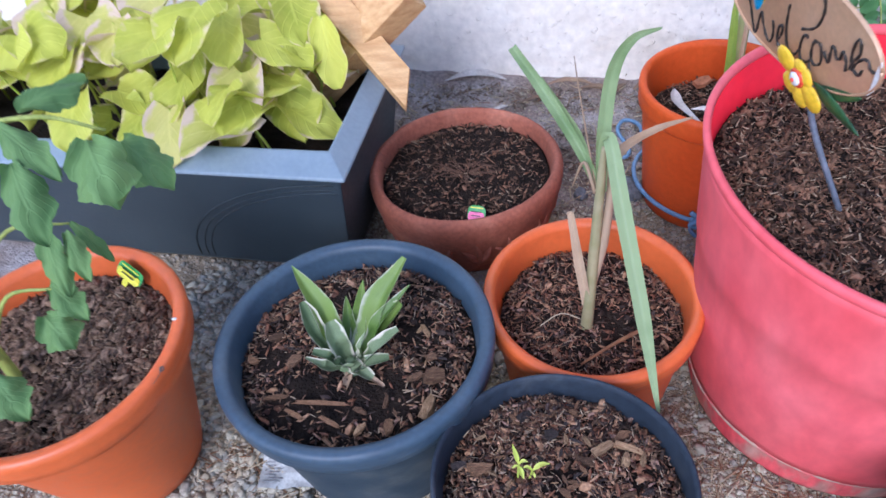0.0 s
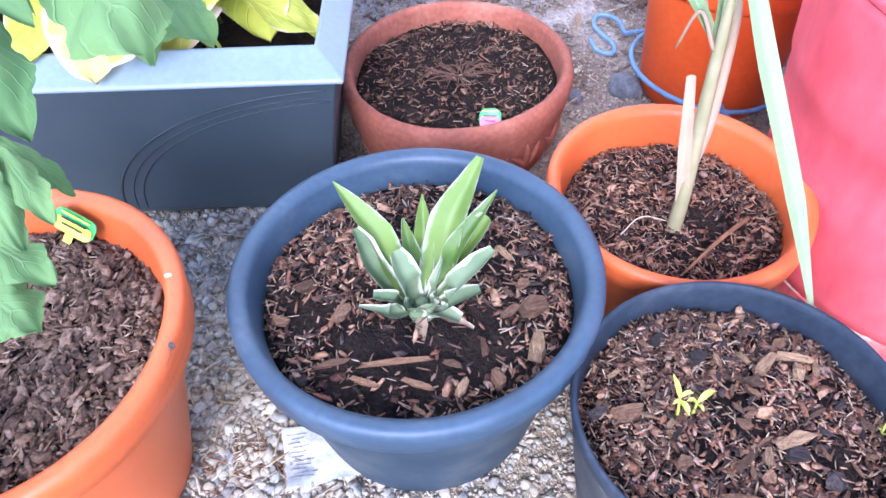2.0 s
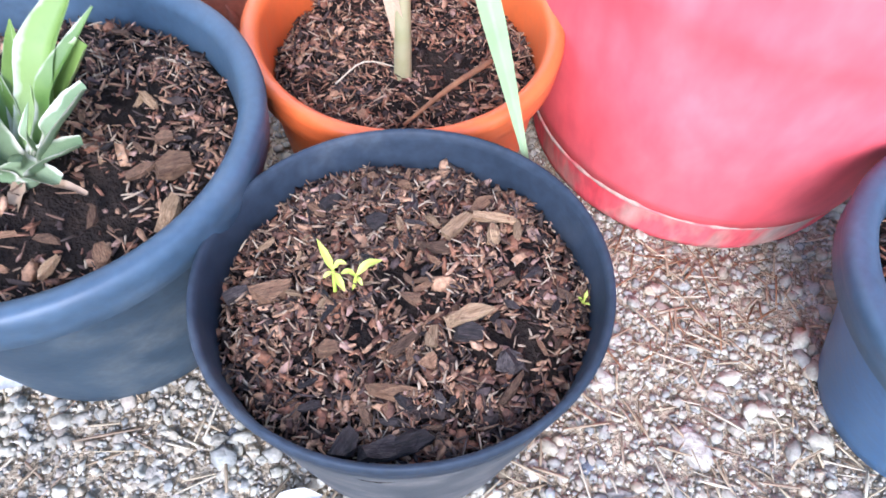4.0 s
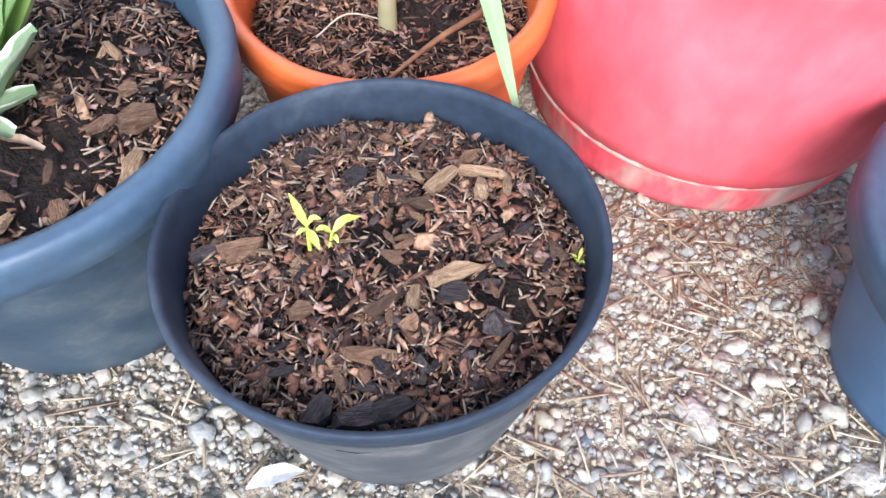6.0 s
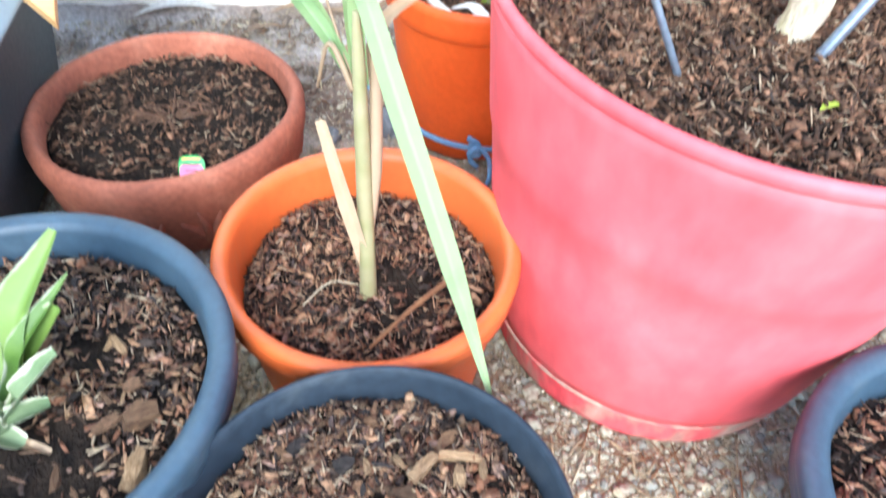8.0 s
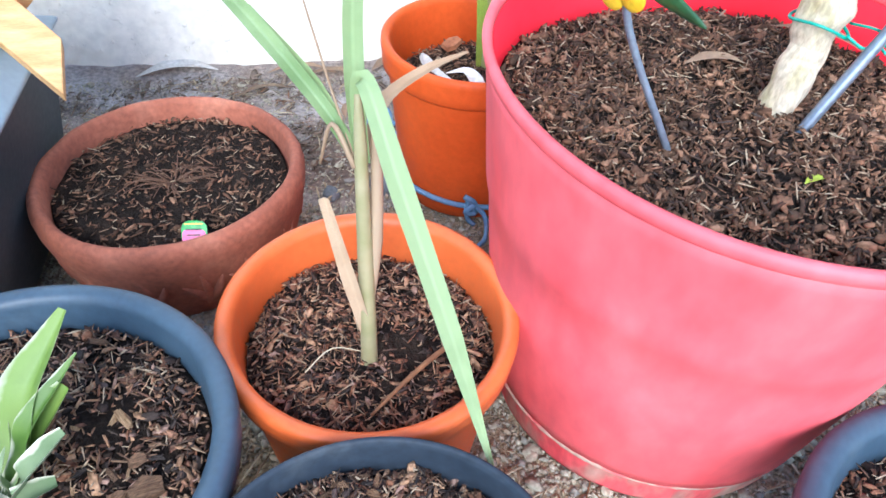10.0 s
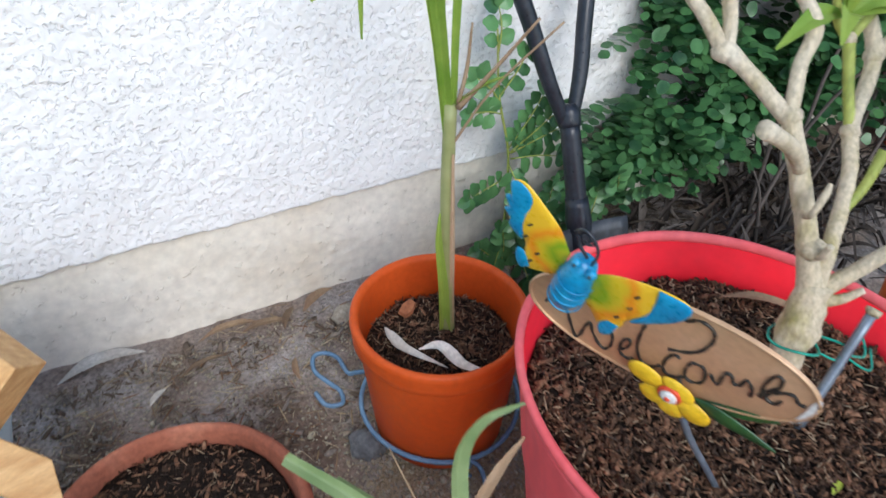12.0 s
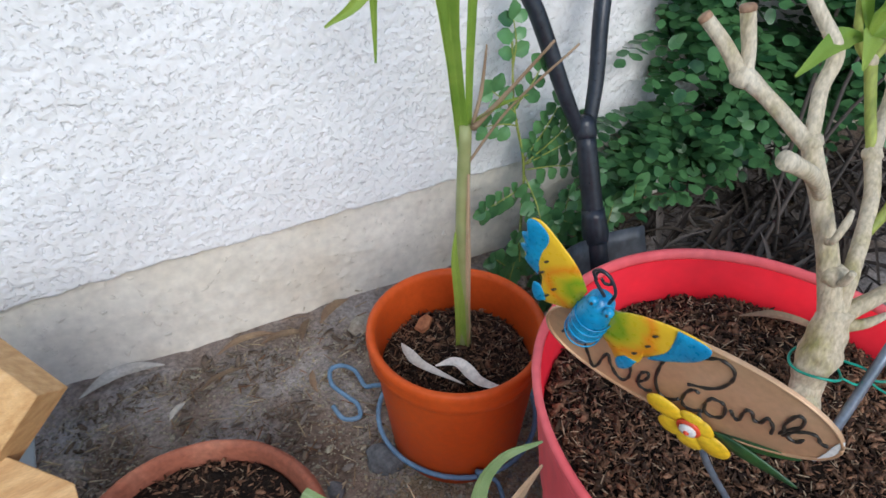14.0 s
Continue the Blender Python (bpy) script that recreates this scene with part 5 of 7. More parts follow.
def palm_cane():
    b = Vector((0.371, 0.866, 0.156))
    pl = thing("cane_plant", b, "upright green cane with long strap leaves and dry stalks", "plant", "potted plants")
    stem("stem", [(0.380, 0.877, 0.146), (0.375, 0.874, 0.25), (0.372, 0.873, 0.36), (0.374, 0.873, 0.472)], [0.0098, 0.0082, 0.0074, 0.0068], CANE, pl, b, n=14)
    strap("sheath", [(0.372, 0.872, 0.158), (0.364, 0.866, 0.24), (0.358, 0.868, 0.31), (0.362, 0.872, 0.345)], [0.014, 0.012, 0.008, 0.002], FRESH, pl, b, 0.6, (-0.5, -1, 0))
    strap("sheath", [(0.380, 0.868, 0.17), (0.374, 0.864, 0.30), (0.372, 0.864, 0.42)], [0.004, 0.006, 0.003], DRYBLADE, pl, b, 0.5, (-0.5, -1, 0))
    for pts, w in (([(0.370, 0.874, 0.44), (0.364, 0.881, 0.53), (0.357, 0.887, 0.62), (0.335, 0.905, 0.74)], [0.007, 0.010, 0.012, 0.010]),
                   ([(0.374, 0.874, 0.45), (0.366, 0.880, 0.55), (0.368, 0.885, 0.66), (0.375, 0.90, 0.76)], [0.007, 0.009, 0.011, 0.008]),
                   ([(0.377, 0.872, 0.45), (0.377, 0.871, 0.56), (0.382, 0.866, 0.68), (0.41, 0.85, 0.78)], [0.006, 0.008, 0.010, 0.007]),
                   ([(0.372, 0.873, 0.46), (0.355, 0.885, 0.62), (0.325, 0.900, 0.70), (0.301, 0.902, 0.64), (0.297, 0.905, 0.545)], [0.010, 0.016, 0.015, 0.010, 0.002]),
                   ([(0.372, 0.874, 0.46), (0.352, 0.889, 0.63), (0.330, 0.902, 0.665), (0.287, 0.902, 0.608), (0.256, 0.915, 0.584)], [0.010, 0.016, 0.014, 0.012, 0.002])):
        strap("leaf", pts, w, FRESH, pl, b, 0.6, (-0.5, -1, 0.2))
    stem("dry_stalk", [(0.378, 0.866, 0.470), (0.396, 0.846, 0.505), (0.424, 0.812, 0.566)], [0.0036, 0.0022, 0.0013], DRYBLADE, pl, b, n=7)
    stem("dry_stalk", [(0.374, 0.871, 0.425), (0.400, 0.840, 0.495), (0.436, 0.794, 0.566)], [0.0016, 0.0014, 0.0011], DRYBLADE, pl, b, n=6)
    stem("dry_stalk", [(0.378, 0.866, 0.475), (0.384, 0.862, 0.51), (0.387, 0.860, 0.555)], [0.0025, 0.0022, 0.001], DRYBLADE, pl, b, n=6)
    strap("dry_leaf", [(0.378, 0.864, 0.478), (0.392, 0.846, 0.497), (0.410, 0.825, 0.513)], [0.008, 0.011, 0.002], FRESH, pl, b, 0.5, (0, 0, 1), "green leaf stub with a brown tip")


palm_cane()


def pruned_tree():
    b = Vector((0.463, 0.522, 0.302))
    tr = thing("pruned_shrub", b, "hard-pruned shrub with pale fissured trunk and green shoots", "shrub", "potted plants")
    stem("trunk", [(0.461, 0.520, 0.290), (0.464, 0.523, 0.330), (0.474, 0.527, 0.352), (0.478, 0.530, 0.385), (0.490, 0.536, 0.422)], [0.0125, 0.0145, 0.0130, 0.0160, 0.0135], PALE_BARK, tr, b, n=18, knobby=0.36, steps=10)
    P, G = PALE_BARK, GREEN_BARK
    limbs = [([(0.487, 0.535, 0.41), (0.482, 0.555, 0.465), (0.479, 0.577, 0.512), (0.475, 0.597, 0.553)], [0.0150, 0.0120, 0.0115, 0.0105], P),
             ([(0.475, 0.597, 0.548), (0.463, 0.627, 0.573), (0.455, 0.649, 0.588)], [0.0095, 0.0088, 0.0105], P),
             ([(0.455, 0.649, 0.585), (0.447, 0.664, 0.606), (0.437, 0.680, 0.625)], [0.0090, 0.0078, 0.0072], P),
             ([(0.456, 0.648, 0.585), (0.458, 0.653, 0.607), (0.455, 0.660, 0.634)], [0.0085, 0.0076, 0.0082], P),
             ([(0.476, 0.596, 0.550), (0.490, 0.608, 0.581), (0.499, 0.612, 0.607), (0.490, 0.635, 0.640)], [0.0085, 0.0075, 0.0085, 0.0065], P),
             ([(0.478, 0.576, 0.514), (0.445, 0.574, 0.545), (0.404, 0.576, 0.571)], [0.0085, 0.0085, 0.0092], P),
             ([(0.490, 0.535, 0.415), (0.500, 0.541, 0.448), (0.531, 0.560, 0.494), (0.545, 0.578, 0.524)], [0.0115, 0.0092, 0.0085, 0.0088], P),
             ([(0.543, 0.576, 0.520), (0.552, 0.582, 0.535), (0.575, 0.595, 0.572), (0.566, 0.617, 0.620)], [0.0078, 0.0078, 0.0092, 0.0075], P),
             ([(0.575, 0.595, 0.570), (0.600, 0.592, 0.59), (0.640, 0.585, 0.615)], [0.007, 0.0065, 0.006], P),
             ([(0.545, 0.578, 0.522), (0.547, 0.592, 0.552), (0.549, 0.607, 0.588)], [0.0062, 0.0060, 0.0068], G),
             ([(0.549, 0.607, 0.586), (0.535, 0.615, 0.605), (0.530, 0.622, 0.635)], [0.005, 0.005, 0.004], G),
             ([(0.549, 0.607, 0.586), (0.566, 0.605, 0.603), (0.590, 0.60, 0.62)], [0.005, 0.005, 0.0045], G),
             ([(0.520, 0.550, 0.475), (0.535, 0.548, 0.492), (0.549, 0.550, 0.518)], [0.0062, 0.0056, 0.0066], G),
             ([(0.492, 0.534, 0.412), (0.512, 0.520, 0.435), (0.528, 0.508, 0.458), (0.536, 0.500, 0.478)], [0.0110, 0.0088, 0.0085, 0.0105], P),
             ([(0.536, 0.500, 0.474), (0.541, 0.505, 0.53), (0.545, 0.513, 0.60), (0.540, 0.52, 0.66)], [0.0075, 0.0066, 0.0064, 0.006], G),
             ([(0.536, 0.499, 0.474), (0.565, 0.492, 0.49), (0.592, 0.487, 0.512), (0.60, 0.488, 0.56)], [0.0078, 0.0072, 0.0075, 0.006], G),
             ([(0.541, 0.505, 0.53), (0.575, 0.50, 0.545), (0.615, 0.495, 0.57)], [0.0050, 0.0046, 0.004], G),
             ([(0.478, 0.560, 0.480), (0.466, 0.551, 0.492), (0.470, 0.549, 0.508), (0.480, 0.552, 0.512)], [0.0035, 0.004, 0.0042, 0.0025], PALE_BARK),
             ([(0.484, 0.548, 0.450), (0.476, 0.536, 0.457), (0.474, 0.532, 0.470)], [0.006, 0.005, 0.004], P),
             ([(0.492, 0.532, 0.405), (0.502, 0.518, 0.412), (0.512, 0.508, 0.424)], [0.009, 0.0065, 0.004], P)]
    for pts, rad, m in limbs:
        stem("limb", pts, [q * 0.70 for q in rad], m, tr, b, n=12, knobby=0.12 if m is P else 0.05, steps=8)
    for k in (2, 3):
        pts, rad, m = limbs[k]
        end, way = Vector(pts[-1]), (Vector(pts[-1]) - Vector(pts[-2])).normalized()
        stem("cut_end", [end - way * 0.003, end + way * 0.0006, end + way * 0.0016], [rad[-1] * 0.74, rad[-1] * 0.72, rad[-1] * 0.40], CUT_WOOD, tr, b, n=12, knobby=0.10, steps=3, label="brown weathered pruning cut")
    for c, r in (((0.455, 0.649, 0.586), 0.0118), ((0.476, 0.596, 0.550), 0.0112), ((0.545, 0.578, 0.523), 0.0100), ((0.536, 0.500, 0.476), 0.0118), ((0.549, 0.607, 0.588), 0.0072), ((0.575, 0.595, 0.572), 0.0100), ((0.471, 0.526, 0.350), 0.0165), ((0.481, 0.545, 0.455), 0.0125)):
        tv, tf = ico(2)
        v = [(Vector(c) - b) + Vector(q) * r * 0.8 * (1 + 0.2 * noise.noise(Vector(q) * 2 + Vector(c) * 40)) for q in tv]
        part("node", mesh("node", v, tf), PALE_BARK, tr)
    for k, (tip, w) in enumerate((((0.455, 0.612, 0.600), 0.028), ((0.500, 0.590, 0.600), 0.026), ((0.525, 0.600, 0.640), 0.030), ((0.57, 0.585, 0.61), 0.026), ((0.50, 0.63, 0.67), 0.03), ((0.60, 0.56, 0.60), 0.026))):
        root = Vector((0.543, 0.612, 0.606))
        t = Vector(tip)
        strap("leaf", [root, root.lerp(t, 0.5) + Vector((0, 0, 0.012)), t], [0.004, w * 0.62, 0.002], FRESH, tr, b, 0.35, (-0.4, -0.5, 0.7))


pruned_tree()


def seedling():
    b = Vector((0.066, 0.323, 0.152))
    pl = thing("seedling", b, "tiny yellow-green seedling with two stalks", "plant", "potted plants")
    stem("stem", [(0.064, 0.322, 0.144), (0.065, 0.326, 0.160), (0.066, 0.331, 0.171)], [0.0013, 0.0012, 0.0010], SEEDLING, pl, b, n=7)
    stem("stem", [(0.073, 0.320, 0.144), (0.075, 0.323, 0.158), (0.078, 0.327, 0.168)], [0.0013, 0.0011, 0.0009], SEEDLING, pl, b, n=7)
    for pts, w in (([(0.066, 0.331, 0.171), (0.064, 0.335, 0.180), (0.061, 0.341, 0.189)], 0.0058), ([(0.066, 0.331, 0.172), (0.070, 0.331, 0.178), (0.074, 0.330, 0.177)], 0.0040), ([(0.066, 0.330, 0.170), (0.068, 0.325, 0.170), (0.070, 0.320, 0.165)], 0.0058),
                   ([(0.066, 0.330, 0.170), (0.063, 0.329, 0.172), (0.060, 0.328, 0.170)], 0.0032), ([(0.078, 0.327, 0.167), (0.085, 0.330, 0.172), (0.094, 0.333, 0.168)], 0.0060), ([(0.078, 0.327, 0.167), (0.074, 0.328, 0.172), (0.070, 0.328, 0.171)], 0.0040),
                   ([(0.078, 0.326, 0.166), (0.079, 0.323, 0.169), (0.080, 0.320, 0.167)], 0.0036)):
        strap("leaf", pts, [0.0009, w * 0.75, w * 0.7, 0.0005], SEEDLING, pl, b, 0.4, (0, -0.3, 1))


seedling()


def broad(name, base_pt, turn, tilt, roll, ln, wd, material, parent, origin, rng, shape, **kw):
    v, f, uv = broad_leaf(ln, wd, rng, shape, **kw)
    m = Matrix.Translation(Vector(base_pt) - Vector(origin)) @ Matrix.Rotation(turn, 4, "Z") @ Matrix.Rotation(-tilt, 4, "Y") @ Matrix.Rotation(roll, 4, "X")
    return part(name, mesh(name, [m @ p for p in v], f, True, uv), material, parent)


def lime_plant():
    rng = random.Random(12)
    origin = Vector((-0.40, 0.88, 0.18))
    pl = thing("lime_leaf_plant", origin, "bushy plant with lime and yellowing heart-shaped leaves in the planter", "plant", "potted plants")
    named = [((-0.366, 0.775, 0.275), -1.50, -0.50, 0.1, 0.078, 0.066, LIME_DRY), ((-0.275, 0.820, 0.295), -1.75, -0.45, -0.2, 0.085, 0.080, LIME_DRY), ((-0.170, 0.880, 0.335), -1.35, -1.0, 0.3, 0.095, 0.050, LIME),
             ((-0.375, 0.85, 0.325), 2.9, 0.10, 0.2, 0.085, 0.062, LIME), ((-0.345, 0.83, 0.305), -1.9, -0.4, 0.1, 0.085, 0.075, LIME), ((-0.30, 0.88, 0.345), -1.4, -0.3, 0.2, 0.08, 0.07, LIME),
             ((-0.22, 0.93, 0.34), -1.2, -0.3, -0.2, 0.08, 0.07, LIME), ((-0.25, 0.86, 0.32), -0.4, -0.3, 0.1, 0.08, 0.07, LIME), ((-0.41, 0.80, 0.27), -2.0, -0.5, 0.0, 0.07, 0.06, LIME), ((-0.50, 0.80, 0.29), -1.6, -0.5, 0.0, 0.08, 0.07, LIME)]
    for p, turn, tilt, roll, ln, wd, m in named:
        broad("leaf", p, turn, tilt, roll, ln, wd, m, pl, origin, rng, "peanut" if wd < 0.055 else "heart", droop=0.15, cup=0.10, ruffle=0.05)
        stem("stalk", [(p[0] * 0.8 - 0.07, p[1] * 0.8 + 0.176, 0.178), (p[0] * 0.95 - 0.02, p[1] * 0.95 + 0.044, p[2] * 0.75 + 0.02), p], [0.0022, 0.002, 0.0014], SEEDLING, pl, origin, n=6)
    for k in range(92):
        u, v = rng.uniform(0.10, 0.74), rng.uniform(0.07, 0.34)
        p = PO + PU * u + PV * v
        z = 0.235 + rng.uniform(0.0, 0.16) * (0.55 + 0.45 * min(1, v / 0.16)) * (1 if u > 0.14 else 0.5)
        s = rng.uniform(0.75, 1.15)
        broad("leaf", (p.x, p.y, z), rng.gauss(-1.6, 0.9), rng.uniform(-0.5, 0.25), rng.uniform(-0.35, 0.35), 0.080 * s, 0.082 * s, LIME if rng.random() < 0.68 else LIME_DRY, pl, origin, rng, "heart", droop=rng.uniform(0.1, 0.35), cup=rng.uniform(0.05, 0.16), ruffle=0.05)
        if k % 2 == 0:
            q = Vector((p.x + rng.uniform(-0.03, 0.03), p.y + rng.uniform(0, 0.04), 0.178))
            stem("stalk", [q, q.lerp(Vector((p.x, p.y, z)), 0.5) + Vector((0.004, 0, 0)), (p.x, p.y, z)], [0.0022, 0.002, 0.0013], SEEDLING, pl, origin, n=6, steps=4)
    w = PO + PU * 0.105 + PV * 0.07
    sp = thing("weed_sprout", (w.x, w.y, 0.178), "small bright green weed sprouting in the planter soil", "plant")
    for k in range(9):
        a = 0.7 * k
        broad("leaf", (w.x + 0.006 * math.cos(a), w.y + 0.006 * math.sin(a), 0.188 + 0.002 * (k % 3)), a, 0.25, 0, 0.016, 0.013, FRESH, sp, (w.x, w.y, 0.178), rng, "oval")


lime_plant()


def tomato_plant():
    rng = random.Random(5)
    origin = Vector((-0.435, 0.410, 0.198))
    pl = thing("tomato_plant", origin, "leafy green tomato plant with drooping compound leaves", "plant", "potted plants")
    stem("stem", [(-0.435, 0.410, 0.185), (-0.425, 0.412, 0.30), (-0.405, 0.42, 0.42), (-0.415, 0.435, 0.52)], [0.006, 0.0055, 0.005, 0.003], GREEN_BARK, pl, origin)
    stalks = [[(-0.405, 0.42, 0.42), (-0.33, 0.43, 0.485), (-0.275, 0.445, 0.490), (-0.235, 0.455, 0.468)], [(-0.42, 0.413, 0.32), (-0.375, 0.455, 0.368), (-0.335, 0.48, 0.352)], [(-0.428, 0.412, 0.26), (-0.39, 0.425, 0.315), (-0.346, 0.432, 0.317)],
              [(-0.43, 0.411, 0.24), (-0.42, 0.38, 0.285), (-0.40, 0.36, 0.285)], [(-0.41, 0.425, 0.45), (-0.46, 0.46, 0.50), (-0.50, 0.50, 0.50)], [(-0.415, 0.42, 0.38), (-0.47, 0.40, 0.43), (-0.52, 0.39, 0.42)]]
    for pts in stalks:
        stem("stalk", pts, [0.0026, 0.0022, 0.0012], GREEN_BARK, pl, origin, n=6)
    leaflets = [((-0.242, 0.440, 0.487), (-0.206, 0.384, 0.455), 0.050), ((-0.238, 0.462, 0.466), (-0.189, 0.430, 0.431), 0.040), ((-0.287, 0.415, 0.492), (-0.255, 0.363, 0.441), 0.036), ((-0.300, 0.435, 0.490), (-0.250, 0.402, 0.470), 0.030),
                ((-0.290, 0.450, 0.492), (-0.262, 0.500, 0.487), 0.034), ((-0.328, 0.463, 0.358), (-0.306, 0.431, 0.329), 0.023), ((-0.335, 0.482, 0.352), (-0.308, 0.472, 0.310), 0.016), ((-0.345, 0.462, 0.364), (-0.322, 0.417, 0.326), 0.027),
                ((-0.350, 0.434, 0.320), (-0.315, 0.412, 0.300), 0.032), ((-0.365, 0.420, 0.306), (-0.328, 0.392, 0.282), 0.042), ((-0.40, 0.368, 0.288), (-0.358, 0.335, 0.258), 0.040),
                ((-0.42, 0.350, 0.280), (-0.395, 0.305, 0.245), 0.040), ((-0.47, 0.47, 0.50), (-0.46, 0.53, 0.48), 0.045), ((-0.50, 0.50, 0.50), (-0.54, 0.55, 0.47), 0.05),
                ((-0.45, 0.45, 0.49), (-0.40, 0.50, 0.485), 0.042), ((-0.52, 0.39, 0.42), (-0.57, 0.38, 0.38), 0.05), ((-0.46, 0.40, 0.42), (-0.45, 0.35, 0.40), 0.042), ((-0.415, 0.435, 0.52), (-0.38, 0.46, 0.54), 0.03), ((-0.415, 0.435, 0.52), (-0.44, 0.47, 0.54), 0.03)]
    for a, t, wd in leaflets:
        a, t = Vector(a), Vector(t)
        if wd > 0.034:
            a = a.lerp(t, 0.22)
        x = (t - a).normalized()
        y = Vector((0.15, -0.35, 1.0)).cross(x).normalized()
        z = x.cross(y)
        ln = (t - a).length * 1.04
        v, f, uv = broad_leaf(ln, wd, rng, "oval", droop=0.06, cup=-0.16, lobes=3, ruffle=0.10, steps=30, rows=7, notch=0.27)
        lift = [a + x * p.x + y * p.y + z * (p.z + 0.10 * ln * math.sin(math.pi * min(max(p.x / ln, 0), 1))) - origin for p in v]
        part("leaflet", mesh("leaflet", lift, f, True, uv), TOMATO, pl)


tomato_plant()


# ---- dark vine bush by the wall, and a sprig of it ----
def vine_bush():
    rg = np.random.default_rng(21)
    rng = random.Random(21)
    bush = thing("vine_bush", (1.05, 0.95, 0.02), "dense dark green bush of small rounded leaflets against the wall", "bush")
    bush_at = Vector((1.05, 0.95, 0.02))
    for k in range(26):
        s = rng.uniform(0.95, 2.05)
        z = rng.uniform(0.16, 0.78)
        out = rng.uniform(0.03, 0.42) * (0.55 + 0.45 * min(1, (s - 0.7) / 0.4))
        p = on_wall(s, z, out)
        root = on_wall(s + rng.uniform(-0.1, 0.1), 0.02, min(out, 0.25))
        stem("branch", [root, root.lerp(p, 0.5) + Vector((rng.uniform(-0.04, 0.04), rng.uniform(-0.04, 0.04), 0.03)), p], [0.004, 0.003, 0.0012], DEAD, bush, bush_at, n=6, steps=4)
    rim_pts = [(0.5 - 0.5 * math.cos(a), 0.43 * math.sin(a), 0.05 - 0.11 * (1 - math.cos(a)) / 2) for a in [2 * math.pi * q / 10 for q in range(10)]]
    leaf_v = np.array(rim_pts + [(0.5, 0, -0.02)])
    leaf_f = np.array([(q, 10, (q + 1) % 10) for q in range(10)])
    places, turns, sizes = [], [], []
    for k in range(4600):
        low = rng.random() < 0.10
        s = (0.84 if low else 0.93) + 1.2 * rng.random() ** 1.1
        z = rng.uniform(0.05, 0.24) if low else rng.uniform(0.08, 0.82)
        deep = 0.05 + 0.42 * min(1.0, max(0.0, s - 0.93) / 0.5)
        out = 0.015 + deep * rng.random()
        if z < 0.09 + 0.85 * out or noise.noise(Vector((s * 9, z * 9, out * 9))) < -0.18:
            continue
        c = on_wall(s, z, out)
        yaw, pit = rng.uniform(-math.pi, 0.0), rng.uniform(-0.9, 0.3)
        d = Vector((math.cos(yaw) * math.cos(pit), math.sin(yaw) * math.cos(pit), math.sin(pit)))
        side = d.cross(Vector((0, 0, 1))).normalized()
        nrm = side.cross(d)
        ln = rng.uniform(0.016, 0.026)
        n = rng.randint(4, 7)
        for i in range(n):
            for sg in (1, -1):
                if i == n - 1 and sg == -1:
                    continue
                x = (d * 0.25 + side * sg * (1.0 if i < n - 1 else 0.0) + d * (0.0 if i < n - 1 else 1.0)).normalized()
                up = (nrm + Vector((rng.gauss(0, 0.3), rng.gauss(0, 0.3), 0.4 + rng.gauss(0, 0.3)))).normalized()
                y = up.cross(x).normalized()
                up = x.cross(y)
                turns.append([[x.x, y.x, up.x], [x.y, y.y, up.y], [x.z, y.z, up.z]])
                places.append(c + d * ln * 0.85 * i)
                sizes.append((ln, ln * 0.95, ln))
    me = scatter_mesh("foliage", leaf_v, leaf_f, np.array(sizes), np.array(turns), np.array([tuple(p) for p in places]) - np.array(tuple(bush_at)), 0.03, rg, True)
    me.uv_layers.new(name="UVMap")
    tagged(part("foliage", me, VINE, bush), "small rounded dark green leaflets", kind="stuff")


vine_bush()


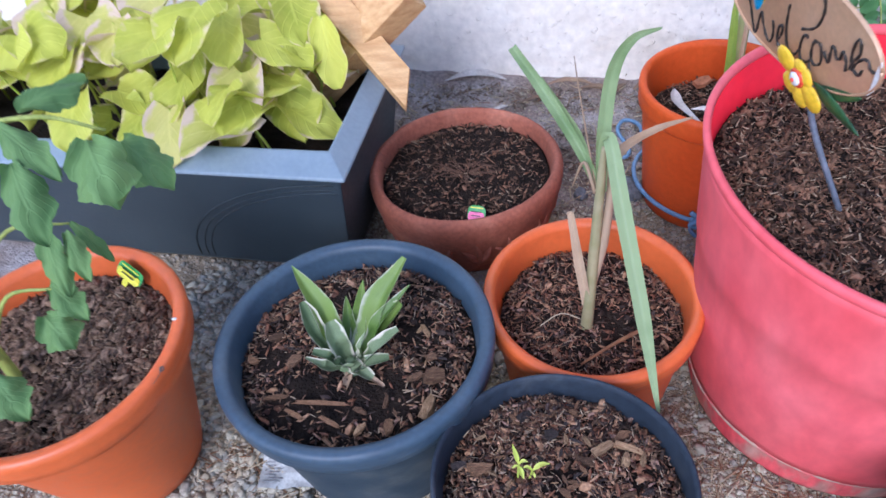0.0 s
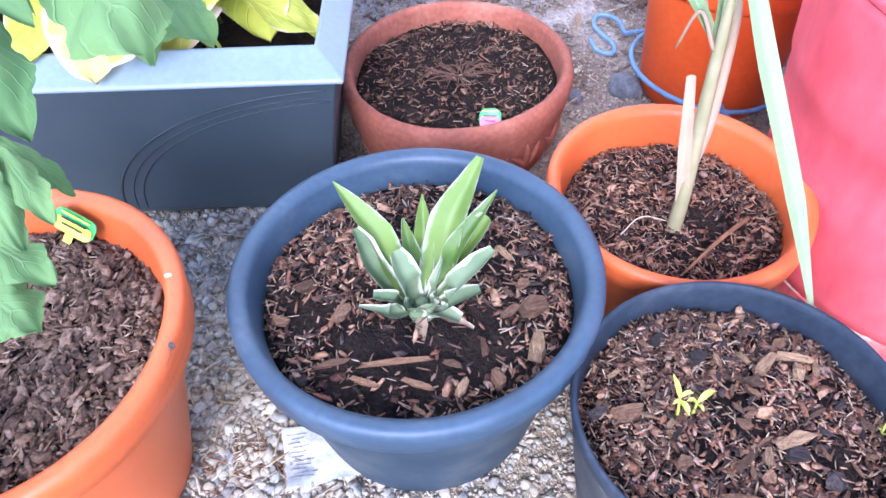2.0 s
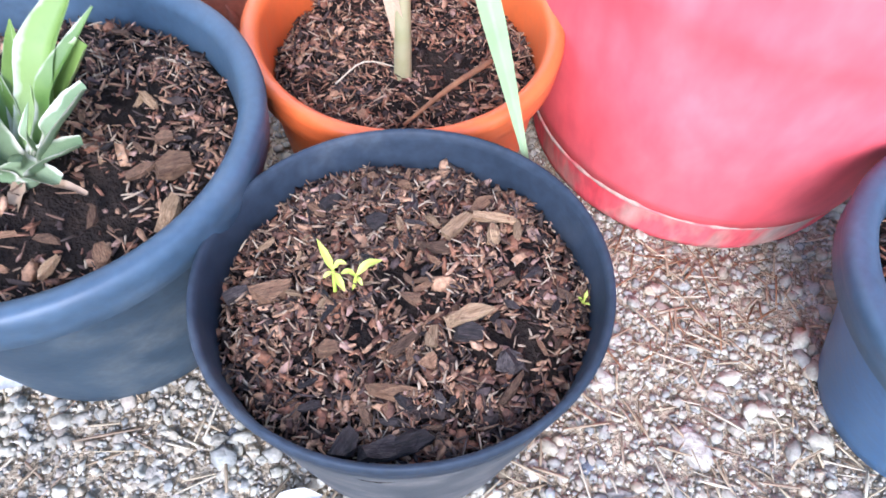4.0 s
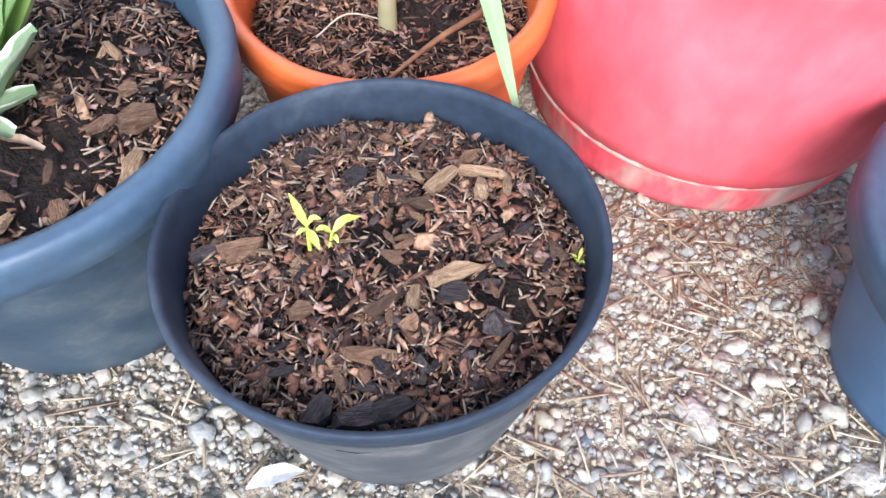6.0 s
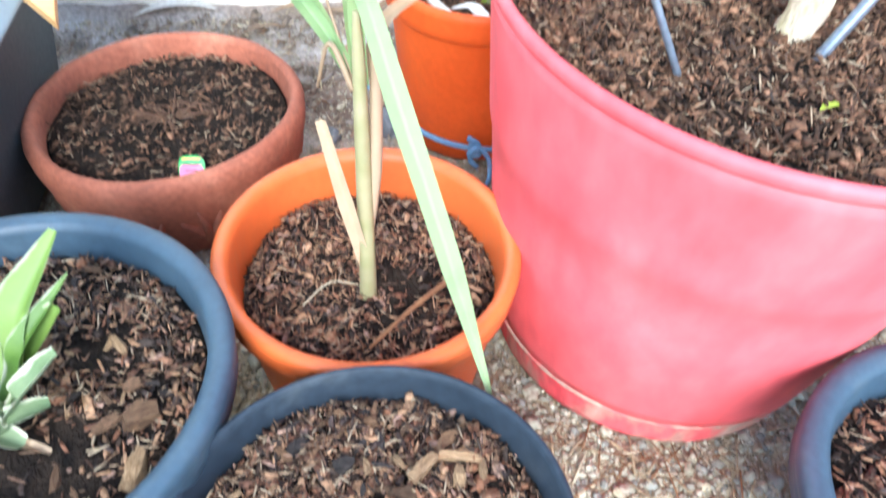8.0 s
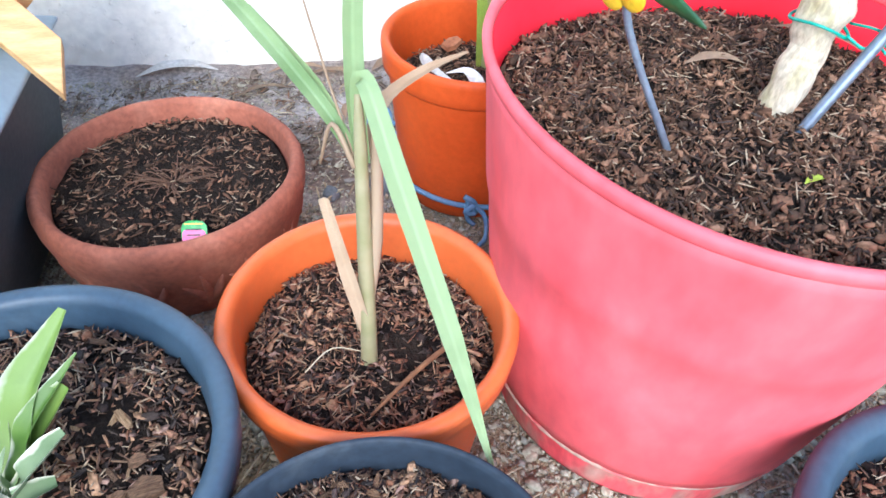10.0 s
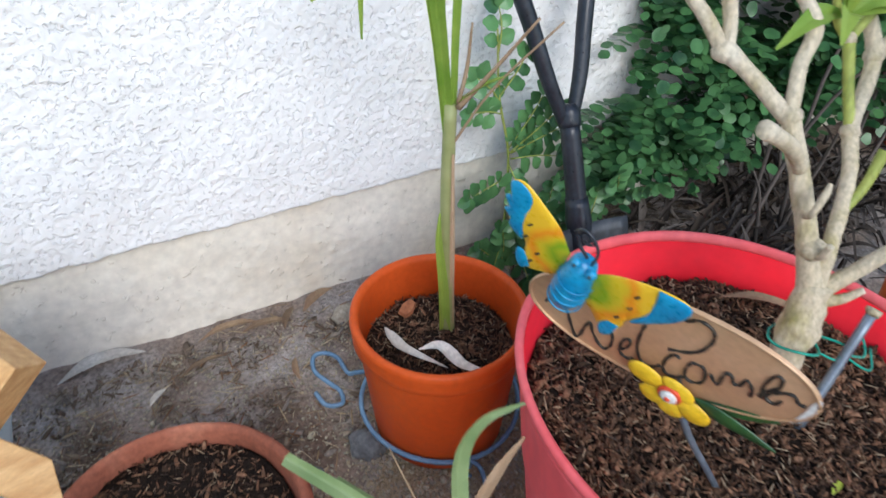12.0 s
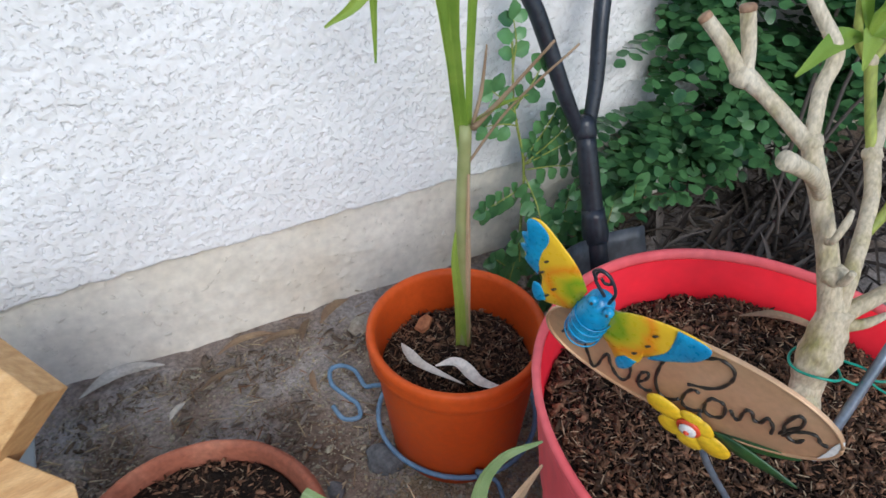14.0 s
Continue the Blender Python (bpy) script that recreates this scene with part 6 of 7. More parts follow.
def vine_sprig():
    base = on_wall(0.66, 0.01, 0.07)
    sp = thing("vine_sprig", base, "climbing sprig with paired rounded green leaflets before the wall", "plant")
    rng = random.Random(2)
    main = [on_wall(0.66, 0.01, 0.07), on_wall(0.655, 0.12, 0.08), on_wall(0.645, 0.24, 0.09), on_wall(0.622, 0.34, 0.09), on_wall(0.612, 0.44, 0.09)]
    stem("stem", main, [0.0028, 0.0024, 0.002, 0.0014], GREEN_BARK, sp, base, n=6)
    fronds = [(on_wall(0.645, 0.24, 0.09), on_wall(0.72, 0.30, 0.10), 6), (on_wall(0.648, 0.22, 0.09), on_wall(0.66, 0.13, 0.14), 7), (on_wall(0.650, 0.23, 0.09), on_wall(0.715, 0.235, 0.12), 4), (on_wall(0.65, 0.20, 0.09), on_wall(0.575, 0.185, 0.10), 5),
              (on_wall(0.622, 0.34, 0.09), on_wall(0.655, 0.40, 0.10), 3), (on_wall(0.615, 0.40, 0.09), on_wall(0.612, 0.47, 0.09), 3), (on_wall(0.63, 0.31, 0.09), on_wall(0.57, 0.33, 0.10), 3), (on_wall(0.628, 0.32, 0.09), on_wall(0.585, 0.375, 0.09), 3),
              (on_wall(0.655, 0.12, 0.08), on_wall(0.60, 0.06, 0.14), 5), (on_wall(0.655, 0.14, 0.08), on_wall(0.73, 0.12, 0.12), 5), (on_wall(0.66, 0.08, 0.08), on_wall(0.66, 0.02, 0.17), 5), (on_wall(0.66, 0.10, 0.08), on_wall(0.76, 0.05, 0.13), 6), (on_wall(0.80, 0.02, 0.1), on_wall(0.80, 0.15, 0.13), 6), (on_wall(0.80, 0.05, 0.1), on_wall(0.74, 0.16, 0.15), 6),
              (on_wall(0.64, 0.02, 0.10), on_wall(0.585, 0.10, 0.12), 6), (on_wall(0.64, 0.02, 0.10), on_wall(0.62, 0.13, 0.13), 6), (on_wall(0.66, 0.03, 0.12), on_wall(0.68, 0.15, 0.13), 6), (on_wall(0.70, 0.02, 0.10), on_wall(0.73, 0.16, 0.10), 7),
              (on_wall(0.62, 0.02, 0.14), on_wall(0.57, 0.05, 0.18), 5), (on_wall(0.68, 0.02, 0.14), on_wall(0.64, 0.07, 0.20), 5), (on_wall(0.645, 0.25, 0.09), on_wall(0.70, 0.33, 0.09), 6), (on_wall(0.65, 0.24, 0.09), on_wall(0.73, 0.27, 0.10), 6), (on_wall(0.76, 0.02, 0.08), on_wall(0.79, 0.19, 0.09), 7),
              (on_wall(0.86, 0.10, 0.1), on_wall(0.80, 0.205, 0.17), 6), (on_wall(0.86, 0.10, 0.1), on_wall(0.86, 0.18, 0.2), 6)]
    for a, t, n in fronds:
        stem("stalk", [a, a.lerp(t, 0.5) + Vector((0, -0.006, 0.006)), t], [0.0014, 0.0011, 0.0007], GREEN_BARK, sp, base, n=5, steps=4)
        d = (t - a).normalized()
        side = d.cross(WALL_N).normalized()
        for i in range(n):
            c = a.lerp(t, (i + 1) / n)
            for sg in ((1, -1) if i < n - 1 else (1, -1, 0)):
                x = (side * sg + d * (0.35 if sg else 1.0)).normalized()
                ln = rng.uniform(0.020, 0.028)
                pts = [c, c + x * ln * 0.5 + WALL_N * 0.002, c + x * ln]
                strap("leaflet", pts, [ln * 0.25, ln * 0.85, ln * 0.80, ln * 0.2], VINE, sp, base, 0.12, tuple(WALL_N + Vector((0, 0, 0.5)) + Vector((rng.gauss(0, 0.25), 0, rng.gauss(0, 0.25)))))


vine_sprig()


def dead_leaves():
    rng = random.Random(8)
    pieces = []
    for k in range(420):
        x, y = rng.uniform(0.74, 1.45), rng.uniform(0.66, 1.0)
        if y + 0.158 * x > 1.19:
            continue
        a, l = rng.uniform(0, 6.28), rng.uniform(0.06, 0.17)
        up = rng.uniform(-0.1, 1.3)
        p0 = Vector((x, y, ground_z(x, y) + rng.uniform(0.0, 0.03)))
        d = Vector((math.cos(a), math.sin(a), up)).normalized()
        p1 = p0 + d * l * 0.5 + Vector((0, 0, 0.012))
        p2 = p0 + d * l + Vector((0, 0, -0.02))
        if p2.z < 0.01:
            p2.z = 0.012
        v, f, uv = blade([p0, p1, p2], [0.006, rng.uniform(0.005, 0.015), 0.002], 0.5, (0, 0, 1), 4, 0, 2)
        pieces.append((v, f))
    ob = part("dead_strap_leaves", mesh("dead_strap_leaves", *merge(*pieces)), DEAD)
    tagged(ob, "heap of grey dry strap leaves under the bush", "dead leaves", kind="stuff")


dead_leaves()


# ---- welcome sign on a wire stake ----
def sign():
    o = Vector((0.293, 0.546, 0.4715))
    ex, ey, nn = Vector((0.2639, -0.9642, 0.0254)), Vector((-0.207, -0.0309, 0.9778)), Vector((-0.9421, -0.2633, -0.2078))
    sg = thing("garden_sign", (0.359, 0.494, 0.300), "oval copper garden sign lettered Welcome with an enamelled butterfly and flower", "garden sign")
    root = Vector((0.359, 0.494, 0.300))

    def at(x, y, out=0.0):
        return o + ex * (x / 1000) + ey * (y / 1000) + nn * (out / 1000) - root

    def plate(outline, out, thick=1.2, dome=0.0, cuts=6):
        """A flat enamelled plate from an outline, slightly domed, with thickness."""
        cx, cy = sum(p[0] for p in outline) / len(outline), sum(p[1] for p in outline) / len(outline)
        sm = [tuple(q)[:2] for q in spline([(*p, 0) for p in outline + outline[:1]], cuts)][:-1]
        n = len(sm)
        v, f = [], []
        fr = (1.0, 0.97, 0.75, 0.45, 0.12)
        for s in fr:
            v += [at(cx + (x - cx) * s, cy + (y - cy) * s, out + dome * (1 - s * s) - (0.5 if s == 1.0 else 0)) for x, y in sm]
        v += [at(x, y, out - thick) for x, y in sm]
        for i in range(len(fr) - 1):
            f += [(i * n + k, i * n + (k + 1) % n, (i + 1) * n + (k + 1) % n, (i + 1) * n + k) for k in range(n)]
        f.append(tuple(range((len(fr) - 1) * n, len(fr) * n)))
        b = len(fr) * n
        f += [(k, b + k, b + (k + 1) % n, (k + 1) % n) for k in range(n)]
        f.append(tuple(b + k for k in range(n - 1, -1, -1)))
        return v, f
    c6, s6 = math.cos(0.105), math.sin(0.105)

    def rim_point(a, rx, ry):
        x, y = rx * math.cos(a), ry * math.sin(a)
        return 2 + x * c6 - y * s6, -5 + x * s6 + y * c6
    board = [rim_point(2 * math.pi * k / 28, 98, 46) for k in range(28)]
    part("board", mesh("board", *plate(board, 0, 1.6, 0, 3)), SIGN, sg)
    edge = [at(*rim_point(2 * math.pi * k / 60, 97, 45), 0.3) for k in range(61)]
    part("rolled_edge", mesh("rolled_edge", *tube(edge, [0.0013, 0.0013], 6, 1)), SIGN, sg)
    dy = -5
    low = lambda pts: [(x, y + dy) for x, y in pts]
    wl = [(-54, 65), (-64, 42), (-74, 37), (-89, 36), (-86, 60), (-95, 69), (-98, 81), (-93, 98), (-91, 109), (-82, 110), (-70, 97), (-60, 83)]
    left_wing = part("wing", mesh("wing", *plate(low(wl), 14, 1.0, 2)), enamel_wing("left_wing_enamel", at(-56, 61 + dy, 15), 0.030), sg, "green to orange enamelled wing")
    part("wing_tip", mesh("wing_tip", *plate(low([(-88, 62), (-93, 66), (-97, 72), (-94.5, 76), (-99, 84), (-95.5, 88), (-97, 96), (-93, 99), (-92, 109), (-86, 111), (-80, 106), (-78, 98), (-83, 82)]), 15.4, 0.8, 1.4)), WING_BLUE, left_wing, "blue enamelled wing tip")
    part("wing_tail", mesh("wing_tail", *plate(low([(-84, 38), (-91, 34), (-94, 42), (-92, 52), (-86, 50)]), 15.2, 0.8, 0.8)), WING_BLUE, left_wing)
    wr = [(-37, 57), (-21, 65), (5, 69), (22, 65), (18, 52), (2, 38), (-14, 28), (-18, 18), (-30, 5), (-38, 19), (-44, 32)]
    right_wing = part("wing", mesh("wing", *plate(low(wr), 14, 1.0, 2)), enamel_wing("right_wing_enamel", at(-40, 50 + dy, 15), 0.040), sg, "green to orange enamelled wing")
    part("wing_tip", mesh("wing_tip", *plate(low([(4, 69.5), (23, 66), (18.5, 51.5), (2, 37.5), (-12, 29), (-2, 44), (2, 56)]), 15.4, 0.8, 1.4)), WING_BLUE, right_wing, "blue enamelled wing tip")
    part("wing_tail", mesh("wing_tail", *plate(low([(-19, 19), (-24, 8), (-31, 3), (-33, 12), (-26, 21)]), 15.2, 0.8, 0.8)), WING_BLUE, right_wing)
    for x, y in ((-80, 80), (-84, 68), (-76, 56), (-82, 46), (-8, 57), (-12, 44), (-20, 30)):
        part("wing_slot", mesh("wing_slot", *tube([at(x - 1.6, y - 1.2 + dy, 16.2), at(x, y + dy, 16.6), at(x + 1.6, y + 1.2 + dy, 16.2)], [0.0005, 0.0009, 0.0005], 6, 2)), LETTER, left_wing if x < -50 else right_wing)
    body = [at(-61, 11, 9), at(-59, 16, 11), at(-55, 26, 13), at(-51, 38, 14), at(-47, 49, 14), at(-44, 58, 13), at(-42, 62, 12)]
    fly = part("body", mesh("body", *tube(body, [0.0060, 0.0105, 0.0125, 0.0120, 0.0105, 0.0085, 0.004], 16, 5)), WING_BLUE, sg, "ribbed blue butterfly body")
    for s in range(4):
        c = at(-57 + 2.7 * s, 20 + 7.5 * s, 14)
        ring = [c + (ex * 0.92 - ey * 0.35) * 0.0122 * math.cos(a) + nn * 0.0122 * math.sin(a) for a in [2 * math.pi * k / 18 for k in range(19)]]
        part("body_rib", mesh("body_rib", *tube(ring, [0.0006, 0.0006], 5, 1)), WING_BLUE, fly)
    for x, y in ((-46, 64), (-36, 59)):
        tv, tf = ico(2)
        part("eye", mesh("eye", [at(x, y, 20) + Vector(q) * 0.0036 for q in tv], tf), WING_BLUE, fly)
        part("pupil", mesh("pupil", [at(x + 0.6, y + 1.2, 23.2) + Vector(q) * 0.0010 for q in tv], tf), LETTER, fly)
    for sgn, pts in ((1, [(-44, 76), (-50, 88), (-47, 97), (-41, 96), (-40, 90), (-44, 88), (-46, 91)]), (2, [(-40, 74), (-36, 86), (-39, 97), (-45, 101), (-50, 97), (-48, 91)])):
        part("antenna", mesh("antenna", *tube([at(x + 3, y - 9, 14 + 2 * sgn) for x, y in pts], [0.0011, 0.0009], 6, 6)), BLACK, fly, "curled black wire antenna")
    # painted lettering
    strokes = (("letter", [(-82, -18), (-77, -11), (-70, -9), (-65, -16), (-62, -28), (-58, -42), (-54, -38), (-50, -25), (-46, -18), (-44, -28), (-39, -38), (-34, -40), (-30, -33), (-29, -23), (-30, -18)]),
               ("letter", [(-24, -33), (-19, -28), (-16, -20), (-17, -16), (-21, -20), (-23, -29), (-22, -36), (-17, -38), (-13, -35)]),
               ("letter", [(-7, 7), (-9, -1), (-11, -17), (-9, -30), (-4, -35), (2, -33), (6, -28)]),
               ("flourish", [(17, 29), (25, 35), (32, 33), (35, 27), (34, 18), (29, 7), (22, 0), (10, -6)]),
               ("letter", [(18, -10), (14, -9), (10, -16), (8, -26), (10, -33), (16, -33), (22, -28)]),
               ("letter", [(26, -8), (23, -16), (23, -26), (28, -29), (34, -24), (35, -15), (33, -8), (28, -8), (26, -8)]),
               ("letter", [(38, -11), (41, -17), (44, -17), (45, -9), (47, -2), (50, -3), (52, -9), (56, -8), (58, -1), (60, -1), (63, -7), (63, -14)]),
               ("letter", [(67, -10), (71, -1), (76, 7), (76, 16), (73, 17), (70, 11), (68, -1), (72, -9), (77, -10), (80, -4)]),
               ("flourish", [(69, -10), (74, -1), (80, 5), (85, 6), (88, 1), (92, 1)]))
    for kind_of, pts in strokes:
        thick = [0.0006 + 0.0008 * abs(math.sin(1.3 * i + 0.5)) for i in range(2 * len(pts))]
        part(kind_of, mesh(kind_of, *tube([at(x, y, 0.5) for x, y in pts], thick, 7, 6)), LETTER, sg)
    # Shadow below the flower, built as a thin dark plate on the board.
    part("shadow_patch", mesh("shadow_patch", *plate([(33, -44), (52, -36), (83, -26), (70, -38), (52, -46)], 1.0, 0.6, 0)), LEAF_ENAMEL, sg, "dark plate standing in for the shadow under the flower")
    fx, fy = 18.0, -43.5
    flower = part("flower", mesh("flower", *plate([(fx + 8.5 * math.cos(a), fy + 8.5 * math.sin(a)) for a in [math.pi * k / 6 for k in range(12)]], 9, 1.5, 1.2, 2)), RED, sg, "red ringed flower of yellow petals")
    for px, py, w in ((-12, -34, 11), (0, -62, 11), (18, -29, 9), (32, -38, 10), (43, -62, 12), (20, -71, 11)):
        dx, dy = px - fx, py - fy
        L = math.hypot(dx, dy)
        ux, uy = dx / L, dy / L
        out = [(fx + ux * L * a - uy * w * b, fy + uy * L * a + ux * w * b) for a, b in ((0.1, 0.25), (0.5, 0.85), (0.9, 0.75), (1.05, 0.0), (0.9, -0.75), (0.5, -0.85), (0.1, -0.25))]
        part("petal", mesh("petal", *plate(out, 6, 1.0, 2.5)), YELLOW, flower, "yellow enamelled petal")
    for r, h, m, nm in ((6, 11, WHITE, "flower_centre"), (2, 12.4, RED, "flower_dot")):
        part(nm, mesh(nm, *plate([(fx + r * math.cos(a), fy + r * math.sin(a)) for a in [math.pi * k / 6 for k in range(12)]], h, 1.5, 1.2, 2)), m, flower)
    part("leaf", mesh("leaf", *plate([(30, -42), (45, -40), (66, -46), (88, -57), (66, -57), (46, -54)], 3, 1.0, 1.2)), LEAF_ENAMEL, sg, "dark green metal leaf")
    part("end_cap", mesh("end_cap", *plate([(88, -21), (95, -11), (98.5, 3), (98, 13), (94.5, 6), (92, -7)], 1.1, 0.6, 0)), WHITE, sg, "pale chipped end of the board")
    stake = [o - root + ex * 0.018 - nn * 0.003 + ey * (-0.02), o - root + ex * 0.030 - ey * 0.085, Vector((0.359, 0.494, 0.300)) - root, Vector((0.368, 0.488, 0.262)) - root]
    part("stake", mesh("stake", *tube(stake, [0.0026, 0.0026], 8, 6)), STEEL, sg, "thin blue-grey wire stake")


sign()


# ---- support rod with green tie in the pink pot ----
def rod():
    b = Vector((0.463, 0.491, 0.315))
    rd = thing("support_rod", b, "grey metal rod pushed into the soil", "rod")
    d = (Vector((0.515, 0.496, 0.406)) - b)
    part("shaft", mesh("shaft", *tube([-d * 0.45, d * 0.5, d], [0.0042, 0.0042], 12, 2)), STEEL, rd)
    part("cap", mesh("cap", *tube([d * 0.985, d * 1.01, d * 1.04], [0.0042, 0.0064, 0.0062], 12, 2)), PALE_BARK, rd, "pale weathered rod end")
    tie = thing("plant_tie", (0.476, 0.528, 0.372), "green plastic tie binding the trunk to the rod", "tie")
    c = Vector((0.476, 0.528, 0.372))
    loop = [Vector((0.0205 * math.cos(a), 0.0205 * math.sin(a), 0.003 * math.sin(a * 2) - 0.004 * math.cos(a))) for a in [2 * math.pi * k / 20 for k in range(21)]]
    part("loop", mesh("loop", *tube(loop, [0.0012, 0.0012], 6, 2)), GREEN_TIE, tie)
    q = Vector((0.495, 0.494, 0.372)) - c
    part("strand", mesh("strand", *tube([Vector((0.004, -0.021, 0)), Vector((0.014, -0.030, -0.006)), q, q + Vector((0.03, -0.006, -0.014)), q + Vector((0.05, 0.012, -0.004)), q + Vector((0.052, 0.004, 0.010))], [0.0011, 0.0011], 6, 5)), GREEN_TIE, tie)
    part("strand", mesh("strand", *tube([Vector((0.02, -0.006, 0)), Vector((0.024, -0.028, 0.004)), q + Vector((0.004, 0, -0.004)), q + Vector((0.024, -0.016, -0.02)), q + Vector((0.046, -0.004, -0.018))], [0.0011, 0.0011], 6, 5)), GREEN_TIE, tie)


rod()


# ---- blue wire hanger round the terracotta-orange pot ----
def hanger():
    c = Vector((0.366, 0.872, 0.0))
    hg = thing("wire_hanger", c, "blue plastic-coated wire ring and hooks of a hanging pot", "wire hanger")
    ring = [Vector((0.107 * math.cos(a), 0.107 * math.sin(a), 0.037 + 0.004 * math.sin(a * 2 + 1))) for a in [2 * math.pi * k / 40 for k in range(41)]]
    part("ring", mesh("ring", *tube(ring, [0.0034, 0.0034], 8, 1)), STRING, hg)
    k = Vector((0.327, 0.770, 0.038)) - c
    part("knot", mesh("knot", *tube([k + Vector((-0.006, 0, 0.016)), k + Vector((0.006, -0.004, 0.006)), k + Vector((-0.006, -0.007, -0.002)), k + Vector((0.007, -0.006, -0.006)), k + Vector((0.0, 0.0, 0.010)), k + Vector((-0.004, -0.007, -0.010)), k + Vector((0.004, -0.012, -0.020))], [0.0038, 0.0036, 0.0032], 7, 5)), STRING, hg)
    part("tail", mesh("tail", *tube([k + Vector((0.006, -0.004, 0.004)), k + Vector((0.016, -0.016, -0.008)), k + Vector((0.010, -0.036, -0.022)), k + Vector((-0.004, -0.046, -0.024))], [0.003, 0.003], 7, 5)), STRING, hg)
    hook = [(0.312, 0.965, 0.036), (0.300, 0.985, 0.022), (0.293, 0.998, 0.014), (0.296, 1.033, 0.012), (0.285, 1.054, 0.011), (0.268, 1.057, 0.010), (0.257, 1.033, 0.009), (0.262, 1.006, 0.009), (0.269, 0.978, 0.009), (0.260, 0.958, 0.009), (0.241, 0.968, 0.009), (0.238, 0.994, 0.012)]
    part("hook", mesh("hook", *tube([Vector(p) - c for p in hook], [0.0034, 0.0034], 8, 6)), STRING, hg)


hanger()


# ---- shovel leaning at the wall ----
def shovel():
    a, cl = Vector((0.667, 0.931, 0.160)), Vector((0.680, 0.991, 0.305))
    sh = thing("shovel", a, "black steel shovel with a forked handle leaning on the wall", "shovel")
    f = lambda p: Vector(p) - a
    part("socket", mesh("socket", *tube([f(a - (cl - a) * 0.35), f(a.lerp(cl, 0.5)), f(cl)], [0.0165, 0.0155, 0.0150], 14, 4)), BLACK, sh)
    part("ferrule", mesh("ferrule", *tube([f(a.lerp(cl, -0.05)), f(a.lerp(cl, 0.05)), f(a.lerp(cl, 0.28))], [0.0185, 0.0205, 0.0175], 14, 3)), BLACK, sh)
    part("collar", mesh("collar", *tube([f(a.lerp(cl, 0.96)), f(cl), f(a.lerp(cl, 1.10)), f(a.lerp(cl, 1.16))], [0.0165, 0.0175, 0.017, 0.011], 14, 3)), BLACK, sh)
    top_end = Vector((0.735, 1.085, 0.86))
    for s, top in ((-1, (0.622, 1.050, 0.475)), (1, (0.732, 1.038, 0.460))):
        t = Vector(top)
        far = cl + (t - cl) * 2.0
        part("arm", mesh("arm", *tube([f(cl + Vector((0.004 * s, 0, -0.01))), f(cl.lerp(t, 0.4) + Vector((0.008 * s, 0, 0.0))), f(t), f(far), f(top_end + Vector((0.05 * s, 0, -0.05)))], [0.0095, 0.0112, 0.0118, 0.0120, 0.0120], 14, 8)), BLACK, sh)
    part("grip", mesh("grip", *tube([f(top_end + Vector((-0.055, 0, -0.05))), f(top_end), f(top_end + Vector((0.055, 0, -0.05)))], [0.0165, 0.0165], 12, 5)), BLACK, sh)
    v, fc = [], []
    d = (cl - a).normalized()
    side = Vector((0.985, -0.17, 0)).normalized()
    nrm = side.cross(d)
    for i in range(9):
        for j in range(13):
            s, t = j / 6 - 1, i / 8
            w = 0.075 * (1 - 0.25 * max(0, t - 0.6) / 0.4)
            v.append(f(a + side * s * w - d * (0.0 + 0.16 * t) + nrm * (0.018 * s * s)))
    n0 = len(v)
    v += [p + nrm * 0.002 for p in v]
    for i in range(8):
        for j in range(12):
            k = i * 13 + j
            fc.append((k, k + 1, k + 14, k + 13))
            fc.append((n0 + k, n0 + k + 13, n0 + k + 14, n0 + k + 1))
    for j in range(12):
        fc.append((j, n0 + j, n0 + j + 1, j + 1))
    for i in range(8):
        fc.append((i * 13, i * 13 + 13, n0 + i * 13 + 13, n0 + i * 13))
        fc.append((i * 13 + 12, n0 + i * 13 + 12, n0 + i * 13 + 25, i * 13 + 25))
    shovel_blade = part("blade", mesh("blade", v, fc), WORN_STEEL, sh, "worn grey steel blade")
    for j in range(7):
        p = a + side * (0.022 + 0.0075 * j) - d * 0.004 - nrm * 0.001
        part("tread_rib", mesh("tread_rib", *tube([f(p), f(p - d * 0.03), f(p - d * 0.05)], [0.0022, 0.0022], 6, 2)), WORN_STEEL, shovel_blade)


shovel()


# ---- wood boards lying over the planter ----
def board(p, q, wide, thick, face, cut, label, side=0):
    p, q = Vector(p), Vector(q)
    bd = thing("wood_board", p, label, "board", "wood boards")
    d = (q - p).normalized()
    nf = Vector(face)
    nf = (nf - d * nf.dot(d)).normalized()
    w = d.cross(nf)
    if w.z < 0:
        w = -w
    ln = (q - p).length
    skew = cut * wide
    v = []
    for s, t in ((0, -1), (skew, 1)):
        for k in (-1, 1):
            v.append(d * s + w * (t + side) * wide / 2 + nf * k * thick / 2)
    for t in (-1, 1):
        for k in (-1, 1):
            v.append(d * ln + w * (t + side) * wide / 2 + nf * k * thick / 2)
    fc = [(0, 1, 3, 2), (4, 6, 7, 5), (0, 2, 6, 4), (1, 5, 7, 3), (2, 3, 7, 6), (0, 4, 5, 1)]
    ob = part("plank", mesh("plank", v, fc, False), PINE_WOOD, bd)
    bev = ob.modifiers.new("soft_edges", "BEVEL")
    bev.width, bev.segments = 0.0015, 2


board((-0.069, 0.833, 0.212), (-0.255, 1.001, 0.377), 0.040, 0.020, (0.15, -0.60, 0.785), 1.0, "pale raw pine board resting across the planter", 1)
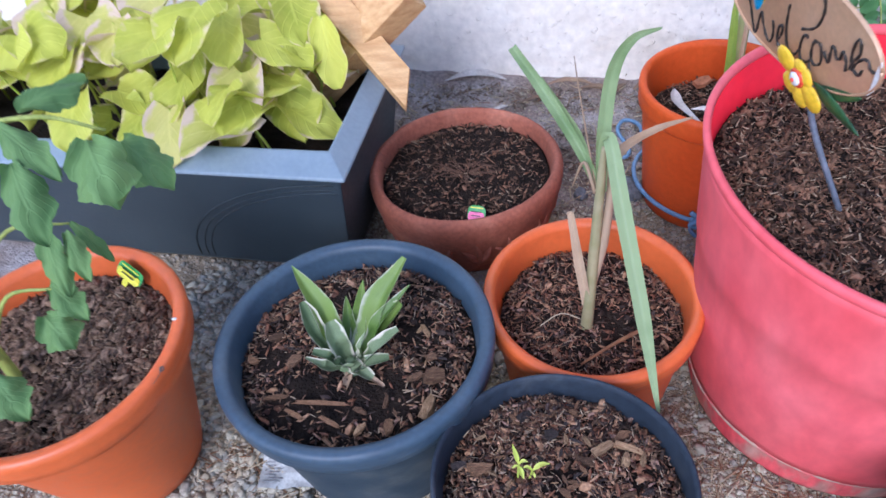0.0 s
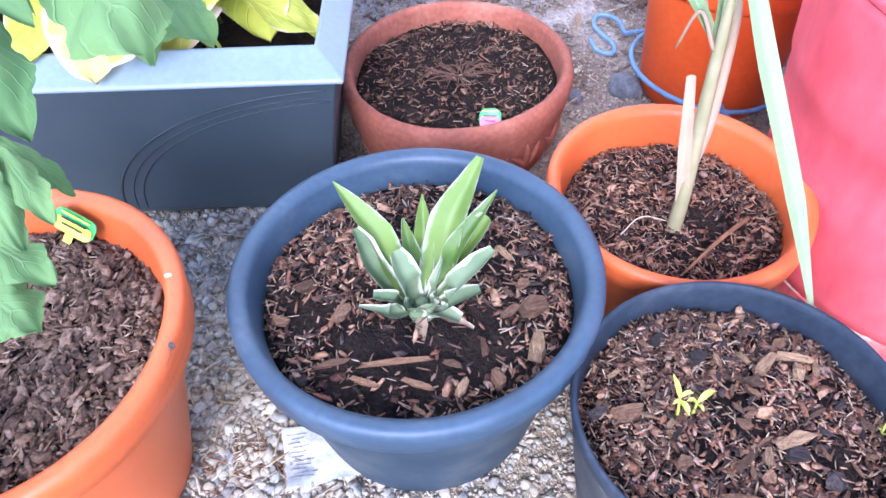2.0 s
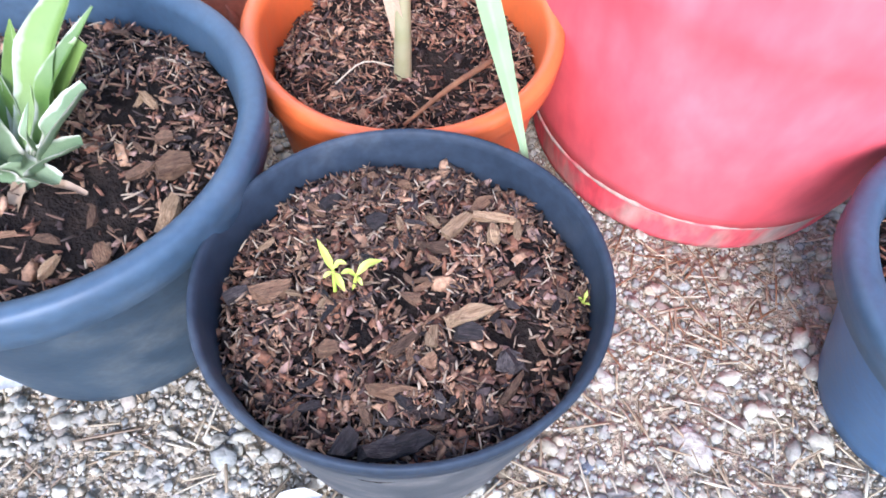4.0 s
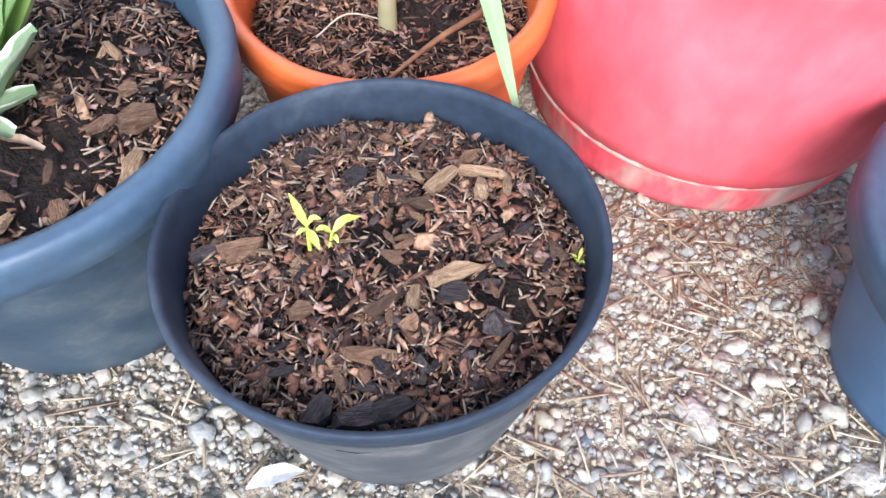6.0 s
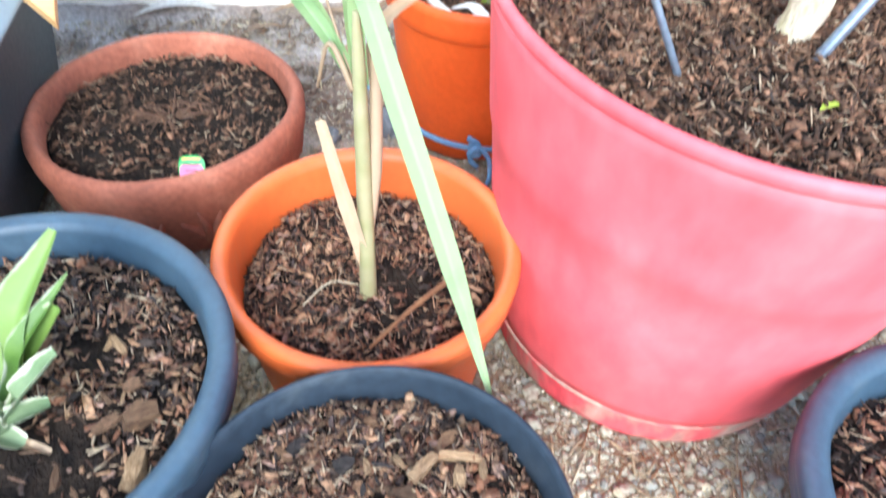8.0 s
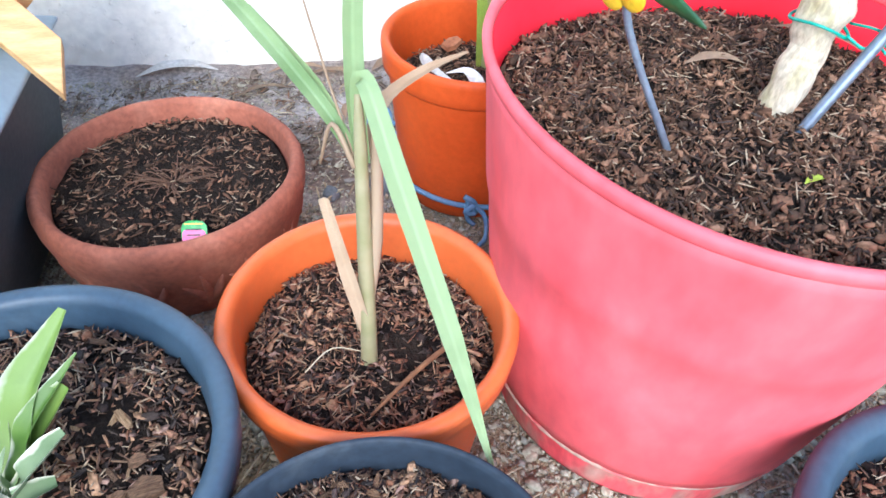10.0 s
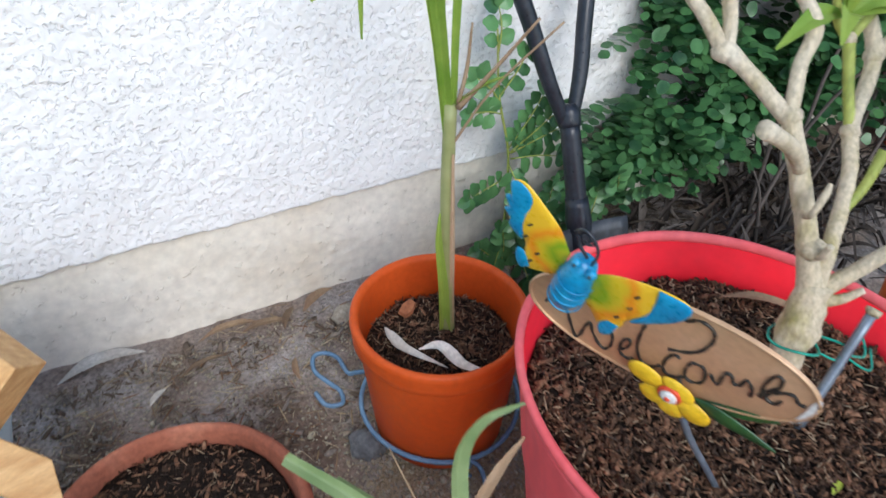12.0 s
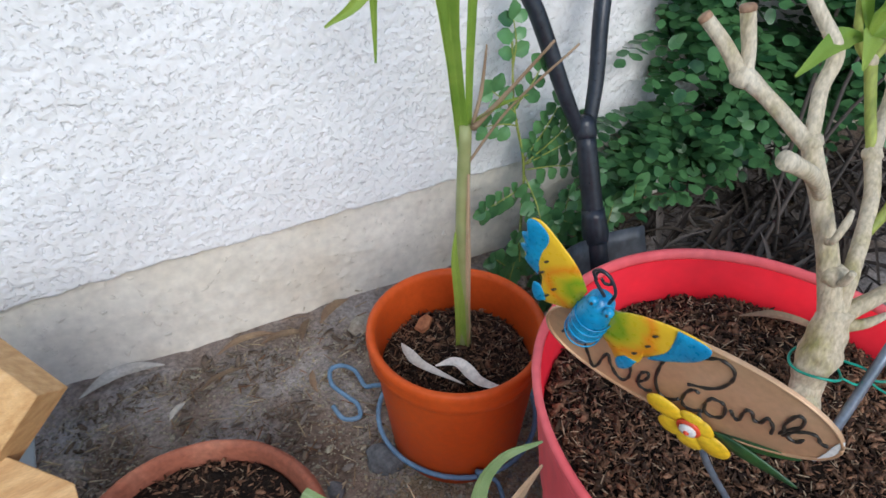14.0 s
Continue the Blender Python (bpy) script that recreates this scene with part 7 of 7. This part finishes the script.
board((-0.067, 0.957, 0.347), (-0.241, 0.937, 0.197), 0.092, 0.044, (0.43, 0.50, -0.57), 0.0, "short pale pine timber with a sawn end propped in the planter", -0.12)


# ---- small things ----
def plant_tag(at, wide, high, turn, lean, roll, top, low, label):
    """A card with rounded corners on a short stick, a green border along its top and bars for its print."""
    tg = thing("plant_label", at, label, "plant label", "plant labels")
    m = Matrix.Rotation(turn, 4, "Z") @ Matrix.Rotation(lean, 4, "X") @ Matrix.Rotation(roll, 4, "Y")

    def card(w, h, z, y0, y1, c=0.35):
        rim = []
        for sx, sz, a0 in ((1, 1, 0), (-1, 1, 90), (-1, -1, 180), (1, -1, 270)):
            for q in range(5):
                g = math.radians(a0 + 22.5 * q)
                rr = c * min(w, h)
                rim.append((sx * (w / 2 - rr) + rr * math.cos(g), z + sz * (h / 2 - rr) + rr * math.sin(g)))
        n = len(rim)
        bend = 0.9
        v = [m @ Vector((x, y + bend * x * x / wide * 0.3, zz)) for y in (y0, y1) for x, zz in rim]
        return v, [tuple(range(n)), tuple(range(2 * n - 1, n - 1, -1))] + [(k, n + k, n + (k + 1) % n, (k + 1) % n) for k in range(n)]
    part("border", mesh("border", *card(wide, high, 0, -0.0004, 0.0006), False), top, tg)
    part("card", mesh("card", *card(wide * 0.90, high * 0.60, -high * 0.18, -0.0012, -0.0006), False), low, tg)
    part("stick", mesh("stick", *card(wide * 0.2, high * 0.55, -high * 0.62, 0.0, 0.0005, 0.1), False), low, tg)
    for k in range(3):
        part("text_bar", mesh("text_bar", *card(wide * (0.7 - 0.1 * k), high * 0.06, high * (0.36 - 0.24 * k), -0.0020, -0.0014, 0.2), False), LETTER if k else TAG_YELLOW, tg)


plant_tag((0.021, 0.727, 0.111), 0.025, 0.023, -0.25, -0.75, 0.0, TAG_GREEN, TAG_PINK, "small green and pink plant label in the clay pot")
plant_tag((-0.354, 0.534, 0.224), 0.034, 0.019, -0.25, -0.55, 0.50, TAG_GREEN, TAG_YELLOW, "small yellow and green plant label in the tomato pot")


def flat_leaf(at, turn, ln, wd, material, label, curl=0.15, name="fallen_leaf", tilt=0.0):
    pts = [Vector((0, 0, 0)), Vector((ln * 0.35, ln * 0.05, ln * curl * 0.5)), Vector((ln * 0.7, ln * 0.02, ln * curl * 0.5)), Vector((ln, -ln * 0.05, ln * tilt))]
    v, f, uv = blade(pts, [wd * 0.1, wd, wd * 0.9, wd * 0.08], 0.3, (0, 0, 1), 6)
    ob = part(name, mesh(name, v, f, True, uv), material, at=at)
    ob.rotation_euler = (0, 0, turn)
    tagged(ob, label, "leaf", "fallen leaves")


def dry_leaf(pts, wide, material, label):
    """A withered strap leaf lying along a curve."""
    b = Vector(pts[0])
    v, f, uv = blade([Vector(p) - b for p in pts], [wide * 0.1, wide * 0.8, wide, wide * 0.7, wide * 0.08], 0.35, (0, 0, 1), 6, 0.12)
    tagged(part("fallen_leaf", mesh("fallen_leaf", v, f, True, uv), material, at=b), label, "leaf", "fallen leaves")


dry_leaf([(0.310, 0.914, 0.166), (0.306, 0.888, 0.170), (0.309, 0.865, 0.169), (0.334, 0.814, 0.167)], 0.015, PALE_LEAF, "curled bleached leaf lying in the hanging pot")
dry_leaf([(0.321, 0.856, 0.170), (0.341, 0.838, 0.177), (0.347, 0.802, 0.173), (0.366, 0.774, 0.175)], 0.017, PALE_LEAF, "white dry leaf lying across another in the hanging pot")
flat_leaf((-0.052, 1.219, 0.012), -0.02, 0.122, 0.024, PALE_LEAF, "long pale grey-green leaf at the foot of the wall")
flat_leaf((0.041, 1.106, 0.010), 0.6, 0.035, 0.010, PALE_LEAF, "small pale leaf on the dirt")
flat_leaf((0.14, 1.185, 0.010), -0.1, 0.10, 0.014, BROWN_LEAF, "long brown dry leaf along the wall foot")
flat_leaf((0.20, 1.165, 0.010), -0.2, 0.08, 0.014, BROWN_LEAF, "brown dry leaf along the wall foot")
flat_leaf((0.09, 1.13, 0.010), 0.1, 0.08, 0.010, BROWN_LEAF, "narrow brown dry leaf on the dirt")
flat_leaf((0.26, 1.135, 0.010), 0.9, 0.05, 0.012, BROWN_LEAF, "tan dry leaf on the dirt")
flat_leaf((0.232, 1.03, 0.010), 1.3, 0.045, 0.010, BROWN_LEAF, "brown curled leaf on bare dirt")
flat_leaf((0.30, 1.15, 0.012), 0.4, 0.07, 0.018, BROWN_LEAF, "brown curled leaf at the wall foot")
flat_leaf((-0.010, 0.254, 0.010), 0.10, 0.038, 0.013, PALE_LEAF, "pale curled leaf on the gravel")
flat_leaf((0.420, 0.438, 0.312), 0.1, 0.018, 0.006, SEEDLING, "tiny yellow leaf on the compost")
flat_leaf((0.535, 0.628, 0.314), -0.95, 0.085, 0.012, BROWN_LEAF, "long tan dry leaf on the compost")
flat_leaf((0.425, 0.59, 0.314), -0.2, 0.050, 0.012, BROWN_LEAF, "brown dry leaf on the compost")


def twig(pts, r, material, label, name="twig"):
    b = Vector(pts[0])
    ob = part(name, mesh(name, *tube([Vector(p) - b for p in pts], [r, r * 0.9, r * 0.5], 6, 4)), material, at=b)
    tagged(ob, label, "twig", "twigs")


twig([(0.214, 0.509, 0.136), (0.176, 0.488, 0.137), (0.135, 0.463, 0.133)], 0.0024, NEEDLE, "thin reddish stick lying across the orange pot's soil")
twig([(0.095, 0.516, 0.132), (0.120, 0.530, 0.136), (0.148, 0.520, 0.132)], 0.0007, STRAW, "thin curved dry stalk on the soil")
twig([(0.079, 0.322, 0.156), (0.086, 0.325, 0.159), (0.094, 0.324, 0.156)], 0.0008, DRYBLADE, "thin curved dry stalk beside the seedling")


def dry_tuft():
    rng = random.Random(17)
    b = Vector((0.005, 0.822, 0.100))
    tf_ = thing("dry_grass_tuft", b, "withered pale grass tuft lying in the clay pot", "dead grass")
    for k in range(34):
        a = rng.uniform(0, 6.28)
        l = rng.uniform(0.015, 0.055)
        d = Vector((math.cos(a), math.sin(a) * 0.8, 0))
        s = d * rng.uniform(0.0, 0.012)
        part("dry_stalk", mesh("dry_stalk", *tube([s + Vector((0, 0, 0.004)), s + d * l * 0.5 + Vector((rng.gauss(0, 0.003), rng.gauss(0, 0.003), rng.uniform(0.006, 0.014))), s + d * l + Vector((rng.gauss(0, 0.004), rng.gauss(0, 0.004), 0.005))], [0.0008, 0.0007, 0.0004], 5, 3)), FIBRES, tf_)


dry_tuft()


def mulch_chips():
    """The larger chips that stand out in the pots, each a part of the soil it lies on."""
    rng = random.Random(6)
    shapes = []
    for k in range(14):
        v = []
        for p in CHIP_V:
            v.append(Vector((p[0] * (1 + rng.gauss(0, 0.20)), p[1] * (1 + rng.gauss(0, 0.24)), p[2] * (1 + rng.gauss(0, 0.35)) + 0.25 * p[0] * rng.gauss(0, 0.5))))
        shapes.append(mesh("bark_chip", v, CHIP_T, False))
    coats = []
    for m in (BARK_A, BARK_B, BARK_C, TANCHIP):
        coats.append([s.copy() for s in shapes])
        for s in coats[-1]:
            s.materials.append(m)
    named = [(0.143, 0.350, 0.021, 0.011, 3, 0.6), (0.167, 0.351, 0.025, 0.008, 3, -0.35), (0.162, 0.339, 0.012, 0.009, 3, 1.3), (0.134, 0.290, 0.027, 0.0095, 3, 0.1), (0.032, 0.331, 0.022, 0.015, 1, 0.1), (0.056, 0.239, 0.018, 0.014, 2, 0.8), (0.075, 0.230, 0.029, 0.012, 2, -0.15),
             (0.089, 0.231, 0.020, 0.013, 2, 0.1), (0.097, 0.366, 0.015, 0.011, 2, 0.0), (0.073, 0.385, 0.012, 0.010, 2, 0.5), (0.011, 0.338, 0.014, 0.010, 2, 0.3), (0.129, 0.338, 0.021, 0.008, 0, -0.4), (0.149, 0.261, 0.014, 0.016, 2, 0.9), (0.098, 0.284, 0.022, 0.0075, 0, 0.5),
             (0.163, 0.366, 0.022, 0.009, 1, 0.5), (0.055, 0.290, 0.013, 0.010, 1, 0.1), (0.107, 0.270, 0.010, 0.011, 1, 0.6), (0.086, 0.257, 0.028, 0.009, 1, -0.3), (0.145, 0.246, 0.020, 0.0055, 0, 0.7), (0.111, 0.283, 0.012, 0.009, 3, 1.2), (0.131, 0.280, 0.017, 0.012, 2, -0.3),
             (-0.127, 0.395, 0.052, 0.0052, 1, -0.06), (-0.172, 0.402, 0.026, 0.0055, 1, 0.05), (-0.149, 0.383, 0.022, 0.0065, 1, -0.5), (-0.020, 0.393, 0.024, 0.014, 3, 1.2), (-0.056, 0.369, 0.018, 0.011, 1, 1.8), (-0.014, 0.424, 0.024, 0.018, 1, 0.2), (-0.112, 0.373, 0.024, 0.0065, 1, -0.5),
             (-0.025, 0.476, 0.018, 0.007, 3, -1.1), (-0.033, 0.423, 0.018, 0.009, 0, 0.5), (-0.160, 0.443, 0.017, 0.011, 0, 0.6), (-0.082, 0.365, 0.018, 0.007, 3, 0.9), (-0.018, 0.445, 0.012, 0.009, 0, 0.2), (-0.187, 0.476, 0.016, 0.012, 0, 0.5), (-0.060, 0.394, 0.018, 0.006, 1, 1.5), (-0.208, 0.450, 0.014, 0.010, 1, -0.4)]
    spots = [((x, y), ln, wd, m) for x, y, ln, wd, m, turn in named]
    angles = {k: q[5] for k, q in enumerate(named)}
    for k in range(190):
        front = k < 130
        cx, cy, rr = (0.103, 0.316, 0.092) if front else (-0.099, 0.4645, 0.112)
        a, d = rng.uniform(0, 6.283), rr * math.sqrt(rng.random())
        x, y = cx + d * math.cos(a), cy + d * math.sin(a)
        if not front and y < 0.42 and rng.random() < 0.75:
            continue
        ln = rng.uniform(0.005, 0.014)
        spots.append(((x, y), ln, ln * rng.uniform(0.20, 0.55), rng.choice((0, 0, 0, 1, 1, 2, 2, 2, 3))))
    for k, ((x, y), ln, wd, m) in enumerate(spots):
        soil, top, cx, cy = (SOILS["front"], top_front, 0.103, 0.316) if x > 0.0 else (SOILS["blue"], top_blue, -0.099, 0.4645)
        ob = new("bark_chip", rng.choice(coats[m]))
        ob.parent = soil
        ob.location = (x - cx, y - cy, top(x - cx, y - cy) + rng.uniform(0.004, 0.0075))
        ob.rotation_euler = (rng.gauss(0, 0.25), rng.gauss(0, 0.25), rng.uniform(0, 6.28))
        ob.scale = (ln * 0.9, wd * 0.85, wd * rng.uniform(0.3, 0.55))
        if k in angles:
            ob.rotation_euler = (0.1, 0.03, angles[k])
            ob.location.z += 0.002


mulch_chips()


chip = part("bark_chip", mesh("bark_chip", [Vector((p[0] * 0.026, p[1] * 0.018, p[2] * 0.006)) for p in CHIP_V], CHIP_T, False), ORANGE_CHIP, at=(0.352, 0.925, 0.168))
chip.rotation_euler = (0.1, -0.15, 0.4)
tagged(chip, "orange-brown bark chip in the hanging pot", "bark chip", "large bark chips")


def newspaper():
    pts = [(-0.240, 0.446), (-0.190, 0.440), (-0.160, 0.404), (-0.165, 0.388), (-0.212, 0.372), (-0.236, 0.385)]
    b = Vector((-0.20, 0.405, 0.012))
    n = 14
    v, f = [], []
    for i in range(n + 1):
        for k in range(n + 1):
            s, t = i / n, k / n
            p = (Vector((*pts[0], 0)) * (1 - s) + Vector((*pts[1], 0)) * s) * (1 - t) + (Vector((*pts[5], 0)) * (1 - s) + Vector((*pts[3], 0)) * s) * t
            p.z = 0.011 + 0.005 * noise.noise(p * 40) + 0.002 * noise.noise(p * 110)
            v.append(p - Vector((b.x, b.y, 0)))
    f = [(i * (n + 1) + k, (i + 1) * (n + 1) + k, (i + 1) * (n + 1) + k + 1, i * (n + 1) + k + 1) for i in range(n) for k in range(n)]
    np_ = thing("newspaper_scrap", (b.x, b.y, 0), "crumpled wet scrap of newspaper under the blue pot", "paper")
    part("sheet", mesh("sheet", v, f), PAPER, np_)
    for k in range(11):
        row = [v[i * (n + 1) + 2 + k] + Vector((0, 0, 0.0010)) for i in range(1 + k % 2, 7 - k % 3)]
        part("text_bar", mesh("text_bar", *tube(row, [0.00035, 0.00035], 4, 1)), INK, np_)


newspaper()

# a further orange pot far along the bed
plant_pot((1.66, 0.80, 0.02), 0.150, 0.26, 0.115, 0.036, 0.016, ORANGE_DEEP, "orange plastic pot farther along the wall", seed=8)
sp = thing("soil_sprout", (0.848, 0.449, 0.226), "small green sprout in the orange pot behind", "plant")
for k in range(5):
    broad("leaf", (0.848, 0.449, 0.228), 1.2 * k, 0.7, 0, 0.035, 0.018, FRESH, sp, (0.848, 0.449, 0.226), random.Random(k), "oval")

# marks on the tomato pot's rim, and a second tiny seedling in the front pot
nick = [(0.1462, -0.026, 0.2305), (0.1480, -0.029, 0.2292), (0.1465, -0.032, 0.2303), (0.1448, -0.029, 0.2312), (0.1460, -0.027, 0.2306), (0.1462, -0.036, 0.2303), (0.1440, -0.046, 0.2303)]
part("rim_nick", mesh("rim_nick", *tube([Vector(p) - Vector((0.0145, 0.007, -0.0008)) for p in nick], [0.0006, 0.0007, 0.0002], 6, 4)), DEAD, tomato_pot, "dark nick in the rim")
fleck_v, fleck_f = ico(2)
part("paint_fleck", mesh("paint_fleck", [Vector((0.1255 + q[0] * 0.0028, 0.024 + q[1] * 0.0020, 0.2318 + q[2] * 0.0008)) for q in fleck_v], fleck_f), WHITE, tomato_pot, "white fleck on the rim")
small = thing("seedling", (0.202, 0.288, 0.150), "minute green sprout at the edge of the blue-black pot", "plant", "potted plants")
for k, (dx, dy, dz) in enumerate(((0.004, 0.006, 0.010), (-0.005, 0.003, 0.008), (0.002, -0.006, 0.007))):
    b = Vector((0.202, 0.288, 0.150))
    strap("leaf", [b, b + Vector((dx, dy, dz)) * 0.42 + Vector((0, 0, 0.001)), b + Vector((dx, dy, dz)) * 0.7], [0.0008, 0.0022, 0.0004], SEEDLING, small, b, 0.3, (0, -0.3, 1))
